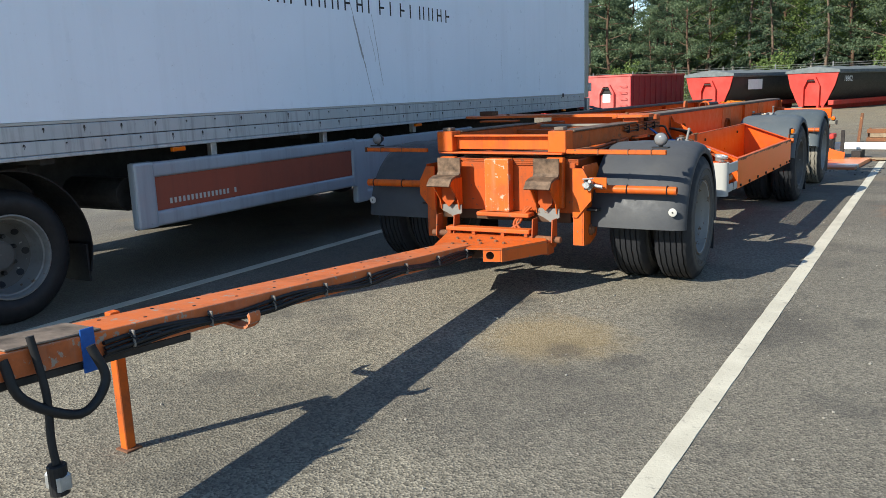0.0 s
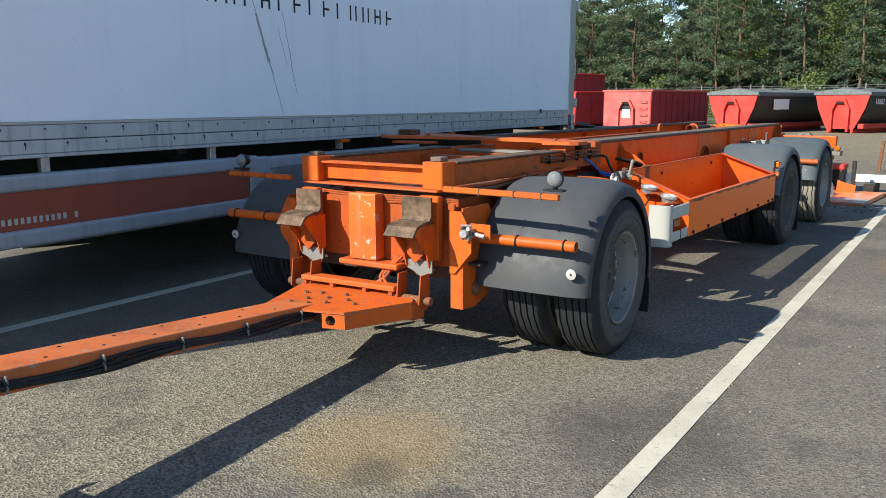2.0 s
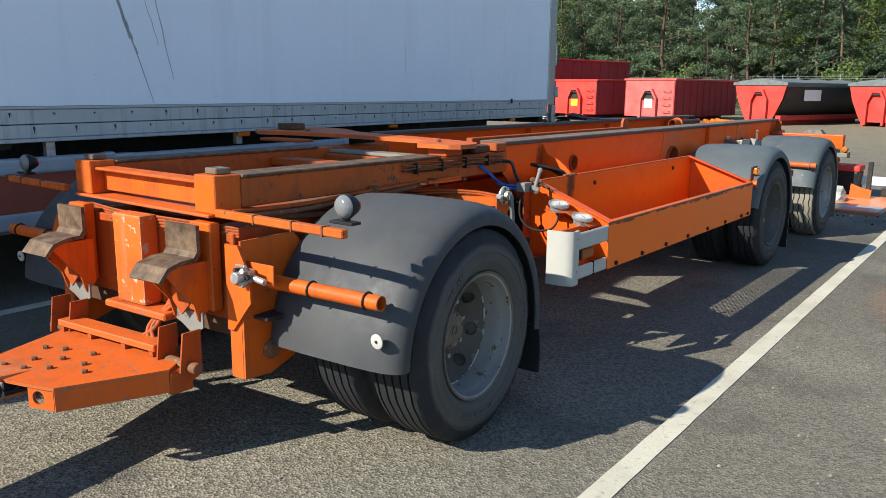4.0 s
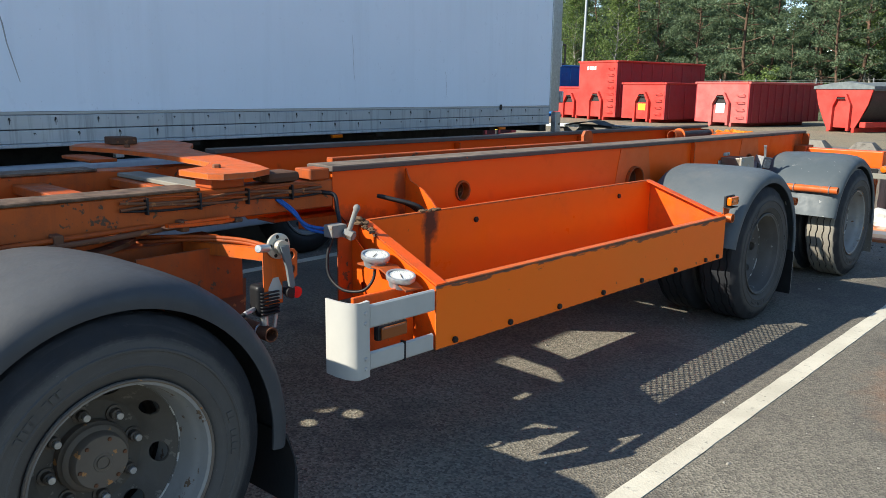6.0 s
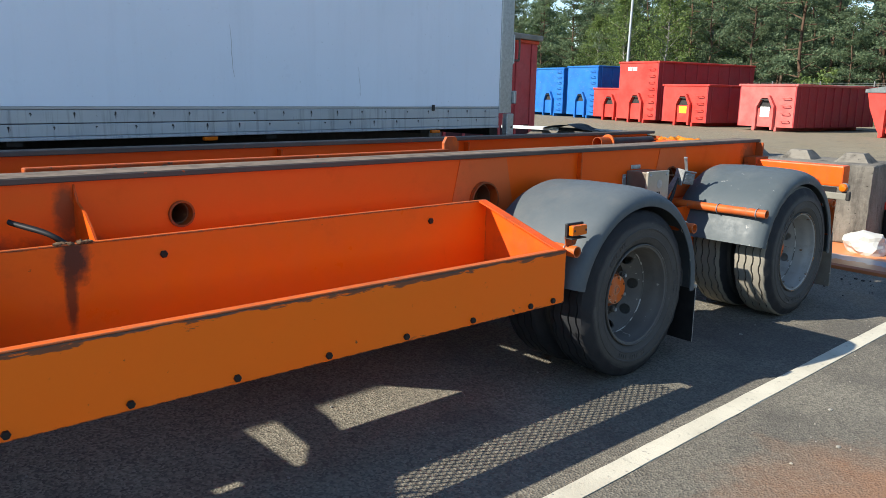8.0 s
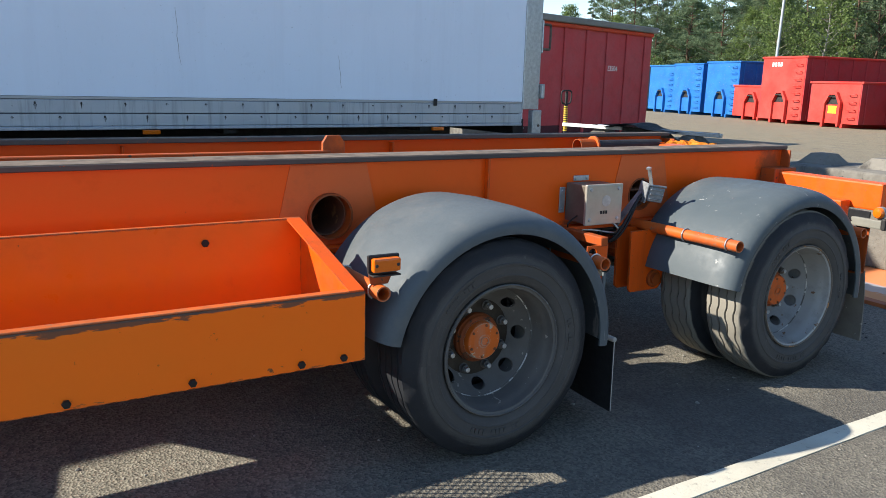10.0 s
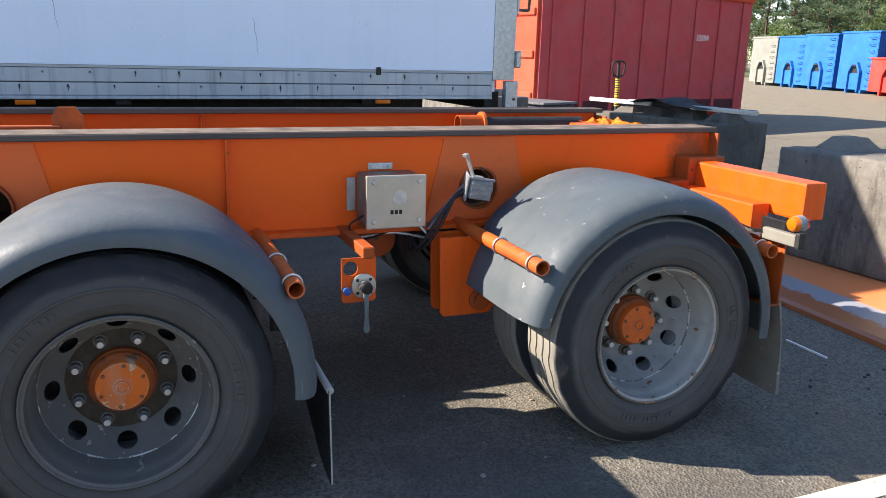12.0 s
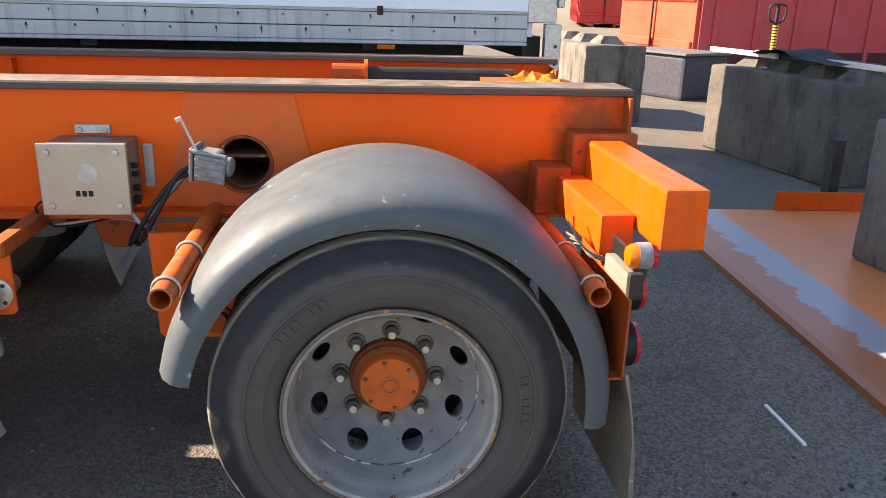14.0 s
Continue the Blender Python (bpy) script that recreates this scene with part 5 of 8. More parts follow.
def gauge(u, y, z, m_tilt):
    g = new("pressure_gauge")
    g.parent = trailer
    g.matrix_basis = Matrix.Translation((u, y, z)) @ m_tilt @ Matrix.Scale(0.82, 4)
    part("case", lathe(bmesh.new(), [(-0.045, 0), (-0.045, 0.05), (-0.012, 0.056), (-0.010, 0.066), (0.004, 0.068), (0.012, 0.066), (0.012, 0.058), (0.004, 0.057), (0.004, 0)], (0, 0, 0), (0, 0, 1), 36), GALVANISED, g, smooth=40)
    dial = part("dial", lathe(bmesh.new(), [(0.0045, 0), (0.0045, 0.056), (0.006, 0.056), (0.006, 0)], (0, 0, 0), (0, 0, 1), 36), DIAL, g)
    for k in range(21):
        a = radians(-130 + 260 * k / 20)
        c = Matrix.Rotation(a, 4, "Z")
        part("dial_mark", a_box(-0.0005, 0.0005, 0.042 if k % 5 else 0.038, 0.048, 0.0062, 0.0068, m=c), TARP, dial)
    part("needle", a_box(-0.0014, 0.0014, -0.012, 0.038, 0.0085, 0.0095, m=Matrix.Rotation(radians(-150), 4, "Z")), BLACK, g)


tilt = Euler((radians(3), radians(10), 0)).to_matrix().to_4x4()
gauge(1.105, 6.735, 0.757, tilt @ Matrix.Rotation(0.5, 4, "Z"))
gauge(0.965, 6.735, 0.812, tilt)
part("gauge_strap", a_plate([(0.90, 0.775), (1.03, 0.775), (1.17, 0.715), (1.17, 0.722), (1.032, 0.782), (0.90, 0.782)], "y", 6.70, 0.085), ORANGE_OLD, trailer)
part("gauge_plate", a_plate([(0.76, 0.52), (1.08, 0.52), (1.12, 0.62), (1.10, 0.70), (0.90, 0.76), (0.76, 0.86)], "y", 6.79, 0.006, [(0.83, 0.66, 0.02)]), ORANGE, trailer)
bm = bmesh.new()
hose(bm, [(0.78, 6.68, 0.87), (0.77, 6.66, 0.80), (0.79, 6.65, 0.72), (0.86, 6.66, 0.675), (0.94, 6.69, 0.68), (0.965, 6.72, 0.72), (0.965, 6.735, 0.775)], 0.006)
part("gauge_hose", bm, CABLE, trailer, smooth=60)

# electrical box
cabinet = part("control_box", a_box(0.505, 0.655, 10.655, 10.875, 0.763, 0.953, 0.006, 2), BOX_STEEL, trailer, "grey steel control box on the beam")
part("lid", a_box(0.655, 0.672, 10.647, 10.883, 0.757, 0.959, 0.005, 2), STAINLESS, cabinet, "brushed steel lid")
for y in (10.675, 10.855):
    for z in (0.785, 0.935):
        part("screw", lathe(bmesh.new(), [(0, 0), (0, 0.010), (0.005, 0.008), (0.006, 0)], (0.672, y, z), (2, y, z), 12), GALVANISED, cabinet, smooth=40)
for k, (a, b) in enumerate(((10.740, 10.752), (10.757, 10.769), (10.774, 10.786))):
    part("logo_bar", a_box(0.672, 0.6735, a, b, 0.812, 0.828), BLACK, cabinet)
part("logo_oval", lathe(bmesh.new(), [(0, 0), (0, 0.028), (0.001, 0.028), (0.001, 0)], (0.6725, 10.776, 0.876), (2, 10.776, 0.876), 24), GALVANISED, cabinet)
part("bracket", a_box(0.502, 0.508, 10.70, 10.80, 0.958, 0.985, 0.002), GALVANISED, cabinet)
part("bracket", a_box(0.502, 0.508, 10.615, 10.65, 0.80, 0.93, 0.002), GALVANISED, cabinet)
part("bracket", a_box(0.502, 0.508, 10.885, 10.915, 0.80, 0.93, 0.002), GALVANISED, cabinet)
bm = bmesh.new()
hose(bm, [(0.60, 10.66, 0.80), (0.60, 10.60, 0.76), (0.58, 10.64, 0.70), (0.52, 10.75, 0.70), (0.46, 10.85, 0.72)], 0.004)
part("cable", bm, CABLE, trailer)
bm = bmesh.new()
hose(bm, [(0.62, 10.86, 0.765), (0.64, 10.90, 0.72), (0.58, 10.92, 0.69), (0.50, 10.80, 0.70), (0.50, 10.60, 0.68)], 0.006)
part("cable", bm, GALVANISED, trailer)
for y, z in ((10.715, 0.970), (10.785, 0.970), (10.632, 0.82), (10.632, 0.91), (10.900, 0.82), (10.900, 0.91)):
    part("bracket_bolt", bolt(bmesh.new(), (0.508, y, z), (1, 0, 0), 0.008, 0.006), GALVANISED, cabinet)
for z, r in ((0.785, 0.013), (0.82, 0.009), (0.86, 0.008), (0.885, 0.008)):
    part("cable_gland", rod(bmesh.new(), (0.60, 10.875, z), (0.60, 10.893, z), r), BLACK, cabinet)
# socket with its lid, on a bent arm before the tube hole
part("socket_arm", a_box(-0.022, 0.022, 0, 0.27, -0.004, 0.004, m=pose(0.60, 10.915, 0.735, 48, 0, -8)), CAST_GREY, trailer, "flat grey strut")
turn = Matrix.Translation((0.635, 11.10, 0.905)) @ Euler((radians(-8), radians(6), radians(-14))).to_matrix().to_4x4()
socket = part("socket", a_box(-0.028, 0.040, -0.030, 0.034, -0.046, 0.036, 0.010, 2, m=turn), CAST_GREY, trailer, "grey cast trailer socket with a lid")
part("flange", a_box(-0.032, 0.048, -0.042, -0.032, -0.058, 0.046, 0.003, m=turn), CAST_GREY, socket)
part("collar", lathe(bmesh.new(), [(0, 0), (0, 0.028), (0.03, 0.028), (0.034, 0.024), (0.034, 0)], turn @ Vector((0.006, 0.034, -0.004)), turn @ Vector((0.006, 1.0, -0.004)), 20), CAST_GREY, socket, smooth=35)
part("socket_lid", a_box(0.041, 0.050, -0.026, 0.062, -0.046, 0.030, 0.004, m=turn), CAST_GREY, socket)
for z in (-0.030, -0.006, 0.018):
    part("lid_rib", a_box(0.0505, 0.056, -0.022, 0.058, z - 0.003, z + 0.003, 0.001, m=turn), CAST_GREY, socket)
part("hinge_pin", rod(bmesh.new(), turn @ Vector((0.046, -0.04, 0.038)), turn @ Vector((0.046, 0.066, 0.038)), 0.006), CAST_GREY, socket)
part("lid_lever", a_box(-0.009, 0.009, 0, 0.105, -0.003, 0.003, m=pose(0.676, 11.075, 0.94, 112, 0, 14)), GALVANISED, socket)
part("lever_tip", a_box(-0.009, 0.012, 0.096, 0.105, -0.003, 0.014, m=pose(0.676, 11.075, 0.94, 112, 0, 14)), GALVANISED, socket)
for k in range(2):
    bm = bmesh.new()
    hose(bm, [(0.63, 11.06, 0.895 - 0.02 * k), (0.65, 11.01 - 0.012 * k, 0.865 - 0.015 * k), (0.66, 10.955 - 0.022 * k, 0.77), (0.645, 10.905 - 0.025 * k, 0.685), (0.60, 10.87 - 0.02 * k, 0.650), (0.54, 10.86, 0.69)], 0.0068)
    part("cable", bm, CABLE, trailer, smooth=60)
# lift valve on its square arm
part("valve_arm", a_box(0.50, 0.875, 10.575, 10.618, 0.700, 0.742, 0.004), ORANGE_OLD, trailer)
valve = part("valve_plate", a_plate([(10.51, 0.543), (10.616, 0.543), (10.626, 0.553), (10.626, 0.705), (10.50, 0.705), (10.50, 0.553)], "x", 0.860, 0.006, [(10.533, 0.667, 0.026)]), ORANGE, trailer)
part("valve_face", lathe(bmesh.new(), [(0, 0), (0, 0.045), (0.008, 0.045), (0.010, 0.042), (0.010, 0.022), (0.035, 0.020), (0.035, 0)], (0.8665, 10.579, 0.603), (2, 10.579, 0.603), 28), STAINLESS, valve, smooth=35)
part("valve_knob", lathe(bmesh.new(), [(0, 0), (0, 0.022), (0.018, 0.020), (0.022, 0.015), (0.022, 0)], (0.901, 10.579, 0.606), (2, 10.579, 0.606), 20), BLACK, valve, smooth=35)
part("lever", a_plate([(10.570, 0.60), (10.588, 0.60), (10.586, 0.50), (10.592, 0.455), (10.586, 0.440), (10.574, 0.440), (10.568, 0.455), (10.573, 0.50)], "x", 0.897, 0.011), TARP, valve, "dark grey lever")
part("knob", lathe(bmesh.new(), [(0, 0), (0, 0.012), (0.02, 0.014), (0.022, 0)], (0.8665, 10.517, 0.590), (2, 10.517, 0.590), 16), BLUE_HOSE, valve, "blue round push knob")
part("valve_body", rod(bmesh.new(), (0.78, 10.579, 0.603), (0.8595, 10.579, 0.603), 0.03), RUST, valve)
for k in range(4):
    a = 2 * math.pi * k / 4 + 0.8
    p = (0.8766, 10.579 + 0.033 * math.cos(a), 0.603 + 0.033 * math.sin(a))
    part("flange_hole", lathe(bmesh.new(), [(0, 0), (0, 0.006), (0.001, 0.006), (0.001, 0)], p, (2, p[1], p[2]), 10), DARK_STEEL, valve)

# ---- front bogie and drawbar ----
for u0, u1 in ((-0.47, -0.34), (0.42, 0.55)):
    part("front_rail", a_box(u0, u1, 5.02, 6.86, 0.945, 1.060, 0.004), RAIL_DIRTY, trailer)
    part("rail_cap", a_box(u0 - 0.01, u1 + 0.01, 5.02, 6.25, 1.0605, 1.072, 0.003), TREAD_STEEL, trailer, "scraped top of the front rail")
    part("corner_post", a_box(u0, u1, 4.90, 5.019, 0.930, 1.075, 0.004), ORANGE_FRONT, trailer)
    part("stop_block", a_box(u0 + 0.03, u1 - 0.03, 4.93, 5.0, 1.0755, 1.10, 0.004), WORN_STEEL, trailer)
part("front_cross_beam", a_box(-0.339, 0.419, 4.96, 4.972, 0.945, 1.035, 0.003), ORANGE_FRONT, trailer)
part("front_cross_flange", a_box(-0.339, 0.419, 4.92, 5.01, 1.0355, 1.048, 0.003), ORANGE_FRONT, trailer)
part("front_cross_flange", a_box(-0.45, 0.53, 4.88, 5.03, 0.918, 0.9295, 0.003), ORANGE_WORN, trailer)
for y in (5.9, 6.3):
    part("cross_brace", a_box(-0.339, 0.419, y, y + 0.12, 0.99, 1.03, 0.004), ORANGE_OLD, trailer)
part("white_brace", a_box(-0.60, 0.419, 6.34, 6.45, 1.032, 1.050, 0.003), CREAM, trailer, "cream painted flat bar")
part("cross_brace", a_box(-0.95, -0.601, 6.33, 6.46, 1.074, 1.090, 0.003), ORANGE_OLD, trailer)
# hidden plate added behind the rail, only to stop sun reaching the ground
part("cover_plate", a_box(-0.338, 0.41, 6.02, 6.49, 0.9, 0.908, 0.002), DARK_RUST, trailer, "dark rusty plate added between the rails to block sunlight")
# Y-shaped locking plate
shape = [(-1.20, 6.50), (-1.05, 6.41), (-0.765, 6.50), (-0.45, 6.53), (-0.16, 6.53), (0.20, 6.50), (0.33, 6.40), (0.396, 6.255), (0.59, 6.265), (0.64, 6.30), (0.64, 6.43), (0.57, 6.54), (0.40, 6.60), (0.05, 6.69), (-0.26, 6.74), (-0.57, 6.82), (-0.86, 7.0), (-1.18, 7.05), (-1.22, 6.98), (-1.10, 6.78), (-1.22, 6.60)]
part("locking_plate", a_plate(shape, "z", 1.103, 0.022), ORANGE_WORN, trailer, "scuffed orange locking plate")
for u, y in ((0.42, 6.40), (-0.8, 6.6)):
    part("bolt", bolt(bmesh.new(), (u, y, 1.125), (0, 0, 1), 0.016, 0.014), RUST, trailer)
part("stop_block", a_box(0.45, 0.56, 6.74, 6.84, 1.0615, 1.108, 0.005), ORANGE_OLD, trailer)
part("stop_block", a_box(-1.12, -0.98, 6.62, 6.74, 1.1255, 1.165, 0.005), DARK_RUST, trailer)
part("stop_block", a_box(0.43, 0.55, 6.30, 6.44, 1.0615, 1.1025, 0.004), ORANGE_OLD, trailer)
part("worn_stub", a_box(0.42, 0.55, 6.55, 6.70, 1.062, 1.105, 0.02, 2), DARK_RUST, trailer)
# cables tied along the right rail, and an open pipe stub
for k in range(5):
    bm = bmesh.new()
    z = 1.045 - 0.009 * k
    pts = [(0.562 + 0.003 * (k % 2), 5.95 + 0.14 * i, z + 0.007 * math.sin(1.7 * i + 2.1 * k)) for i in range(7)]
    hose(bm, pts, 0.0055 if k % 2 else 0.0045, 7)
    part("cable", bm, (ORANGE_OLD, RUST, ORANGE_OLD, RUST, CABLE)[k], trailer, smooth=60)
for k in range(4):
    part("cable_tie", a_box(0.551, 0.576, 6.04 + 0.2 * k, 6.046 + 0.2 * k, 0.995, 1.055), CABLE, trailer)
for k, (z, w) in enumerate(((0.940, 0.585), (0.922, 0.600))):
    bm = bmesh.new()
    hose(bm, [(w, 4.95, z), (w + 0.01, 5.3, z - 0.006), (w, 5.6, z + 0.004), (w - 0.015, 5.9, z + 0.01), (0.54, 6.1, z + 0.012)], 0.010, 8)
    part("brake_pipe", bm, (ORANGE_OLD, RUST)[k], trailer, smooth=60)
for y in (5.72, 6.15):
    part("pipe_clip", a_box(0.545, 0.60, y, y + 0.03, 0.925, 0.965, 0.004), RUST, trailer)
for k in range(4):
    bm = bmesh.new()
    hose(bm, [(0.56 + 0.01 * k, 7.1, 0.97), (0.66 + 0.02 * k, 7.2, 0.93), (0.70, 7.24, 0.86), (0.66, 7.1, 0.80 - 0.02 * k), (0.56, 6.95, 0.78)], 0.009)
    part("hose", bm, CABLE, trailer, smooth=60)
part("tool_bar", a_plate([(0.575, 6.10), (0.60, 6.10), (0.62, 6.20), (0.63, 6.30), (0.61, 6.355), (0.575, 6.355)], "z", 0.945, 0.012), ORANGE, trailer, "bright orange locking tool")
part("tool_bar", rod(bmesh.new(), (0.60, 6.16, 0.957), (0.615, 6.33, 0.962), 0.007), ORANGE, trailer)
part("tool_bar", a_box(0.59, 0.62, 6.356, 6.385, 0.940, 0.956, 0.003), TREAD_STEEL, trailer)
# turntable ring
bm = lathe(bmesh.new(), [(0, 0.56), (0.022, 0.56), (0.022, 0.44), (0, 0.44)], (0.03, 5.60, 0.893), (0.03, 5.60, 2), 64, True)
part("turntable_ring", bm, ORANGE_OLD, trailer, smooth=35)
bm = lathe(bmesh.new(), [(0, 0.60), (0.016, 0.60), (0.016, 0.42), (0, 0.42)], (0.03, 5.60, 0.872), (0.03, 5.60, 2), 64, True)
part("turntable_ring", bm, RUST, trailer, smooth=35)
bm = bmesh.new()
ring = [(0.03 + 0.43 * math.cos(2 * math.pi * k / 40), 5.60 + 0.43 * math.sin(2 * math.pi * k / 40)) for k in range(40)]
plate(bm, ring, "z", 0.876, 0.008, [(-0.12, 5.66, 0.075), (0.04, 5.70, 0.05), (-0.02, 5.50, 0.04)])
part("turntable_plate", bm, RUST, trailer, "rusty plate within the turntable ring")
# bogie frame below it
known = set(trailer.children)
for s in (1, -1):
    u0, u1 = sorted((s * 0.36, s * 0.50))
    part("bogie_rail", a_box(u0, u1, 4.90, 6.35, 0.66, 0.870, 0.006), ORANGE_OLD, trailer)
    shape = [(s * 0.53, 0.83), (s * 0.60, 0.83), (s * 0.66, 0.72), (s * 0.66, 0.62), (s * 0.56, 0.50), (s * 0.53, 0.50)]
    part("gusset", a_plate(shape, "y", 4.86, 0.010), ORANGE_FRONT, trailer)
    shape = [(s * 0.53, 0.72), (s * 0.594, 0.72), (s * 0.594, 0.31), (s * 0.53, 0.31)]
    part("hanger_plate", a_plate(shape, "y", 4.871, 0.010), ORANGE_WORN, trailer)
    shape = [(4.872, 0.845), (5.14, 0.845), (5.22, 0.76), (5.13, 0.34), (5.00, 0.30), (4.872, 0.31)]
    part("spring_hanger", a_plate(shape, "x", s * 0.60 - 0.005, 0.010), ORANGE_FRONT, trailer)
    bm = lathe(bmesh.new(), [(0, 0), (0, 0.04), (0.012, 0.04), (0.014, 0.026), (0.03, 0.026), (0.03, 0)], (s * 0.606, 5.0, 0.40), (s * 5, 5.0, 0.40), 16)
    part("pivot_pin", bm, RUST, trailer, smooth=35)
    shape = [(6.10, 0.72), (6.36, 0.72), (6.34, 0.36), (6.2, 0.32), (6.10, 0.36)]
    part("spring_hanger", a_plate(shape, "x", s * 0.62 - 0.006, 0.012), RUST, trailer)
    part("bogie_plate", a_plate([(5.92, 0.66), (6.34, 0.66), (6.34, 0.83), (6.25, 0.86), (5.92, 0.86)], "x", s * 0.63 - 0.004, 0.008), ORANGE_OLD, trailer)
    bm = bmesh.new()
    for k in range(6):
        box(bm, *sorted((s * 0.60, s * 0.68)), BOGIE_Y - 0.62 + 0.08 * k, BOGIE_Y + 0.62 - 0.08 * k, 0.54 - 0.016 * k, 0.554 - 0.016 * k, 0.002)
    part("leaf_spring", bm, DARK_STEEL, trailer)
    # hook bracket with its bent tread plate
    c = s * 0.37
    shape = [(4.62, 0.715), (4.66, 0.762), (4.72, 0.778), (4.775, 0.780), (4.790, 0.800), (4.790, 0.898), (4.806, 0.898), (4.806, 0.790), (4.790, 0.766), (4.72, 0.763), (4.668, 0.748), (4.632, 0.708)]
    bm = a_plate(shape, "x", c - 0.09, 0.18)
    bracket = part("tread_plate", bm, TREAD_STEEL, trailer, "bent tread plate worn to bare steel")
    part("bracket_box", a_box(c - 0.02 if s > 0 else c - 0.10, c + 0.10 if s > 0 else c + 0.02, 4.845, 4.895, 0.56, 0.90, 0.005), ORANGE_FRONT, trailer)
    for du in (-0.075, 0.068):
        part("bracket_rib", a_plate([(4.655, 0.738), (4.72, 0.758), (4.845, 0.758), (4.845, 0.57), (4.795, 0.53), (4.775, 0.60)], "x", c + du, 0.008), ORANGE_FRONT, trailer)
    part("bracket_web", a_plate([(c - 0.066, 0.755), (c + 0.066, 0.755), (c + 0.05, 0.60), (c, 0.55), (c - 0.05, 0.60)], "y", 4.775, 0.008), ORANGE_OLD, trailer)
    part("bracket_plate", a_plate([(c - 0.07, 0.565), (c + 0.09, 0.565), (c + 0.09, 0.505), (c + 0.03, 0.47), (c - 0.03, 0.505), (c - 0.07, 0.52)], "y", 4.80, 0.008), PRIMER, trailer, "grey primed plate")
    for du in (-0.07, 0.07):
        bm = a_plate([(4.72, 0.50), (4.80, 0.50), (4.80, 0.33), (4.76, 0.31), (4.70, 0.35)], "x", c + du - 0.004, 0.008)
        part("tongue_lug", bm, ORANGE_OLD, trailer)
    part("lug_pin", rod(bmesh.new(), (c - 0.12, 4.745, 0.365), (c + 0.12, 4.745, 0.365), 0.022), RUST, trailer)
part("bogie_front", a_box(-0.53, 0.535, 4.90, 4.915, 0.52, 0.86, 0.004), ORANGE_OLD, trailer)
part("bogie_cross_beam", a_box(-0.50, 0.50, 4.915, 5.05, 0.45, 0.60, 0.004), DARK_RUST, trailer)
part("bogie_cross_beam", a_box(-0.60, 0.60, 6.20, 6.32, 0.62, 0.80, 0.004), DARK_RUST, trailer)
part("coupling_box", a_box(-0.10, 0.085, 4.815, 4.898, 0.525, 0.893, 0.010, 2), ORANGE_FLAKED, trailer, "orange box with flaking paint")
part("box_shelf", a_box(-0.16, 0.24, 4.79, 4.899, 0.492, 0.522, 0.006), ORANGE_WORN, trailer)
for k, (a, b) in enumerate(((0.15, 0.23), (0.13, 0.19), (0.17, 0.13))):
    bm = bmesh.new()
    hose(bm, [(0.23 - 0.02 * k, 4.86, 0.56), (a, 4.80, 0.46), (b - 0.03, 4.77, 0.40), (a - 0.02, 4.80, 0.345)], 0.010)
    part("hose", bm, ORANGE_OLD, trailer, smooth=60)
coupling = part("air_coupling", a_box(0.665, 0.715, 4.845, 4.885, 0.70, 0.75, 0.010, 2), STAINLESS, trailer, "bright metal air coupling")
for k in range(6):
    a = k * math.pi / 3
    part("union_nut", bolt(bmesh.new(), (0.690 + 0.026 * math.cos(a), 4.845, 0.725 + 0.024 * math.sin(a)), (0.2 * math.cos(a), -1, 0.2 * math.sin(a)), 0.010 + 0.003 * (k % 2), 0.014 + 0.008 * (k % 3)), STAINLESS if k % 2 else DARK_STEEL, coupling)
part("cap", rod(bmesh.new(), (0.69, 4.85, 0.725), (0.69, 4.80, 0.725), 0.022), GALVANISED, coupling)
part("nipple", rod(bmesh.new(), (0.72, 4.865, 0.72), (0.78, 4.865, 0.71), 0.012), GALVANISED, coupling)
part("handle", rod(bmesh.new(), (0.65, 4.85, 0.76), (0.73, 4.82, 0.77), 0.006), GALVANISED, coupling)
part("plate", a_box(0.64, 0.80, 4.888, 4.894, 0.69, 0.77, 0.003), ORANGE_FRONT, coupling)
coupling.location.x -= 0.045
steer(known)
for k in range(4):
    bm = bmesh.new()
    hose(bm, [(-0.45, 4.93, 0.885 - 0.012 * k), (-0.1, 4.90, 0.880 - 0.012 * k), (0.3, 4.91, 0.884 - 0.012 * k), (0.62, 4.95, 0.880 - 0.01 * k)], 0.006, 6)
    part("brake_pipe", bm, ORANGE_OLD, trailer)
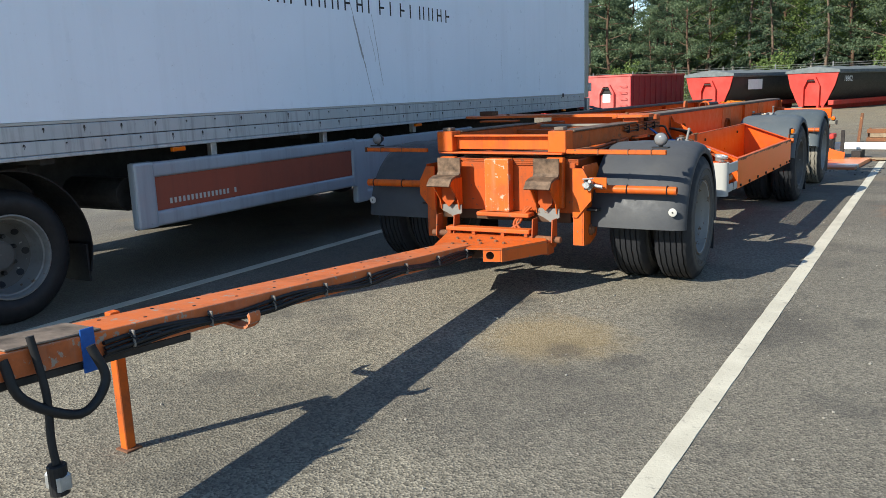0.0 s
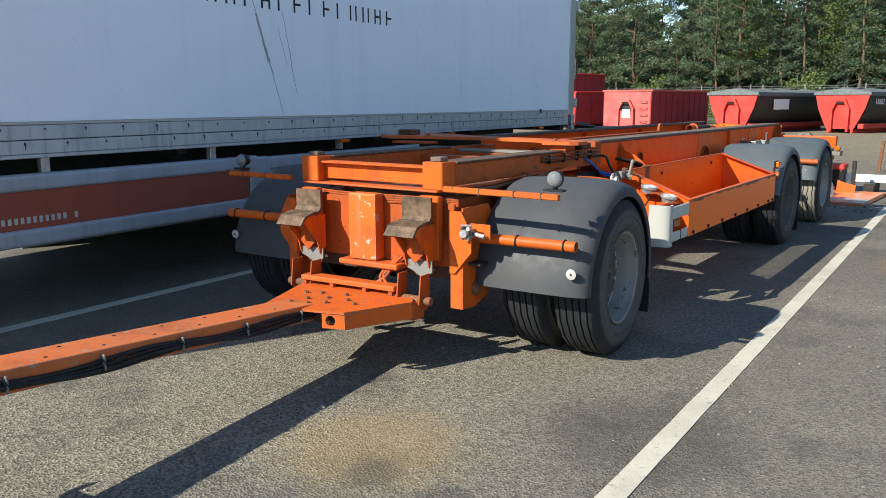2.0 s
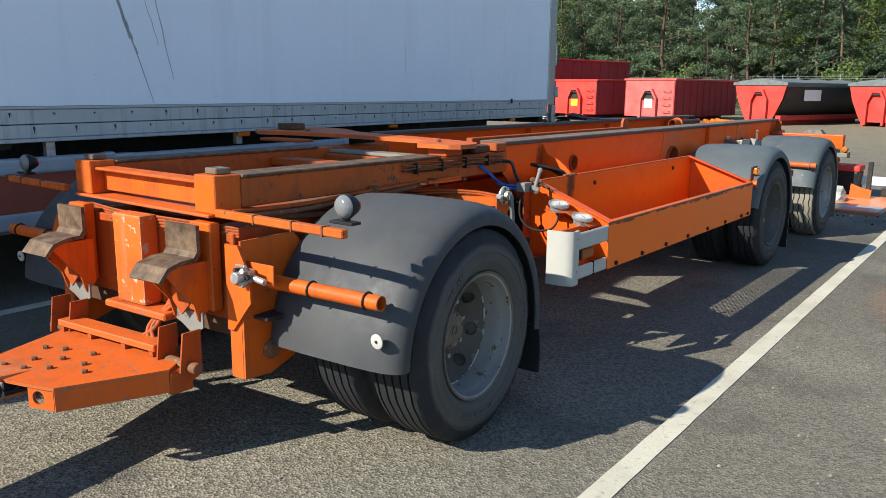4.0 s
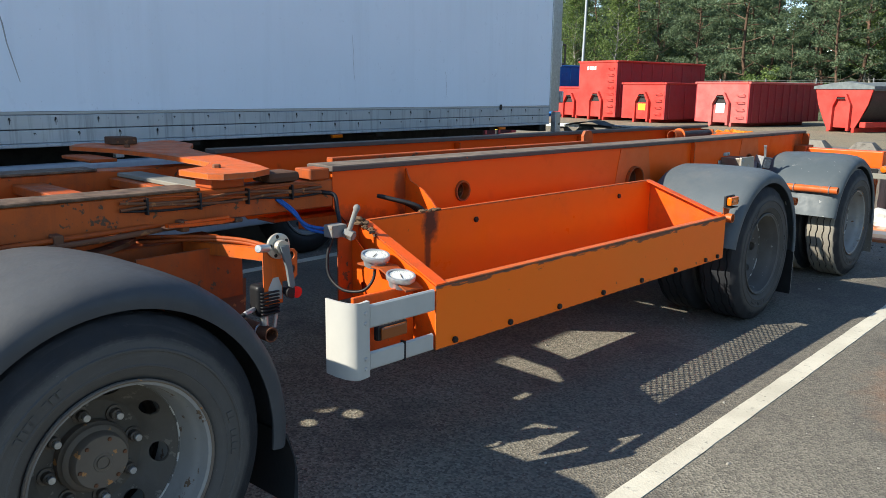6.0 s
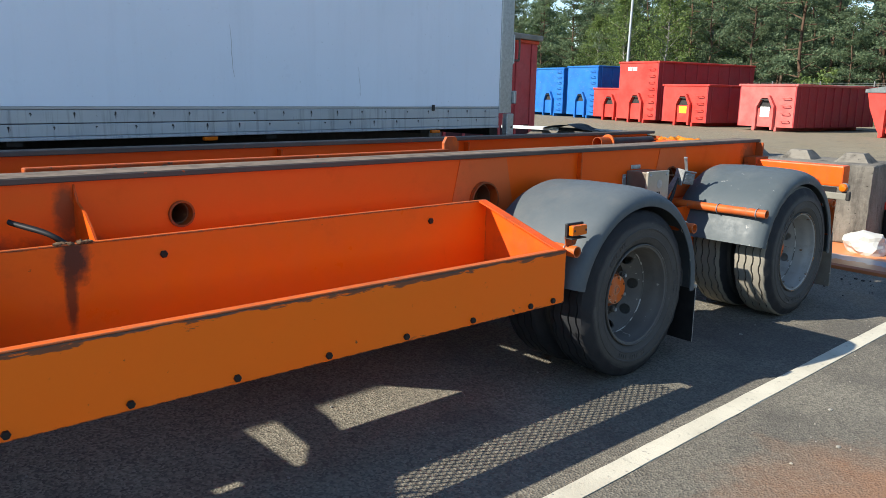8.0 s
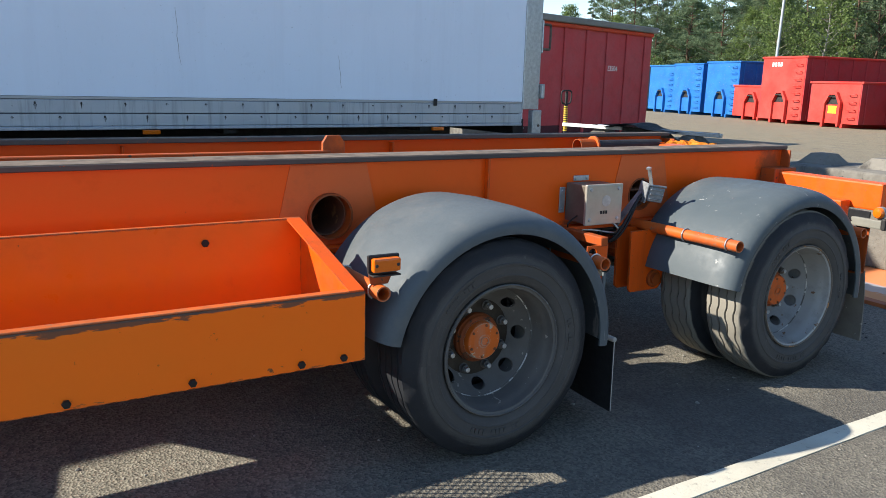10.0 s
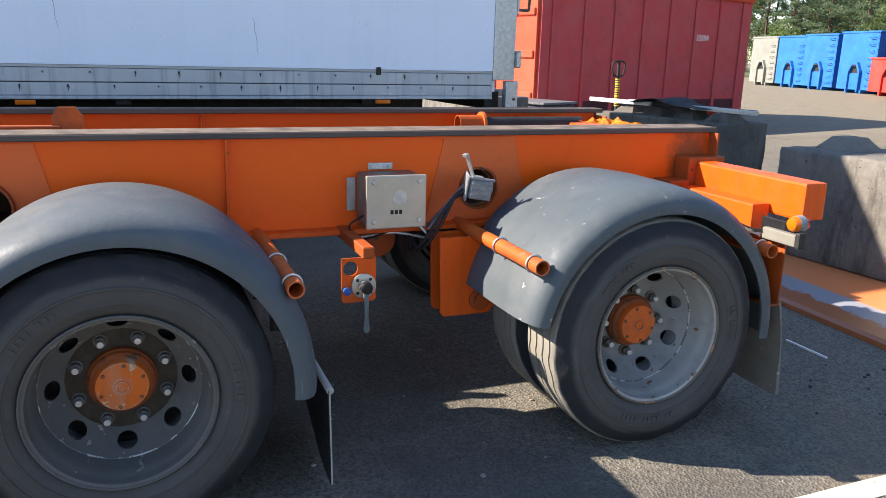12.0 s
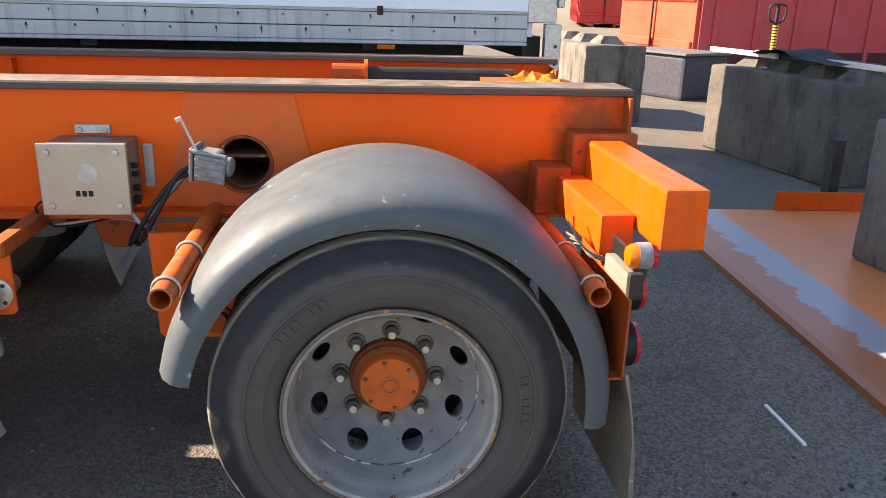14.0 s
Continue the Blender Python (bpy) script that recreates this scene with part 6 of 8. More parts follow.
# lamp arms and front lamps on the upper frame
for s in (1, -1):
    w = 1.17 if s > 0 else 1.065
    part("lamp_arm", a_box(*sorted((s * 0.56, s * (w + 0.055))), 4.885, 4.915, 0.925, 0.955, 0.004), ORANGE_FRONT, trailer)
    for u in (0.78, 0.98, 1.13):
        part("arm_strap", a_box(*sorted((s * u, s * (u + 0.006))), 4.882, 4.918, 0.922, 0.958), RUST, trailer)
    part("lamp_foot", a_box(*sorted((s * (w - 0.05), s * (w + 0.055))), 4.93, 4.975, 0.962, 0.972, 0.002), CABLE, trailer)
    lamp = part("front_lamp", lathe(bmesh.new(), [(-0.03, 0), (-0.03, 0.030), (0.0, 0.042), (0.014, 0.042), (0.014, 0)], (s * w, 4.965, 1.018), (s * w, 4.0, 1.018), 24), CABLE, trailer, smooth=35)
    part("lens", lathe(bmesh.new(), [(0.014, 0.040), (0.026, 0.034), (0.034, 0.018), (0.036, 0)], (s * w, 4.965, 1.018), (s * w, 4.0, 1.018), 24), CLEAR_LENS, lamp, "clear front lens", smooth=40)
    part("lens", lathe(bmesh.new(), [(0.03, 0.028), (0.042, 0.024), (0.05, 0)], (s * w, 4.965, 1.018), (s * w, 6.0, 1.018), 24), RED_LENS, lamp, "red rear lens", smooth=40)
    part("stem", rod(bmesh.new(), (s * w, 4.965, 0.972), (s * w, 4.965, 0.985), 0.012), CABLE, lamp)

# air controls between bogie and tray
panel = part("control_panel", a_plate([(6.312, 0.675), (6.390, 0.675), (6.390, 0.752), (6.440, 0.752), (6.455, 0.767), (6.457, 0.850), (6.444, 0.866), (6.390, 0.868), (6.390, 0.895), (6.312, 0.895)], "x", 0.85, 0.006, [(6.430, 0.842, 0.015), (6.428, 0.792, 0.017)]), ORANGE_FRONT, trailer, "small orange control panel")
part("valve_head", lathe(bmesh.new(), [(0, 0), (0, 0.046), (0.010, 0.046), (0.012, 0.043), (0.012, 0.026), (0.035, 0.024), (0.035, 0)], (0.8565, 6.372, 0.885), (2, 6.372, 0.885), 24), STAINLESS, panel, smooth=35)
part("lever", a_plate([(6.356, 0.890), (6.390, 0.890), (6.404, 0.80), (6.412, 0.742), (6.402, 0.735), (6.390, 0.742), (6.380, 0.81)], "x", 0.890, 0.012), TARP, panel, "dark cast lever")
for k in range(5):
    a = 2 * math.pi * k / 5 + 0.5
    part("flange_hole", lathe(bmesh.new(), [(0, 0), (0, 0.007), (0.001, 0.007), (0.001, 0)], (0.8682, 6.372 + 0.035 * math.cos(a), 0.885 + 0.035 * math.sin(a)), (2, 6.372 + 0.035 * math.cos(a), 0.885 + 0.035 * math.sin(a)), 10), BLACK, panel)
part("side_cock", rod(bmesh.new(), (0.87, 6.325, 0.885), (0.90, 6.265, 0.895), 0.014), GALVANISED, panel)
part("valve_label", a_plate([(6.330, 0.690), (6.386, 0.690), (6.386, 0.735), (6.372, 0.772), (6.350, 0.772), (6.330, 0.735)], "x", 0.8565, 0.001), WHITE_PLASTIC, panel)
part("push_knob", lathe(bmesh.new(), [(0, 0), (0, 0.014), (0.03, 0.016), (0.03, 0.021), (0.045, 0.021), (0.047, 0)], (0.85, 6.425, 0.714), (2, 6.425, 0.714), 18), RED_KNOB, panel, "red push knob", smooth=35)
part("push_knob", lathe(bmesh.new(), [(0, 0), (0, 0.014), (0.03, 0.016), (0.03, 0.021), (0.045, 0.021), (0.047, 0)], (0.85, 6.402, 0.716), (2, 6.402, 0.716), 18), CABLE, panel, "black push knob", smooth=35)
part("panel_arm", a_plate([(0.50, 6.20), (0.50, 6.245), (0.83, 6.37), (0.85, 6.37), (0.85, 6.32)], "z", 0.835, 0.045), ORANGE_FRONT, trailer)
for k in range(2):
    bm = bmesh.new()
    hose(bm, [(0.45, 6.05, 0.90 - 0.02 * k), (0.60, 6.20, 0.905 - 0.012 * k), (0.74, 6.30, 0.90 - 0.01 * k), (0.85, 6.345, 0.885 - 0.01 * k)], 0.007, 7)
    part("brake_pipe", bm, ORANGE_OLD, trailer, smooth=60)
silencer = part("relay_valve", a_box(0.79, 0.855, 6.288, 6.378, 0.635, 0.750, 0.018, 3), BLACK, trailer, "black ribbed relay valve", smooth=40)
for k in range(7):
    part("fin", a_box(0.7985, 0.868, 6.296, 6.370, 0.645 + 0.0125 * k, 0.651 + 0.0125 * k, 0.002), BLACK, silencer)
part("air_fitting", rod(bmesh.new(), (0.83, 6.325, 0.598), (0.83, 6.325, 0.635), 0.016), GALVANISED, trailer)
part("air_fitting", rod(bmesh.new(), (0.83, 6.285, 0.665), (0.85, 6.235, 0.660), 0.009), GALVANISED, trailer)
part("air_fitting", rod(bmesh.new(), (0.84, 6.36, 0.585), (0.84, 6.37, 0.635), 0.007), GALVANISED, trailer)
guard_tube(0.50, 0.86, 6.335, 0.565, 1, RUST)
bm = bmesh.new()
hose(bm, [(0.85, 6.235, 0.66), (0.84, 6.21, 0.645), (0.80, 6.20, 0.60), (0.70, 6.22, 0.58)], 0.008, 7)
part("hose", bm, CABLE, trailer, smooth=60)
for k in range(2):
    bm = bmesh.new()
    hose(bm, [(0.55, 6.58 + 0.012 * k, 1.0), (0.60, 6.615 + 0.012 * k, 0.955), (0.665, 6.64, 0.905 - 0.012 * k), (0.745, 6.68, 0.893 - 0.016 * k)], 0.007)
    part("hose", bm, BLUE_HOSE, trailer, "blue air hose", smooth=60)
bm = bmesh.new()
hose(bm, [(0.55, 6.80, 1.01), (0.60, 6.83, 1.0), (0.63, 6.82, 0.95), (0.67, 6.80, 0.90), (0.72, 6.76, 0.87)], 0.009)
part("hose", bm, CABLE, trailer, smooth=60)
valve = part("hand_valve", a_box(0.745, 0.80, 6.66, 6.735, 0.865, 0.915, 0.006, 2), PRIMER, trailer, "pale cast hand valve")
part("valve_nut", rod(bmesh.new(), (0.80, 6.72, 0.885), (0.84, 6.735, 0.870), 0.020, 6), PRIMER, valve)
part("hand_lever", rod(bmesh.new(), (0.82, 6.725, 0.885), (0.83, 6.755, 0.975), 0.010), PRIMER, valve)
part("lever_knob", lathe(bmesh.new(), [(-0.016, 0), (-0.014, 0.009), (0, 0.015), (0.012, 0.010), (0.016, 0)], (0.831, 6.757, 0.978), (0.835, 6.775, 1.05), 14), PRIMER, valve, smooth=50)
part("tray_bracket", a_plate([(6.72, 0.60), (6.828, 0.60), (6.828, 0.905), (6.72, 0.905)], "x", 0.752, 0.006), ORANGE_OLD, trailer)

# tongue and drawbar
shape = [(-0.09, 4.235), (0.13, 4.262), (0.247, 4.295), (0.365, 4.335), (0.51, 4.69), (0.44, 4.79), (-0.27, 4.79), (-0.275, 4.69)]
part("tongue_plate", a_plate(shape, "z", 0.362, 0.012), ORANGE_WORN, trailer, "scuffed orange tongue plate")
part("tongue_side", a_plate([(0.352, 4.340), (0.365, 4.336), (0.509, 4.69), (0.496, 4.692)], "z", 0.285, 0.0765), ORANGE_WORN, trailer)
part("tongue_side", a_plate([(-0.085, 4.245), (-0.071, 4.25), (-0.255, 4.69), (-0.27, 4.69)], "z", 0.285, 0.0765), ORANGE_WORN, trailer)
front = Matrix.Translation((0.247, 4.30, 0)) @ Matrix.Rotation(math.atan2(0.04, 0.112), 4, "Z")
bm = a_plate([(0.0, 0.285), (0.112, 0.285), (0.112, 0.3615), (0.0, 0.3615)], "y", 0.0, 0.012, [(0.045, 0.325, 0.026)])
bm.transform(front)
part("tongue_front", bm, ORANGE_WORN, trailer, "front of the tongue with a round hole")
part("tongue_core", a_plate([(-0.03, 4.36), (0.24, 4.36), (0.46, 4.70), (0.40, 4.77), (-0.24, 4.77), (-0.235, 4.70)], "z", 0.29, 0.07), DARK_RUST, trailer)
part("tongue_end", a_box(0.40, 0.515, 4.692, 4.79, 0.272, 0.3615, 0.006), ORANGE_OLD, trailer)
ridge = Matrix.Translation((-0.268, 4.665, 0.375)) @ Matrix.Rotation(radians(5.5), 4, "Z")
part("tongue_ridge", a_box(0, 0.63, 0, 0.085, 0.022, 0.050, 0.004, m=ridge), ORANGE_WORN, trailer, "orange bar across the tongue")
for x in (0.01, 0.20, 0.42, 0.59):
    part("ridge_foot", a_box(x, x + 0.025, 0.005, 0.08, 0.0, 0.0215, m=ridge), ORANGE_OLD, trailer)
for u, y in ((0.0, 4.33), (0.09, 4.36), (0.02, 4.43), (0.16, 4.42), (0.10, 4.50), (0.22, 4.52), (0.0, 4.56), (0.30, 4.48), (-0.08, 4.52), (0.14, 4.60)):
    part("bolt", bolt(bmesh.new(), (u, y, 0.374), (0, 0, 1), 0.013, 0.012), RUST, trailer)
slope = math.atan(0.081)
HALF, DEEP = 0.0975, 0.088
bar = Matrix.Translation((0.027, 4.40, 0.285)) @ Matrix.Rotation(math.pi + 0.084, 4, "Z") @ Matrix.Rotation(slope, 4, "X")
part("drawbar", a_box(-HALF, HALF, 0.0, 3.95, 0.0, DEEP, 0.007, 2, m=bar), DRAWBAR_PAINT, trailer, "long orange drawbar with drilled holes")
for k in range(26):
    p = bar @ Vector((0.052 if k % 2 else -0.048, 0.28 + 0.118 * k, DEEP))
    part("drawbar_hole", lathe(bmesh.new(), [(0, 0), (0, 0.007), (0.0015, 0.007), (0.0015, 0)], p, p + Vector((0, 0, 1)), 10), BLACK, trailer)
for k in range(4):
    bm = bmesh.new()
    pts = [bar @ Vector((-HALF - 0.008 - 0.004 * (k % 3), 0.06 + 0.165 * i, 0.048 - 0.012 * k + 0.011 * math.sin(i * 1.3 + 0.5 * k))) for i in range(18)]
    hose(bm, pts, (0.008, 0.0065, 0.0085, 0.006)[k], 8, 3)
    part("drawbar_hose", bm, CABLE, trailer, smooth=60)
for k in range(8):
    p = bar @ Vector((-HALF - 0.012, 0.16 + 0.37 * k, 0.045))
    part("hose_clip", a_box(-0.012, 0.014, -0.004, 0.004, -0.035, 0.026, 0.002, m=Matrix.Translation(p)), PRIMER, trailer)
    bm = bmesh.new()
    hose(bm, [p + Vector((0.010, -0.02, 0.02)), p + Vector((0.020, 0.01, -0.01)), p + Vector((0.022, 0.06, 0.0)), p + Vector((0.012, 0.11, -0.012))], 0.0028, 6, 4)
    part("cable_tail", bm, CABLE, trailer)
for sgn in (-1, 1):
    p = bar @ Vector((sgn * HALF, 2.24 if sgn < 0 else 2.08, 0.0))
    bm = bmesh.new()
    rows = []
    for out, up in ((-0.03, 0.0), (0.05, -0.010), (0.09, -0.008), (0.118, 0.008), (0.124, 0.035), (0.116, 0.052)):
        rows.append([bm.verts.new(p + Vector((-sgn * out - dz * sgn * (0.006 if up > 0 else 0), w, up + dz * 0.006))) for w in (-0.028, 0.028) for dz in (-1, 1)])
    for a, b in zip(rows, rows[1:]):
        for q in ((0, 1), (1, 3), (3, 2), (2, 0)):
            bm.faces.new((a[q[0]], a[q[1]], b[q[1]], b[q[0]]))
    bm.faces.new([rows[0][q] for q in (0, 1, 3, 2)]), bm.faces.new([rows[-1][q] for q in (0, 1, 3, 2)])
    part("hose_hook", bm, DRAWBAR_PAINT, trailer, "bent flat hook", smooth=50)
foot = bar @ Vector((HALF + 0.10, 2.58, 0.0))
part("support_leg", a_box(foot.x - 0.021, foot.x + 0.021, foot.y - 0.021, foot.y + 0.021, 0.0, foot.z + 0.075, 0.003), ORANGE_FRONT, trailer, "orange square support leg")
part("leg_foot", a_box(foot.x - 0.035, foot.x + 0.04, foot.y - 0.035, foot.y + 0.035, 0.0, 0.008, 0.002), RUST, trailer)
part("leg_bracket", a_box(HALF - 0.05, HALF + 0.078, 2.52, 2.64, -0.012, 0.030, 0.004, m=bar), RUST, trailer)
part("bar_plate", a_box(-HALF + 0.01, HALF + 0.01, 2.46, 3.7, -0.030, -0.001, 0.004, m=bar), DARK_STEEL, trailer)
part("bar_plate", a_box(-HALF + 0.004, HALF - 0.004, 2.86, 3.2, DEEP + 0.001, DEEP + 0.008, 0.003, m=bar), WORN_STEEL, trailer, "bare steel plate bolted on the drawbar")
p = bar @ Vector((-0.10, 2.92, 0.05))
part("blue_strap", a_box(-0.004, 0.004, -0.025, 0.025, -0.09, 0.06, 0.002, m=Matrix.Translation(p)), BLUE_HOSE, trailer)
p = bar @ Vector((-0.11, 3.06, 0.05))
bm = bmesh.new()
hose(bm, [p + Vector((0, -0.15, 0.03)), p + Vector((0.03, -0.12, -0.10)), p + Vector((0.05, 0.04, -0.20)), p + Vector((0.05, 0.14, -0.12)), p + Vector((0.02, 0.12, 0.0))], 0.016)
part("coupling_hose", bm, CABLE, trailer, smooth=60)
bm = bmesh.new()
hose(bm, [p + Vector((0.0, -0.06, 0.08)), p + Vector((0.03, -0.05, -0.1)), p + Vector((0.04, -0.06, -0.25)), p + Vector((0.05, -0.06, -0.33))], 0.013)
part("coupling_hose", bm, CABLE, trailer, smooth=60)
q = p + Vector((0.05, -0.06, -0.33))
head = part("coupling_head", rod(bmesh.new(), q, q - Vector((0, 0, 0.10)), 0.030), CABLE, trailer)
part("coupling_flap", a_box(-0.05, 0.03, -0.02, 0.03, -0.05, 0.01, 0.008, m=Matrix.Translation(q - Vector((0, 0, 0.04)))), GALVANISED, head)

# ---- box truck ----
truck_m = Matrix.Translation((-5.346, 12.82, 0)) @ Matrix.Rotation(radians(3.9), 4, "Z")
truck = thing("box_truck", "white box-bodied truck with grey lower rail, parked in shade", "truck", truck_m)
part("side_panel", a_box(-0.03, -0.006, -11.3, -0.12, 1.268, 4.06), PANEL_WHITE, truck, "large flat white side panel with faint grey streaks")
part("far_panel", a_box(-2.60, -2.57, -11.3, -0.12, 1.1, 4.06), PANEL_WHITE, truck)
part("front_panel", a_box(-2.57, -0.03, -11.3, -11.27, 1.1, 4.06), PANEL_WHITE, truck)
part("box_roof", a_box(-2.60, -0.006, -11.3, 0.085, 4.061, 4.10), PANEL_WHITE, truck)
part("box_floor", a_box(-2.57, -0.035, -11.27, -0.13, 1.08, 1.2), DARK_STEEL, truck)
part("rear_door", a_box(-2.50, -0.05, -0.11, -0.07, 1.1, 4.06), PANEL_WHITE, truck)
part("rear_post", a_box(-0.13, 0.006, -0.118, 0.085, 1.195, 4.06, 0.006), GALVANISED, truck, "grey steel rear corner post")
part("rear_post", a_box(-2.60, -2.42, -0.118, 0.085, 1.03, 4.06, 0.006), GALVANISED, truck)
part("corner_bracket", a_box(-0.06, 0.012, 0.01, 0.125, 0.72, 1.19, 0.006), GALVANISED, truck, "bolted grey steel corner bracket")
for z in (0.80, 0.92, 1.04):
    part("bolt", bolt(bmesh.new(), (0.012, 0.085, z), (1, 0, 0), 0.014, 0.008), WORN_STEEL, truck)
bm = bmesh.new()
hose(bm, [(-0.01, 0.09, 2.0), (-0.01, 0.185, 2.0), (-0.01, 0.205, 1.98), (-0.01, 0.205, 1.79), (-0.01, 0.185, 1.77), (-0.01, 0.09, 1.77)], 0.012, 8, 3)
part("grab_handle", bm, WORN_STEEL, truck, "bare steel grab handle", smooth=50)
part("handle_plate", a_box(-0.04, 0.014, 0.0865, 0.105, 1.73, 2.04, 0.008), GALVANISED, truck)
part("rear_sill", a_box(-2.42, -0.13, -0.118, 0.02, 0.95, 1.1, 0.006), DARK_STEEL, truck)
for z in (1.30, 2.75):
    part("door_hinge", a_box(-0.03, 0.045, 0.086, 0.125, z, z + 0.14, 0.008), GALVANISED, truck)
# rail in two bands with a groove between them and a lip below
part("rail_band", a_box(-0.03, 0.0, -11.3, -0.12, 1.155, 1.245, 0.004), RAIL, truck)
part("rail_band", a_box(-0.03, 0.002, -11.3, -0.12, 1.066, 1.150, 0.004), RAIL, truck)
part("rail_strip", a_box(-0.03, -0.003, -11.3, -0.12, 1.248, 1.266, 0.002), WHITE_PLASTIC, truck)
part("rail_lip", a_box(-0.04, 0.008, -11.3, -0.12, 1.040, 1.064, 0.004), RAIL, truck)
mesh = None
for row, z in enumerate((1.222, 1.130)):
    for k in range(37):
        y = -0.35 - 0.285 * k - 0.14 * row
        if mesh is None:
            bm = lathe(bmesh.new(), [(0, 0.0), (0, 0.007), (0.004, 0.006), (0.005, 0)], (0, 0, 0), (1, 0, 0), 8)
            for dy, w, drop in ((0.0, 0.0035, 0.026), (0.009, 0.002, 0.016), (-0.008, 0.0015, 0.012)):
                bm.faces.new([bm.verts.new(p) for p in ((0.0012, dy - w, -0.004), (0.0012, dy + w, -0.004), (0.0012, dy + w * 0.4, -drop), (0.0012, dy - w * 0.4, -drop))])
            ob = part("rivet", bm, DARK_STEEL, truck, "dark rivet with a run of dirt")
            mesh = ob.data
        else:
            ob = new("rivet", mesh)
            ob.parent = truck
        ob.location = (0.0005 + 0.0018 * row, y, z)
        ob.scale.z = 0.5 + 1.1 * (0.5 + 0.5 * math.sin(7.3 * k + 3 * row))
part("roof_hook", a_box(0.001, 0.012, -1.16, -1.12, 1.225, 1.285, 0.004), DARK_STEEL, truck)
for y in (-1.1, -3.6, -5.6, -9.0):
    part("marker_lamp", a_box(-0.02, 0.012, y - 0.06, y + 0.06, 1.005, 1.035, 0.004), AMBER, truck, "amber side marker")
part("chassis_rail", a_box(-0.95, -0.80, -11.2, -0.4, 0.75, 1.02), DARK_STEEL, truck)
part("chassis_rail", a_box(-1.75, -1.60, -11.2, -0.4, 0.75, 1.02), DARK_STEEL, truck)
for y in (-1.2, -3.0, -5.0, -7.5, -10.0):
    part("cross_bearer", a_box(-2.5, -0.06, y - 0.05, y + 0.05, 1.0, 1.078), DARK_STEEL, truck)
# front bogie frame, and far-side skirts extended down to block light under the truck
part("bogie_frame", a_box(-1.95, -0.62, -12.3, -9.75, 0.52, 0.985, 0.03), DARK_STEEL, truck, "dark steel front bogie frame")
part("bogie_axle", rod(bmesh.new(), (-2.0, -10.19, 0.43), (-0.46, -10.19, 0.43), 0.07), DARK_STEEL, truck)
part("far_skirt", a_box(-2.585, -2.56, -9.55, -7.39, 0.42, 1.079, 0.01), DARK_STEEL, truck)
part("far_skirt", a_box(-2.585, -2.56, -7.38, -4.3, 0.001, 1.079), SKIRT, truck)
part("far_skirt", a_box(-2.585, -2.56, -4.25, -0.3, 0.12, 1.079, 0.01), SKIRT, truck)
for y in (-8.6, -7.2, -5.6):
    part("skirt_bracket", a_box(-0.10, -0.05, y - 0.03, y + 0.03, 0.94, 1.04, 0.004), GALVANISED, truck)
# lettering along the top, as bars of its size
rng = random.Random(5)
for count, start in ((9, -9.35), (15, -7.62)):
    for k in range(count):
        y = start + k * 0.195
        if rng.random() < 0.35:
            part("lettering_bar", a_box(-0.0058, -0.0045, y, y + 0.09, 2.205, 2.225), BLACK, truck)
        part("lettering_bar", a_box(-0.0058, -0.0045, y, y + 0.022, 2.145, 2.285), BLACK, truck)
        if rng.random() < 0.6:
            part("lettering_bar", a_box(-0.0058, -0.0045, y + 0.085, y + 0.105, 2.145, 2.285), BLACK, truck)
bm = lathe(bmesh.new(), [(0, 0), (0, 0.28), (0.002, 0.28), (0.002, 0)], (-0.0058, -6.2, 2.72), (5, -6.2, 2.72), 40)
part("round_logo", bm, RED_PAINT, truck, "plain red round mark")
# grey scratches and drips down the panel
rng = random.Random(17)
for y, lean, z0, z1, w in ((-6.76, 0.33, 1.28, 2.25, 0.010), (-6.71, 0.12, 1.72, 2.10, 0.020), (-6.62, 0.08, 1.62, 1.85, 0.014), (-6.40, 0.15, 1.45, 2.15, 0.009), (-6.46, 0.10, 1.68, 2.02, 0.006), (-3.4, 0.03, 1.5, 1.9, 0.004), (-2.1, 0.03, 1.36, 1.62, 0.004)):
    bm = bmesh.new()
    rows = []
    for i in range(7):
        f = i / 6
        yy = y + lean * f + rng.uniform(-0.006, 0.006)
        half = w * (0.3 + 0.7 * math.sin(math.pi * (0.1 + 0.8 * f))) / 2
        rows.append([bm.verts.new((-0.005, yy - half, z1 + (z0 - z1) * f)), bm.verts.new((-0.005, yy + half, z1 + (z0 - z1) * f))])
    for a, b in zip(rows, rows[1:]):
        bm.faces.new((a[0], a[1], b[1], b[0]))
    part("scratch", bm, SCRATCH, truck, "grey scratch")
# side skirts
def skirt(y0, y1, z0, z1, inset):
    part("skirt_rail", a_box(-0.07, -0.01, y0, y1, z1 - 0.11, z1, 0.025, 3), SKIRT, truck)
    part("skirt_rail", a_box(-0.07, -0.01, y0, y1, z0, z0 + 0.11, 0.025, 3), SKIRT, truck)
    part("skirt_end", a_box(-0.075, -0.005, y0 - 0.09, y0 + 0.09, z0 - 0.005, z1 + 0.005, 0.02, 2), SKIRT, truck)
    part("skirt_end", a_box(-0.075, -0.005, y1 - 0.06, y1 + 0.02, z0 - 0.005, z1 + 0.005, 0.02, 2), SKIRT, truck)
    part("skirt_panel", a_box(-0.05, -0.03, y0 + 0.09, y1 - 0.06, z0 + 0.11, z1 - 0.11), SKIRT_ORANGE if inset else SKIRT, truck, "dull orange infill panel" if inset else "")


skirt(-9.32, -6.78, 0.485, 0.945, True)
skirt(-6.70, -4.3, 0.32, 0.93, False)
for k in range(17):
    if k == 15:
        continue
    y = -9.10 + k * 0.041
    part("lettering_bar", a_box(-0.0299, -0.0285, y, y + 0.022, 0.632, 0.672), WHITE_PLASTIC, truck)


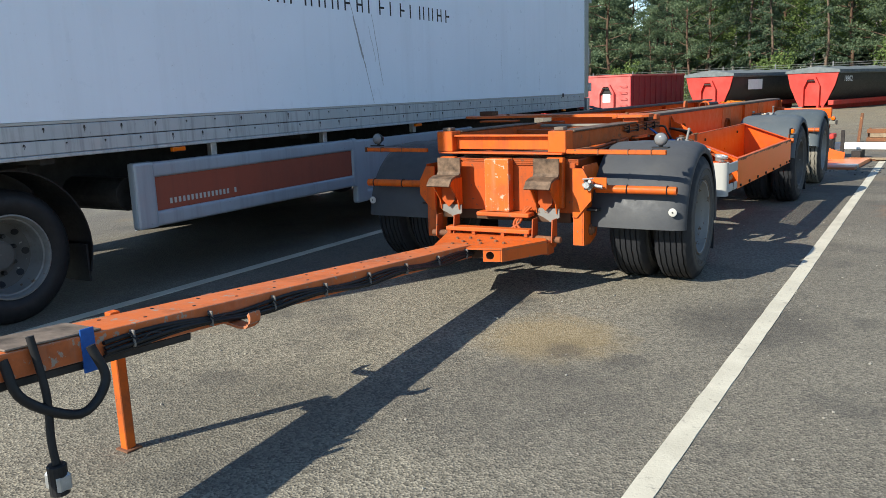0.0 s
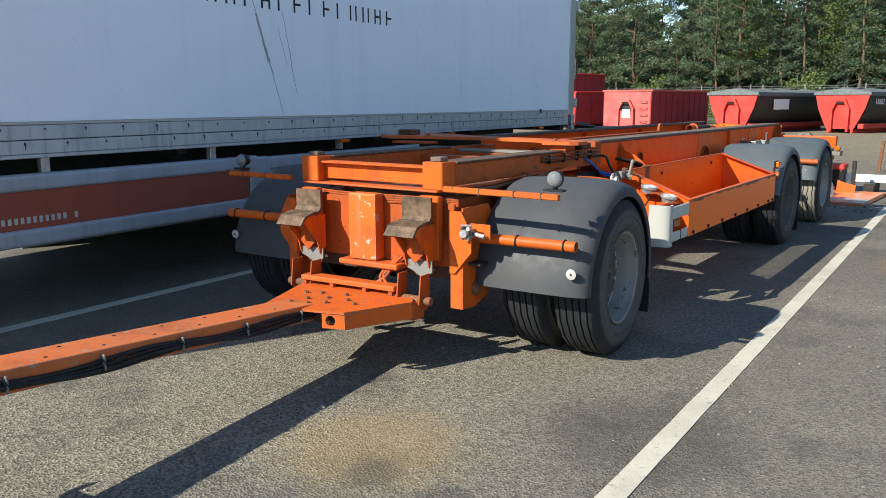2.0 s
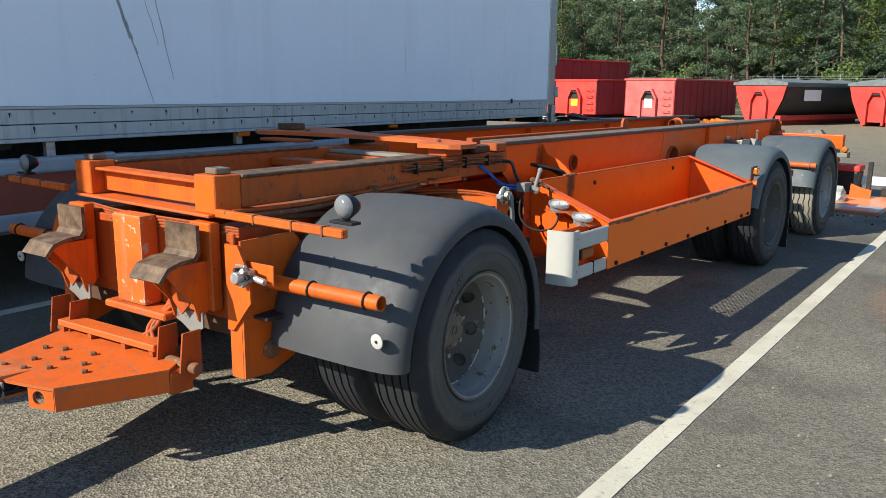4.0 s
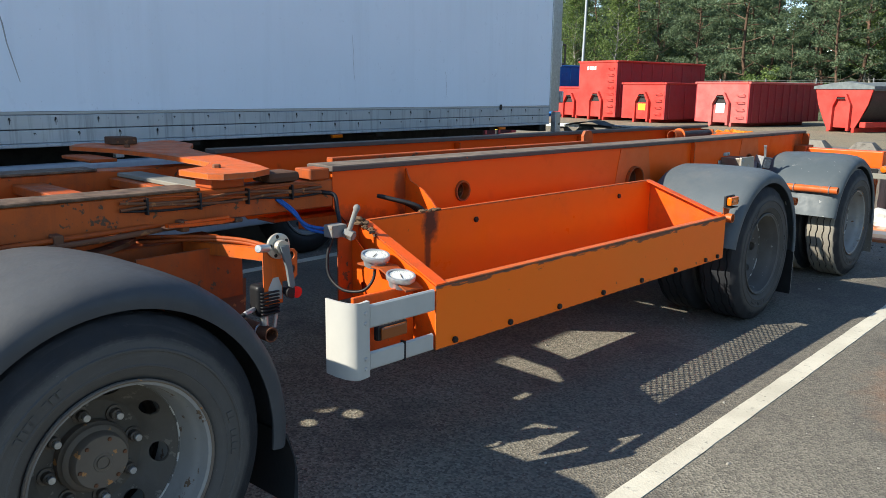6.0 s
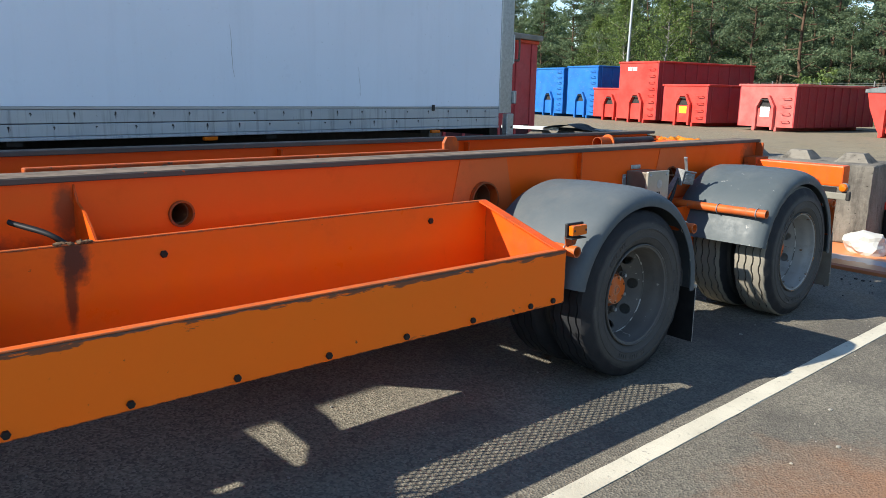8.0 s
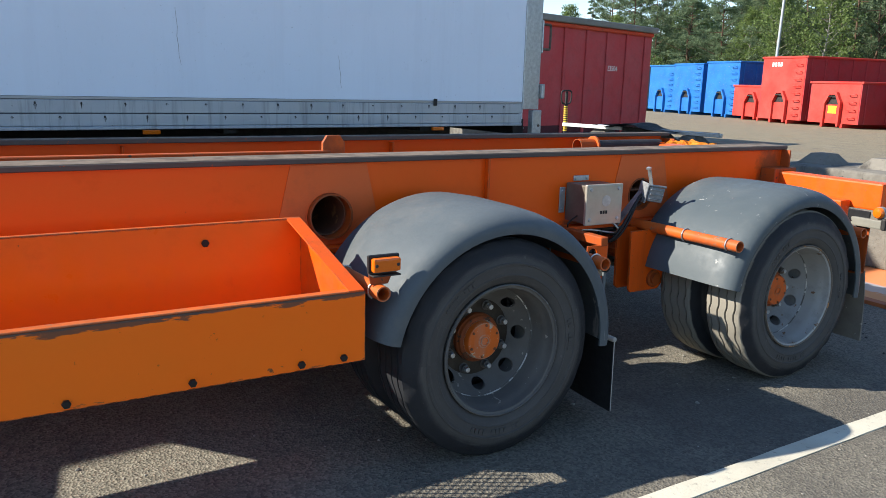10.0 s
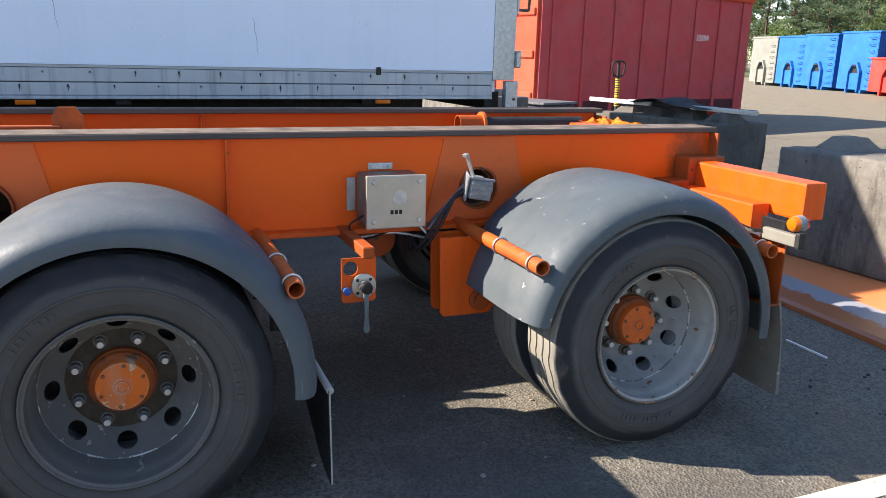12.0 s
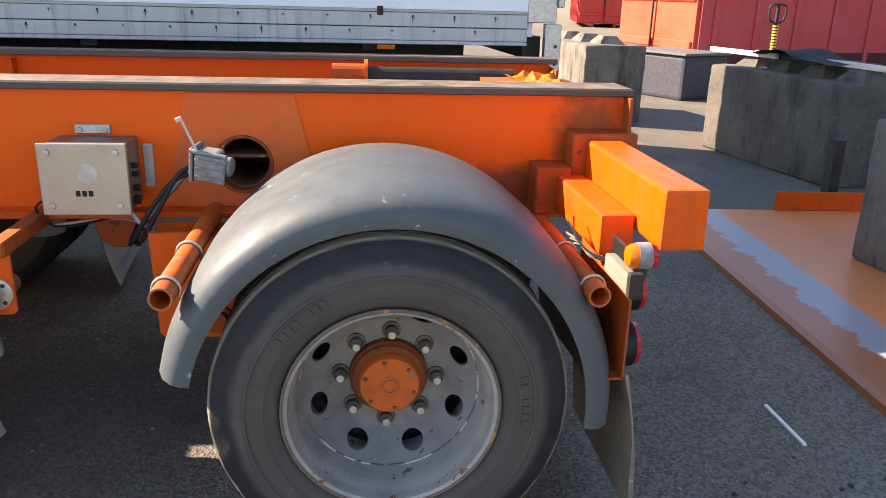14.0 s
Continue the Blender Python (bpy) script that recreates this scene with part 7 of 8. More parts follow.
def truck_wheel(y, x_out):
    w = new("wheel")
    w.parent = truck
    w.location = (x_out, y, 0.43)
    part("tyre", lathe(bmesh.new(), [(0.03, 0.268), (0.005, 0.30), (0.0, 0.36), (0.02, 0.405), (0.05, 0.43), (0.21, 0.43), (0.24, 0.405), (0.26, 0.36), (0.255, 0.30), (0.23, 0.268)], (0, 0, 0), (-1, 0, 0), 48, True), CABLE, w, smooth=40)
    part("rim", lathe(bmesh.new(), [(0.03, 0.269), (0.014, 0.272), (0.012, 0.262), (0.03, 0.250), (0.05, 0.248), (0.055, 0.238), (0.10, 0.232), (0.13, 0.224), (0.16, 0.215)], (0, 0, 0), (-1, 0, 0), 48), RIM_DISC, w, smooth=30)
    part("disc", lathe(bmesh.new(), [(0.155, 0.217), (0.19, 0.165), (0.20, 0.15), (0.20, 0.10), (0.13, 0.095), (0.12, 0.08), (0.12, 0)], (0, 0, 0), (-1, 0, 0), 48), RIM_DIRTY, w, smooth=30)
    for k in range(8):
        a = 2 * math.pi * k / 8
        part("hand_hole", lathe(bmesh.new(), [(0, 0), (0, 0.024), (0.002, 0.024), (0.002, 0)], (-0.168, 0.19 * math.cos(a), 0.19 * math.sin(a)), (-0.068, 0.12 * math.cos(a), 0.12 * math.sin(a)), 12), BLACK, w)
        part("wheel_nut", bolt(bmesh.new(), (-0.20, 0.13 * math.cos(a + .3), 0.13 * math.sin(a + .3)), (1, 0, 0), 0.016, 0.03), DARK_STEEL, w)


for y, inward in ((-10.19, 0.22), (-2.6, 0.0), (-3.9, 0.0)):
    for x in (-0.03 - inward, -2.27 + inward):
        truck_wheel(y, x)
bm = arc_sweep(bmesh.new(), [(-0.58, 0.56), (-0.23, 0.56), (-0.23, 0.55), (-0.58, 0.55)], -10.19, 0.42, -20, 120, 20)
part("mudguard", bm, BLACK, truck)
part("mud_flap", a_box(-0.58, -0.24, -9.68, -9.665, 0.16, 0.42), CABLE, truck)
part("tank", rod(bmesh.new(), (-0.9, -9.3, 0.72), (-0.2, -9.3, 0.72), 0.12), DARK_STEEL, truck)

# ---- skips in the yard ----
def skip(name, label, m, L, W, H, mat, side_mat, ribs=8, low=False, ladder=True, doors=False, group=""):
    """A hook-lift skip: front wall at local y = 0, the body behind it, x across."""
    s = thing(name, label, "skip", m, group)
    base = 0.18
    w = W / 2
    inset = 0.12
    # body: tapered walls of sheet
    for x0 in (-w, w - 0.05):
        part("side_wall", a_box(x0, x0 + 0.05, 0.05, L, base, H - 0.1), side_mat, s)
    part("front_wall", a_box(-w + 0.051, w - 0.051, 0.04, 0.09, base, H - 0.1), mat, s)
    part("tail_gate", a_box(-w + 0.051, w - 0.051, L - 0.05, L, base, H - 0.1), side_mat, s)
    part("floor_plate", a_box(-w + 0.051, w - 0.051, 0.091, L - 0.051, base, base + 0.06), side_mat, s)
    for x in (-w, w):
        part("top_rim", a_box(x - 0.07, x + 0.07, 0.0, L, H - 0.099, H, 0.02), mat, s)
    part("top_rim", a_box(-w + 0.071, w - 0.071, 0.0, 0.12, H - 0.099, H, 0.02), mat, s)
    part("top_rim", a_box(-w + 0.071, w - 0.071, L - 0.12, L, H - 0.099, H, 0.02), mat, s)
    for k in range(ribs):
        y = 0.35 + (L - 0.7) * k / max(1, ribs - 1)
        for x in (-w - 0.045, w + 0.001):
            part("rib", a_box(x, x + 0.044, y - 0.05, y + 0.05, base + 0.02, H - 0.1, 0.012), side_mat, s)
    for x in (-0.53, 0.53):
        part("runner", a_box(x - 0.06, x + 0.06, 0.0, L, 0.0, base - 0.001, 0.01), mat, s)
    if doors:
        for x0, x1 in ((-w + 0.06, -0.01), (0.01, w - 0.06)):
            door = part("door", a_box(x0, x1, -0.02, 0.039, base + 0.05, H - 0.11, 0.006), mat, s)
            for k in range(3):
                z = base + 0.35 + k * (H - 0.75) / 2.6
                part("door_rib", a_box(x0 + 0.04, x1 - 0.04, -0.06, -0.021, z, z + 0.16, 0.02), mat, door)
        part("lock_bar", rod(bmesh.new(), (-0.05, -0.07, base + 0.1), (-0.05, -0.07, H - 0.2), 0.02), DARK_STEEL, s)
        return s
    # hook frame on the front wall
    t = min(1.5, H - 0.35)
    shape = [(-0.46, 0.06), (-0.46, t - 0.42), (-0.20, t), (0.20, t), (0.46, t - 0.42), (0.46, 0.06), (0.36, 0.06), (0.36, t - 0.48), (0.15, t - 0.11), (-0.15, t - 0.11), (-0.36, t - 0.48), (-0.36, 0.06)]
    part("hook_frame", a_plate(shape, "y", -0.12, 0.15), mat, s)
    part("hook_bar", rod(bmesh.new(), (-0.2, -0.10, t - 0.18), (0.2, -0.10, t - 0.18), 0.03), DARK_STEEL, s)
    # dark plate on the front wall stands for the shade behind the hook
    part("hook_recess", a_plate([(-0.35, t - 0.52), (-0.15, t - 0.13), (0.15, t - 0.13), (0.35, t - 0.52)], "y", 0.030, 0.009), DARK_STEEL, s)
    part("frame_panel", a_box(-0.355, 0.355, -0.02, 0.03, base, t - 0.55), mat, s)
    if ladder:
        z = 0.45
        while z < H - 0.25:
            bm = bmesh.new()
            hose(bm, [(w - 0.55, 0.04, z), (w - 0.55, -0.10, z), (w - 0.22, -0.10, z), (w - 0.22, 0.04, z)], 0.018, 6, 3)
            part("rung", bm, mat, s)
            z += 0.32
    return s


def written(text, size, m, mat, parent, name="lettering"):
    """Raised characters in the built-in font."""
    curve = bpy.data.curves.new(name, "FONT")
    curve.body, curve.size, curve.extrude = text, size, 0.003
    curve.resolution_u = 2
    tmp = bpy.data.objects.new(name, curve)
    scene.collection.objects.link(tmp)
    bpy.context.view_layer.update()
    mesh = bpy.data.meshes.new_from_object(tmp.evaluated_get(bpy.context.evaluated_depsgraph_get()))
    bpy.data.objects.remove(tmp)
    mesh.materials.clear()
    mesh.materials.append(mat)
    ob = new(name, mesh)
    ob.parent = parent
    ob.matrix_basis = m
    return ob


def bars(n, m, height, pitch, mat, parent):
    for k in range(n):
        part("lettering_bar", a_box(k * pitch, k * pitch + pitch * 0.62, -0.004, 0.0, 0, height, m=m), mat, parent)


ROW = "skips along the yard fence"


def yard(x, y, turn):
    return Matrix.Translation((x, y, 0)) @ Matrix.Rotation(radians(turn), 4, "Z")


W0 = 2.7


def row_skip(label, x, y, turn, L, H, mat, side_mat, ribs, **k):
    """Places a skip by the front corner on its left."""
    m = yard(x, y, turn) @ Matrix.Translation((W0 / 2, 0, 0))
    return skip("skip", label, m, L, W0, H, mat, side_mat, ribs, group=ROW, **k)


row_skip("pale grey steel skip with rusty edges", -39.3, 46.6, -12, 6.2, 2.9, GREY_PAINT, GREY_PAINT, 8)
row_skip("blue tall steel skip with flaking front paint", -36.4, 45.9, -12, 6.2, 2.9, BLUE_PAINT, BLUE_PAINT, 8)
sk = row_skip("bright blue tall steel skip with white lettering bars", -33.6, 45.1, -12, 6.2, 2.95, BLUE_PAINT, BLUE_PAINT, 4)
for k in range(5):
    part("lettering_bar", a_box(W0 / 2 + 0.001, W0 / 2 + 0.004, 2.15, 2.55, 2.35 - 0.28 * k, 2.53 - 0.28 * k), WHITE_PAINT, sk)
row_skip("bright blue steel skip beside red skips", -30.1, 43.9, -12, 6.2, 3.0, BLUE_PAINT, BLUE_PAINT, 8)
# the red skips' side walls take the shaded copy of their red
row_skip("low red steel skip", -27.1, 42.6, -10, 5.2, 1.75, RED_PAINT, RED_SHADED, 6, ladder=False)
sk = row_skip("tall red steel skip with ladder rungs", -24.5, 41.3, -10, 7.4, 3.08, RED_PAINT, RED_SHADED, 9)
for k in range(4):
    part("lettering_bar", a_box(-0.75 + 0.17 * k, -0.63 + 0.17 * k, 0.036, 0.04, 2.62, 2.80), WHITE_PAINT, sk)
sk = row_skip("low red steel skip with a yellow sticker", -21.2, 40.4, -10, 5.6, 1.95, RED_PAINT, RED_SHADED, 5)
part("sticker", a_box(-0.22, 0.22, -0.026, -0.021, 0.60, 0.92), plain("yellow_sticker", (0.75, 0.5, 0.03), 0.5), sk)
sk = row_skip("faded red low skip with a ribbed side", -16.8, 39.6, -8, 6.3, 1.98, RED_FADED, RED_SHADED, 10)
part("sticker", a_box(-0.22, 0.22, -0.026, -0.021, 0.60, 1.02), WHITE_PAINT, sk)
# sunlit copy of the red in front, shaded copy on the sides
sk = skip("skip", "dark red steel skip with a pale rim beside concrete blocks", yard(-14.58, 17.15, 14), 6.95, 2.5, 2.88, RED_SUNLIT, RED_SIDE, 8, ladder=False, doors=True)
written("23504", 0.19, Matrix.Translation((1.254, 4.88, 1.84)) @ Matrix.Rotation(radians(90), 4, "Z") @ Matrix.Rotation(radians(90), 4, "X"), WHITE_PAINT, sk)
part("rim_cover", a_box(1.12, 1.39, -0.04, 7.05, 2.881, 3.03, 0.02), GREY_PAINT, sk, "pale grey top cover")
# flat dark panels between the ribs stand for a shaded recess
for k in range(7):
    y = 0.35 + 6.25 * k / 7
    part("sill_recess", a_box(1.2505, 1.256, y + 0.051, y + 0.842, 0.20, 0.50), SILL_SHADE, sk, "dark panel painted as the shaded recess of the sill")
skip("skip", "red steel skip standing beside another red skip", yard(-38.0, 23.5, 78), 6.0, 2.6, 2.9, RED_PAINT, RED_SHADED, 7, ladder=False, doors=True)


def hull_skip(label, m, number=None):
    """A skip with a round dark hull, red end frames and a grey cover."""
    s = thing("tank_skip", label, "skip", m, ROW)
    L, H = 7.5, 1.78
    shape = [(-1.2, H - 0.1), (-1.05, 1.1), (-0.75, 0.45), (-0.6, 0.18), (0.6, 0.18), (0.75, 0.45), (1.05, 1.1), (1.2, H - 0.1)]
    part("end_wall", a_plate(shape, "y", 0.0, 0.06), RED_PAINT, s, "bright red end wall")
    part("end_wall", a_plate(shape, "y", L, 0.06), RED_PAINT, s)
    bm = bmesh.new()
    rows = []
    for y in (0.061, L - 0.001):
        rows.append([bm.verts.new((1.17 * math.cos(a), y, H - 0.12 + (H - 0.32) * math.sin(a))) for a in [math.pi + math.pi * i / 24 for i in range(25)]])
    for i in range(24):
        bm.faces.new((rows[0][i], rows[0][i + 1], rows[1][i + 1], rows[1][i]))
    part("hull", bm, TANK_DARK, s, "dark rounded hull", smooth=40)
    for x in (-1.2, 1.2):
        part("top_rim", a_box(x - 0.05, x + 0.05, 0.061, L - 0.001, H - 0.16, H - 0.06, 0.01), TARP, s)
    bm = bmesh.new()
    rows = []
    for y in [L * i / 14 - 0.05 for i in range(15)]:
        wob = 0.03 * math.sin(y * 3.1)
        rows.append([bm.verts.new((x, y, H + 0.02 + h + wob * (1 - abs(x) / 1.4))) for x, h in ((-1.28, -0.12), (-1.26, 0.0), (-0.6, 0.10), (0.0, 0.17), (0.6, 0.10), (1.26, 0.0), (1.28, -0.12))])
    for a, b in zip(rows, rows[1:]):
        for i in range(6):
            bm.faces.new((a[i], a[i + 1], b[i + 1], b[i]))
    bm.faces.new(rows[0]), bm.faces.new(rows[-1])
    part("tarpaulin", bm, TARP, s, "grey tarpaulin cover", smooth=60)
    t = 1.5
    hook = [(-0.42, 0.06), (-0.42, t - 0.42), (-0.20, t), (0.20, t), (0.42, t - 0.42), (0.42, 0.06), (0.32, 0.06), (0.32, t - 0.48), (0.15, t - 0.11), (-0.15, t - 0.11), (-0.32, t - 0.48), (-0.32, 0.06)]
    part("hook_frame", a_plate(hook, "y", -0.14, 0.135), RED_PAINT, s)
    part("hook_bar", rod(bmesh.new(), (-0.2, -0.10, t - 0.18), (0.2, -0.10, t - 0.18), 0.03), DARK_STEEL, s)
    for x in (-0.53, 0.53):
        part("runner", a_box(x - 0.06, x + 0.06, 0.0, L, 0.0, 0.18, 0.01), RED_PAINT, s)
    part("side_sill", a_box(0.75, 1.0, 0.061, L, 0.20, 0.42, 0.02), RED_PAINT, s)
    if number:
        written(number, 0.36, Matrix.Translation((1.205, 0.55, H - 0.52)) @ Matrix.Rotation(radians(90), 4, "Z") @ Matrix.Rotation(radians(90), 4, "X"), WHITE_PAINT, s)
    else:
        part("sticker", a_box(1.178, 1.184, 1.5, 2.9, H - 0.75, H - 0.28), WHITE_PAINT, s)
    return s


hull_skip("dark round-hulled skip with red ends and grey cover", yard(-10.05, 38.55, -15))
hull_skip("dark round-hulled skip with red ends and painted number", yard(-5.9, 40.7, -17), "18802")


# ---- concrete blocks and loose things behind the trailer ----
def stud_block(label, m, L, W, H, studs, mat=CONCRETE, group="concrete blocks"):
    b = thing("concrete_block", label, "concrete block", m, group)
    rng = random.Random(int(L * 100 + H * 10))
    bm = a_box(0, L, 0, W, 0, H, 0.025, 2)
    bmesh.ops.subdivide_edges(bm, edges=[e for e in bm.edges if e.calc_length() > 0.3], cuts=6, use_grid_fill=True)
    for v in bm.verts:
        v.co += Vector((rng.uniform(-1, 1), rng.uniform(-1, 1), rng.uniform(-1, 1) if v.co.z > 0.05 else 0)) * 0.006
    part("body", bm, mat, b, smooth=50)
    for k in range(studs):
        x = L * (k + 0.5) / studs
        bm = bmesh.new()
        q = 0.16
        vs = [bm.verts.new(p) for p in ((x - q, W / 2 - q, H - 0.004), (x + q, W / 2 - q, H - 0.004), (x + q, W / 2 + q, H - 0.004), (x - q, W / 2 + q, H - 0.004), (x - q * .5, W / 2 - q * .5, H + 0.09), (x + q * .5, W / 2 - q * .5, H + 0.09), (x + q * .5, W / 2 + q * .5, H + 0.09), (x - q * .5, W / 2 + q * .5, H + 0.09))]
        for f in ((0, 1, 2, 3), (4, 5, 6, 7), (0, 1, 5, 4), (1, 2, 6, 5), (2, 3, 7, 6), (3, 0, 4, 7)):
            bm.faces.new([vs[i] for i in f])
        part("stud", bm, mat, b)
    return b


stud_block("weathered grey concrete block with bars lying on it", Matrix.Translation((-7.20, 14.92, 0)) @ Matrix.Rotation(radians(8), 4, "Z"), 1.80, 0.75, 0.80, 4, CONCRETE_DARK)
stud_block("pale weathered concrete block standing on asphalt", Matrix.Translation((-10.15, 13.85, 0)) @ Matrix.Rotation(radians(8), 4, "Z"), 1.60, 0.75, 0.87, 3)
stud_block("grey concrete block with lifting studs on top", Matrix.Translation((-3.62, 14.20, 0.0585)) @ Matrix.Rotation(radians(4), 4, "Z"), 1.60, 0.75, 0.76, 3)
bn = thing("steel_bin", "dark grey steel tub standing behind the blocks", "tub", Matrix.Translation((-11.15, 15.9, 0)) @ Matrix.Rotation(radians(25), 4, "Z"))
part("body", a_box(-0.75, 0.55, 0, 0.9, 0, 0.62, 0.05, 2), plain("tub_grey", (0.055, 0.055, 0.066), 0.6), bn)
part("rim", a_box(-0.79, 0.59, -0.04, 0.94, 0.621, 0.66, 0.01), plain("tub_rim", (0.12, 0.12, 0.12), 0.6), bn)
# bars, sheet and strap left on the first block
bl = Matrix.Translation((-7.20, 14.92, 0.80)) @ Matrix.Rotation(radians(8), 4, "Z")
for k, (x0, y0, ang, ln, mat, nm, lb) in enumerate(((-0.35, 0.35, 4, 0.95, WHITE_PAINT, "steel_tube", "white square tube lying on a concrete block"), (0.1, 0.55, -3, 1.9, GALVANISED, "steel_tube", "grey metal tube lying on a concrete block"), (0.25, 0.42, 5, 1.65, DARK_STEEL, "steel_tube", "dark steel tube lying on a concrete block"))):
    ob = part(nm, a_box(0, ln, -0.022, 0.022, 0.0, 0.045, 0.004), mat)
    ob.matrix_world = bl @ Matrix.Translation((x0, y0 - 0.14, 0.094)) @ Matrix.Rotation(radians(ang), 4, "Z")
    tagged(ob, lb, "tube")
bm = bmesh.new()
rng = random.Random(11)
grid = [[bm.verts.new((x * 0.11, y * 0.12, 0.12 + 0.07 * math.exp(-((x - 4) ** 2) / 6) + rng.uniform(-0.012, 0.012))) for x in range(11)] for y in range(5)]
for a, b in zip(grid, grid[1:]):
    for i in range(10):
        bm.faces.new((a[i], a[i + 1], b[i + 1], b[i]))
bmesh.ops.solidify(bm, geom=bm.faces[:], thickness=0.012)
ob = part("rubber_sheet", bm, CABLE, smooth=50)
ob.matrix_world = bl @ Matrix.Translation((0.35, 0.1, 0.0))
tagged(ob, "crumpled dark rubber sheet draped over a concrete block", "sheet")
bdr = thing("pallet_truck", "pallet truck with a yellow striped handle beside concrete blocks", "pallet truck", Matrix.Translation((-9.66, 16.87, 0)))
bm = bmesh.new()
rod(bm, (0, 0, 0.0), (-0.03, 0, 1.12), 0.028)
part("handle", bm, DARK_STEEL, bdr)
part("pump", a_box(-0.10, 0.10, -0.12, 0.12, 0.06, 0.34, 0.03, 2), DARK_STEEL, bdr)
for y in (-0.07, 0.07):
    part("wheel", rod(bmesh.new(), (-0.02, y - 0.025, 0.09), (-0.02, y + 0.025, 0.09), 0.09), CABLE, bdr)
for y in (-0.21, 0.21):
    part("fork", a_box(0.10, 1.20, y - 0.07, y + 0.07, 0.04, 0.09, 0.01), RED_SIDE, bdr)
for k in range(12):
    z = 0.68 + 0.036 * k
    part("wrap", lathe(bmesh.new(), [(0, 0.03), (0.0, 0.036), (0.02, 0.036), (0.02, 0.03)], (-0.0268 * z, 0, z), (-0.0268 * z, 0, z + 1), 12, True), plain("yellow_tape", (0.7, 0.45, 0.05), 0.5) if k == 0 else bpy.data.materials["yellow_tape"], bdr)
bm = bmesh.new()
hose(bm, [(-0.03, 0.0, 1.12), (-0.03, -0.09, 1.16), (-0.03, -0.11, 1.30), (-0.03, -0.07, 1.35), (-0.03, 0.07, 1.35), (-0.03, 0.11, 1.30), (-0.03, 0.09, 1.16), (-0.03, 0.0, 1.12)], 0.014, 8, 4)
hose(bm, [(-0.03, 0, 1.12), (-0.03, 0.0, 1.24), (-0.03, 0.0, 1.34)], 0.024, 8, 3)
part("grip", bm, DARK_STEEL, bdr, "dark metal grip")

# painted steel plate lying behind the trailer
pl = thing("steel_ramp", "orange and grey painted steel ramp plate lying on the asphalt", "ramp", Matrix.Translation((-3.1, 13.9, 0)) @ Matrix.Rotation(radians(-3.4), 4, "Z"))


def ramp_paint():
    m, t, s = material("ramp_paint")
    p = t.nodes.new("ShaderNodeTexCoord").outputs["Object"]
    sep = t.nodes.new("ShaderNodeSeparateXYZ")
    t.links.new(p, sep.inputs[0])
    rough = noise_of(t, p, 9, 7, 0.7)
    add = t.nodes.new("ShaderNodeMath")
    add.operation = "MULTIPLY_ADD"
    add.inputs[1].default_value = 0.26
    t.links.new(rough, add.inputs[0])
    t.links.new(sep.outputs[1], add.inputs[2])
    a = ramp(t, add.outputs[0], -0.165, -0.145)
    b = ramp(t, sep.outputs[1], -0.125, -0.085)
    col = mix(t, a, (0.34, 0.105, 0.035), (0.27, 0.28, 0.30))
    col = mix(t, b, col, (0.72, 0.23, 0.08))
    s.inputs["Specular IOR Level"].default_value = 0.5
    t.links.new(col, s.inputs["Base Color"])
    s.inputs["Roughness"].default_value = 0.33
    return m


shape = [(-0.48, 0.0), (-0.475, 0.026), (-0.445, 0.040), (-0.10, 0.058), (0.98, 0.058), (0.98, 0.0)]
part("plate", a_plate(shape, "x", -1.52, 3.4), ramp_paint(), pl, "flat plate with paint worn to grey primer along its front")
part("edge_flap", a_box(-1.52, -1.505, 0.29, 0.97, 0.059, 0.185, 0.004), ORANGE, pl)
part("post", a_box(-1.80, -1.70, 0.75, 0.82, 0.0, 0.50, 0.004), DARK_STEEL, pl, "dark upright steel post")
rd = thing("pallet", "weathered wooden pallet lying on asphalt", "pallet", Matrix.Translation((1.9, 18.2, 0)))
for k in range(5):
    part("board", a_box(-0.8, 0.8, -0.5 + 0.22 * k, -0.38 + 0.22 * k, 0.10, 0.122, 0.003), WOOD, rd)
for x in (-0.75, 0.0, 0.65):
    part("bearer", a_box(x, x + 0.1, -0.5, 0.5, 0.0, 0.10, 0.004), WOOD, rd)
rd = thing("welding_box", "red and black machine box standing beside a concrete block", "box", Matrix.Translation((-1.90, 15.0, 0)))
part("body", a_box(-0.16, 0.15, -0.18, 0.18, 0.03, 0.36, 0.02, 2), BLACK, rd)
part("lid", a_box(-0.17, 0.16, -0.19, 0.19, 0.361, 0.44, 0.02, 2), RED_PAINT, rd, "red sheet metal lid")
part("skid", a_box(-0.15, 0.14, -0.17, -0.10, 0.0, 0.029, 0.004), DARK_STEEL, rd)
part("skid", a_box(-0.15, 0.14, 0.10, 0.17, 0.0, 0.029, 0.004), DARK_STEEL, rd)
ob = part("warning_plate", a_plate([(-0.13, 0.0), (0.12, 0.0), (0.13, 0.17), (0.02, 0.19), (-0.12, 0.24)], "y", 0.0, 0.012), ORANGE)
ob.matrix_world = Matrix.Translation((-1.65, 14.46, 0)) @ Matrix.Rotation(radians(-8), 4, "X")
tagged(ob, "bright orange steel plate leaning on scrap", "plate")
ob = part("steel_post", a_box(-0.028, 0.028, -0.028, 0.028, 0, 0.52, 0.004), DARK_STEEL)
ob.location = (-1.58, 14.62, 0)
tagged(ob, "short grey upright steel post", "post")
ob = part("steel_post", a_box(-0.03, 0.03, -0.03, 0.03, 0, 0.62, 0.004), RUST)
ob.matrix_world = Matrix.Translation((-1.79, 19.3, 0)) @ Matrix.Rotation(radians(4), 4, "Y")
tagged(ob, "rusty upright steel post beside a timber pile", "post")
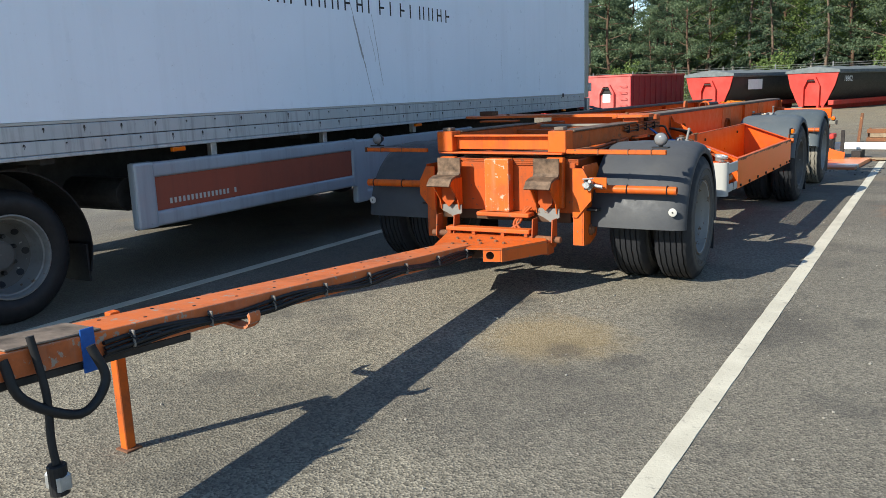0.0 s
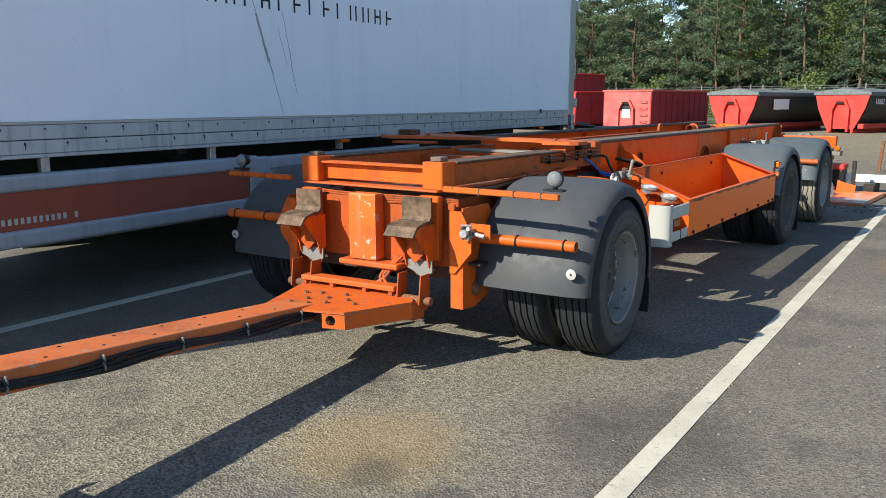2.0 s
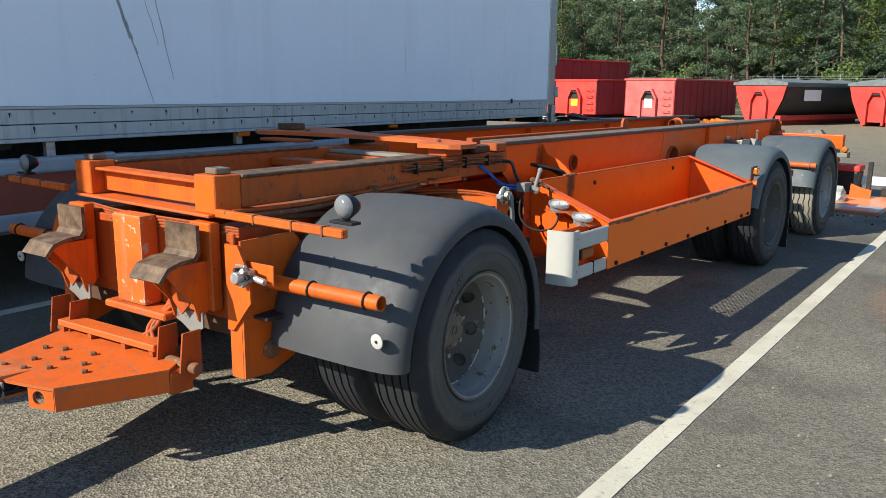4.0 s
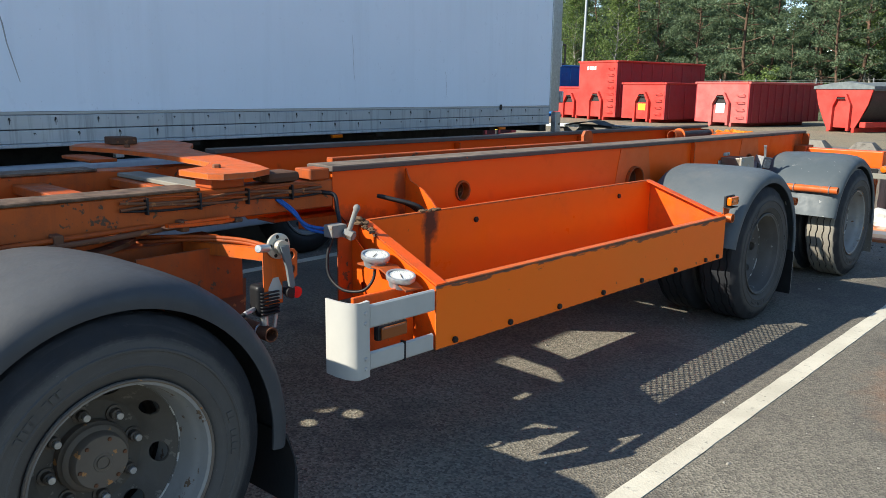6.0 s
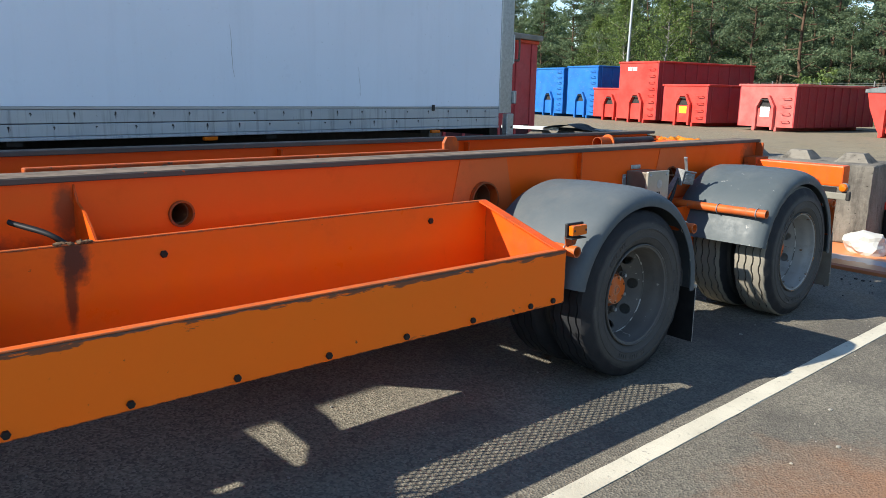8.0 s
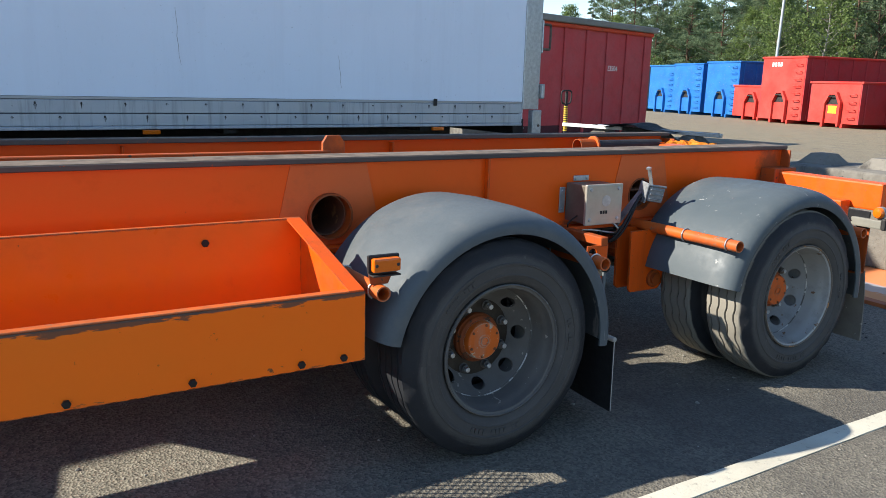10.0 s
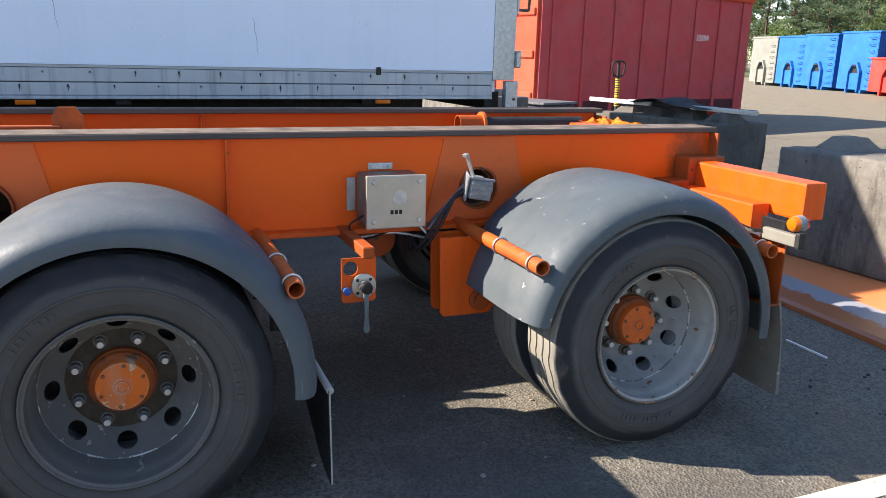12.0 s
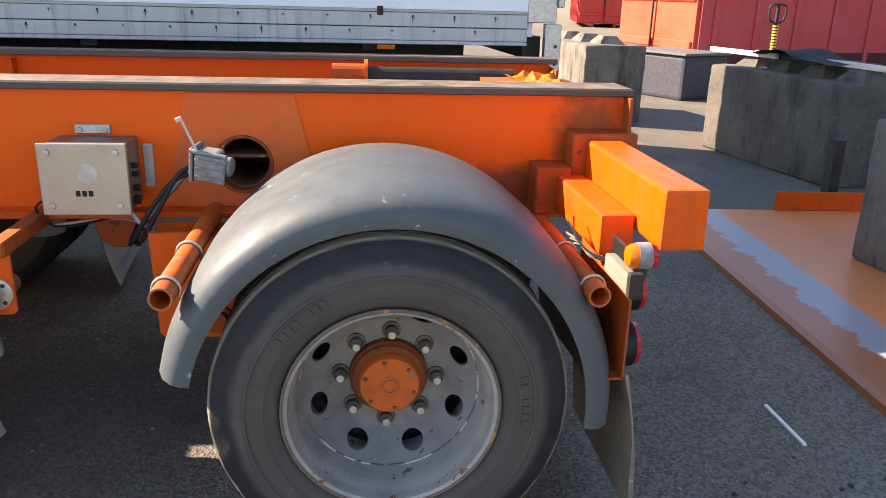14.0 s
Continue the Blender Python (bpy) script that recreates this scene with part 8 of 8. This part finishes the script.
beam = thing("steel_beam", "white painted steel beam lying on dark timbers", "beam", Matrix.Translation((-1.76, 15.15, 0)))
part("beam", a_box(0.0, 3.2, -0.07, 0.07, 0.17, 0.28, 0.006), WHITE_PAINT, beam)
for x in (0.3, 1.6, 2.8):
    part("bearer", a_box(x, x + 0.14, -0.35, 0.35, 0.0, 0.169, 0.006), DARK_STEEL, beam)
rng = random.Random(41)
for k in range(11):
    ln = rng.uniform(0.5, 1.3)
    ob = part("scrap_wood", a_box(0, ln, -0.03, 0.03, 0, 0.022, 0.003), WOOD if k % 3 else RUST)
    ob.matrix_world = Matrix.Translation((-1.55 + rng.uniform(0, 1.5), 14.75 + rng.uniform(0, 0.28), 0.001 + 0.023 * (k % 3))) @ Matrix.Rotation(rng.uniform(-0.35, 0.35), 4, "Z")
    tagged(ob, "broken brown strip of wood lying on asphalt", "scrap", "scrap strips behind the trailer")
pile = thing("timber_pile", "pile of weathered brown timbers on asphalt", "timber", Matrix.Translation((-1.65, 19.4, 0)))
for k in range(9):
    z = 0.09 * (k // 3)
    part("timber", a_box(0.06 * (k % 2), 1.9 + 0.1 * (k % 3), 0.22 * (k % 3), 0.22 * (k % 3) + 0.17, z, z + 0.085, 0.006), WOOD if k % 2 else RUST, pile)
bm = bmesh.new()
bmesh.ops.create_icosphere(bm, subdivisions=3, radius=0.16)
for v in bm.verts:
    n = noise.noise(v.co * 9)
    v.co = Vector((v.co.x * 1.2, v.co.y, max(-0.10, v.co.z * 0.8))) * (1 + 0.45 * n)
low = min(v.co.z for v in bm.verts)
for v in bm.verts:
    v.co.z -= low
ob = part("plastic_bag", bm, WHITE_PLASTIC)
ob.location = (-1.88, 14.0, 0)
tagged(ob, "crumpled white plastic bag on asphalt", "bag")
ob = part("stick", a_box(-0.13, 0.13, -0.006, 0.006, 0, 0.008, m=Matrix.Rotation(radians(0), 4, "Z")), WHITE_PAINT)
ob.location = (-2.04, 12.96, 0)
tagged(ob, "thin pale stick lying on asphalt", "stick")

# loose stones strewn over the asphalt
def strewn_stones(name, label, count, x0, x1, y0, y1, small, large, mat, seed):
    bm = bmesh.new()
    rng = random.Random(seed)
    for _ in range(count):
        r = rng.uniform(small, large) * rng.choice((0.6, 0.8, 1.0, 1.5))
        p = Vector((rng.uniform(x0, x1), rng.uniform(y0, y1), r * 0.35))
        turn = Matrix.Rotation(rng.uniform(0, 6.28), 3, "Z")
        got = bmesh.ops.create_icosphere(bm, subdivisions=1, radius=r)
        sx, sy = rng.uniform(0.7, 1.4), rng.uniform(0.7, 1.2)
        for v in got["verts"]:
            v.co = turn @ Vector((v.co.x * sx, v.co.y * sy, v.co.z * 0.65)) * rng.uniform(0.85, 1.15) + p
    tagged(part(name, bm, mat), label, "stones", kind="stuff")


strewn_stones("gravel", "dark grit and small stones on the asphalt", 240, -2.0, 1.5, 12.4, 15.2, 0.005, 0.011, plain("dark_grit", (0.05, 0.045, 0.042), 0.9), 31)
strewn_stones("gravel", "pale loose grit on the asphalt", 1100, -3.6, 1.8, 0.2, 12.5, 0.0025, 0.0065, plain("pale_grit", (0.27, 0.25, 0.21), 0.9), 32)

# ---- fence ----
FENCE_STEEL = plain("dull_fence_steel", (0.17, 0.175, 0.17), 0.6, 0.3)
fence = thing("fence", "galvanised mesh fence with steel posts and wire", "fence", Matrix.Translation((-20, 52.0, 0)) @ Matrix.Rotation(radians(-14), 4, "Z"))
for k in range(26):
    x = -40 + k * 3.2
    part("post", a_box(x - 0.03, x + 0.03, -0.03, 0.03, 0, 2.35), FENCE_STEEL, fence)
for z in (0.3, 1.2, 2.0, 2.12, 2.24):
    part("wire", a_box(-40, 40, -0.008, 0.008, z, z + 0.014), FENCE_STEEL, fence)
bm = bmesh.new()
for k in range(700):
    x = -40 + k * 80 / 700
    for d in (-1, 1):
        vs = [bm.verts.new(p) for p in ((x, 0.01 * d, 0.1), (x + 0.005, 0.01 * d, 0.1), (x + 0.005 + d * 0.7, 0.01 * d, 2.0), (x + d * 0.7, 0.01 * d, 2.0))]
        bm.faces.new(vs)
tagged(part("mesh_wire", bm, FENCE_STEEL, fence), kind="stuff")
pole = thing("street_lamp", "tall thin galvanised lamp pole", "lamp pole", Matrix.Translation((-29.7, 49.2, 0)))
part("mast", rod(bmesh.new(), (0, 0, 0), (0.25, 0, 12.0), 0.10, 12, 0.06), GALVANISED, pole)
part("arm", rod(bmesh.new(), (0.25, 0, 11.9), (0.25, -1.2, 12.2), 0.04), GALVANISED, pole)
part("head", a_box(0.1, 0.4, -1.8, -1.2, 12.13, 12.25, 0.03), GALVANISED, pole)


# ---- trees ----
def leaf_cloud(bm, rng, centre, radius, count, size, flat=0.6, droop=0.0, slim=1.0):
    """Small crossed leaves strewn through a blob."""
    c = Vector(centre)
    for _ in range(count):
        d = Vector((rng.gauss(0, 1), rng.gauss(0, 1), rng.gauss(0, 1))).normalized() * (rng.random() ** 0.45)
        p = c + Vector((d.x * radius, d.y * radius, d.z * radius * flat - droop * (d.x * d.x + d.y * d.y) * radius))
        n = Vector((rng.gauss(0, 1), rng.gauss(0, 1), rng.gauss(0, 1) + 0.8)).normalized()
        a = n.orthogonal().normalized()
        a.rotate(Matrix.Rotation(rng.uniform(0, 6.28), 3, n))
        b = n.cross(a)
        s = size * rng.uniform(0.6, 1.4)
        vs = [bm.verts.new(p + a * s * u + b * s * v) for u, v in ((-0.5, -0.28 * slim), (0.2, -0.5 * slim), (0.55, 0.1 * slim), (-0.05, 0.5 * slim))]
        bm.faces.new(vs)


def limb(bm, p0, p1, r0, r1, rng, n=6, bends=3):
    pts = [Vector(p0).lerp(Vector(p1), i / bends) + (Vector((rng.uniform(-1, 1), rng.uniform(-1, 1), rng.uniform(-.5, .5))) * (r0 * 1.5) if 0 < i < bends else Vector()) for i in range(bends + 1)]
    rings = []
    for i, p in enumerate(pts):
        r = r0 + (r1 - r0) * i / bends
        d = (pts[min(i + 1, bends)] - pts[max(i - 1, 0)]).normalized()
        s = d.orthogonal().normalized()
        u = d.cross(s)
        rings.append([bm.verts.new(p + r * (s * math.cos(2 * math.pi * k / n) + u * math.sin(2 * math.pi * k / n))) for k in range(n)])
    for a, b in zip(rings, rings[1:]):
        for k in range(n):
            bm.faces.new((a[k], a[(k + 1) % n], b[(k + 1) % n], b[k]))


def make_tree(name, label, kind, seed, H):
    rng = random.Random(seed)
    tree = thing(name, label, "tree", Matrix.Translation((0, -500, 0)), "forest edge trees")
    wood, crown = bmesh.new(), bmesh.new()
    top = Vector((rng.uniform(-.5, .5), rng.uniform(-.5, .5), H * 0.96))
    limb(wood, (0, 0, 0), top, 0.15, 0.03, rng, 8, 7)
    if kind == "pine":
        for k in range(30):
            f = 0.20 + 0.78 * (k / 29)
            base = Vector((0, 0, 0)).lerp(top, f)
            a = k * 2.4 + rng.uniform(-.4, .4)
            reach = H * (0.20 * (1.15 - f) ** 0.6 + 0.02) * rng.uniform(0.7, 1.25)
            tip = base + Vector((math.cos(a) * reach, math.sin(a) * reach, rng.uniform(-0.1, 0.55) * reach))
            limb(wood, base, tip, 0.05, 0.012, rng, 5, 3)
            for g in (0.5, 0.75, 1.0):
                leaf_cloud(crown, rng, base.lerp(tip, g) + Vector((rng.uniform(-.3, .3), rng.uniform(-.3, .3), 0.1)), rng.uniform(0.5, 0.95), 105, 0.20, 0.5, 0.0, 0.45)
    elif kind == "spruce":
        for k in range(46):
            f = 0.08 + 0.9 * (k / 45)
            base = Vector((0, 0, 0)).lerp(top, f)
            a = k * 2.4 + rng.uniform(-.4, .4)
            reach = H * 0.17 * (1.04 - f) * rng.uniform(0.8, 1.2) + 0.25
            tip = base + Vector((math.cos(a) * reach, math.sin(a) * reach, -0.28 * reach))
            limb(wood, base, tip, 0.035, 0.01, rng, 4, 2)
            for g in (0.45, 0.75, 1.0):
                leaf_cloud(crown, rng, base.lerp(tip, g), 0.30 + 0.25 * (1 - f), 66, 0.20, 0.5, 0.3, 0.45)
    else:
        for k in range(34):
            f = 0.25 + 0.72 * (k / 33)
            base = Vector((0, 0, 0)).lerp(top, f)
            a = k * 2.4 + rng.uniform(-.5, .5)
            reach = H * 0.20 * math.sin(math.pi * min(1, 0.25 + 0.75 * f)) * rng.uniform(0.6, 1.2) + 0.3
            tip = base + Vector((math.cos(a) * reach, math.sin(a) * reach, 0.6 * reach))
            limb(wood, base, tip, 0.04, 0.01, rng, 5, 3)
            for g in (0.4, 0.7, 1.0):
                leaf_cloud(crown, rng, base.lerp(tip, g), rng.uniform(0.5, 0.95), 80, 0.14, 0.8)
    bark = {"pine": PINE_BARK, "spruce": BARK, "birch": BIRCH_BARK, "bush": BARK}[kind]
    leaf = {"pine": PINE_LEAF, "spruce": SPRUCE_LEAF, "birch": BROAD_LEAF, "bush": BROAD_LEAF}[kind]
    part("trunk", wood, bark, tree, smooth=60)
    part("crown", crown, leaf, tree)
    return tree


def make_bush(seed, H):
    rng = random.Random(seed)
    tree = thing("bush", "light green leafy bush at the forest edge", "bush", Matrix.Translation((0, -500, 0)), "forest edge bushes")
    wood, crown = bmesh.new(), bmesh.new()
    for k in range(9):
        a = k * 2.4
        tip = Vector((math.cos(a) * H * 0.4 * rng.uniform(.4, 1), math.sin(a) * H * 0.4 * rng.uniform(.4, 1), H * rng.uniform(0.5, 1.0)))
        limb(wood, (0, 0, 0), tip, 0.04, 0.01, rng, 5, 3)
        for g in (0.3, 0.6, 0.85, 1.0):
            leaf_cloud(crown, rng, tip * g, H * 0.17, 80, 0.14, 0.9)
    part("stems", wood, BARK, tree)
    part("crown", crown, BROAD_LEAF, tree)
    return tree


kinds = [make_tree("pine_tree", "tall pine with a reddish trunk and dark green crown", "pine", 1, 17), make_tree("pine_tree", "tall pine with an open dark green crown", "pine", 2, 15.5),
         make_tree("spruce_tree", "dense dark green spruce at the forest edge", "spruce", 3, 16.5), make_tree("birch_tree", "slender birch with a pale trunk and light leaves", "birch", 4, 14.5),
         make_tree("birch_tree", "leafy broad tree with green crown", "birch", 5, 13), make_tree("pine_tree", "young pine with a full green crown", "pine", 6, 13.5)]
bushes = [make_bush(21, 3.2), make_bush(22, 4.2)]
ALONG, OUTWARD = Vector((0.970, -0.242, 0)), Vector((0.242, 0.970, 0))
START = Vector((-20.0, 56.0, 0))
rng = random.Random(77)
placed = {}
for row, (depth, step) in enumerate(((3.0, 3.6), (7.5, 3.4), (13.0, 3.6), (19.0, 4.2))):
    s = -58.0 + row * 1.3
    while s < 62.0:
        pick = rng.choices(range(6), (3, 3, 2.6, 1.0, 1.2, 2.4))[0]
        p = START + ALONG * (s + rng.uniform(-1, 1)) + OUTWARD * (depth + rng.uniform(-1.6, 1.6))
        scale = rng.uniform(0.78, 1.08) * (0.86 + 0.06 * row)
        m = Matrix.Translation(p) @ Matrix.Rotation(rng.uniform(0, 6.28), 4, "Z") @ Matrix.Scale(scale, 4)
        bearing = math.atan2(-p.x, p.y - 4.0)
        if abs(bearing - 0.350) < 0.013 or abs(bearing - 0.665) < 0.010:
            scale *= 0.55
        m = Matrix.Translation(p) @ Matrix.Rotation(rng.uniform(0, 6.28), 4, "Z") @ Matrix.Scale(scale, 4)
        src = kinds[pick]
        if src.name not in placed:
            placed[src.name] = 1
            src.matrix_basis = m
        else:
            ob = copy_thing(src, Matrix())
            ob.matrix_basis = m
        s += step * rng.uniform(0.75, 1.3)
s = -56.0
while s < 60.0:
    src = bushes[rng.randrange(2)]
    p = START + ALONG * s + OUTWARD * rng.uniform(-1.0, 2.0)
    m = Matrix.Translation(p) @ Matrix.Rotation(rng.uniform(0, 6.28), 4, "Z") @ Matrix.Scale(rng.uniform(0.6, 1.1), 4)
    if src.name not in placed:
        placed[src.name] = 1
        src.matrix_basis = m
    else:
        ob = copy_thing(src, Matrix())
        ob.matrix_basis = m
    s += rng.uniform(3.0, 7.0)
# grassy forest floor behind the fence
bm = bmesh.new()
rows = []
for i in range(30):
    for_row = []
    for j in range(8):
        p = START + ALONG * (-75 + 150 * i / 29) + OUTWARD * (-2.5 + 60 * (j / 7) ** 1.5)
        for_row.append(bm.verts.new((p.x, p.y, 0.03 + 0.35 * min(1, j) + 0.3 * noise.noise(Vector((i, j, 0.3))) * min(1, j))))
    rows.append(for_row)
for a, b in zip(rows, rows[1:]):
    for j in range(7):
        bm.faces.new((a[j], a[j + 1], b[j + 1], b[j]))
tagged(part("forest_floor", bm, plain("forest_floor", (0.06, 0.075, 0.03), 0.95, 0, 0.5, 1.5, 0.6)), "grassy forest floor", "ground", kind="structure")
# dark woods further back
bm = bmesh.new()
rng = random.Random(5)
for k in range(17000):
    along = rng.uniform(-75, 75)
    p = START + ALONG * along + OUTWARD * rng.uniform(24, 36)
    crest = 10.5 + 1.8 * math.sin(along * 0.31) + 1.2 * math.sin(along * 0.83 + 1.0)
    bearing = math.atan2(-p.x, p.y - 4.0)
    if abs(bearing - 0.350) < 0.016 or abs(bearing - 0.665) < 0.010:
        crest *= 0.62
    leaf_cloud(bm, rng, (p.x, p.y, 0.4 + crest * rng.random() ** 0.8), 0.9, 2, 1.1, 0.7)
tagged(part("far_woods", bm, SPRUCE_LEAF), "dense dark woods behind the forest edge", "woods", kind="stuff")
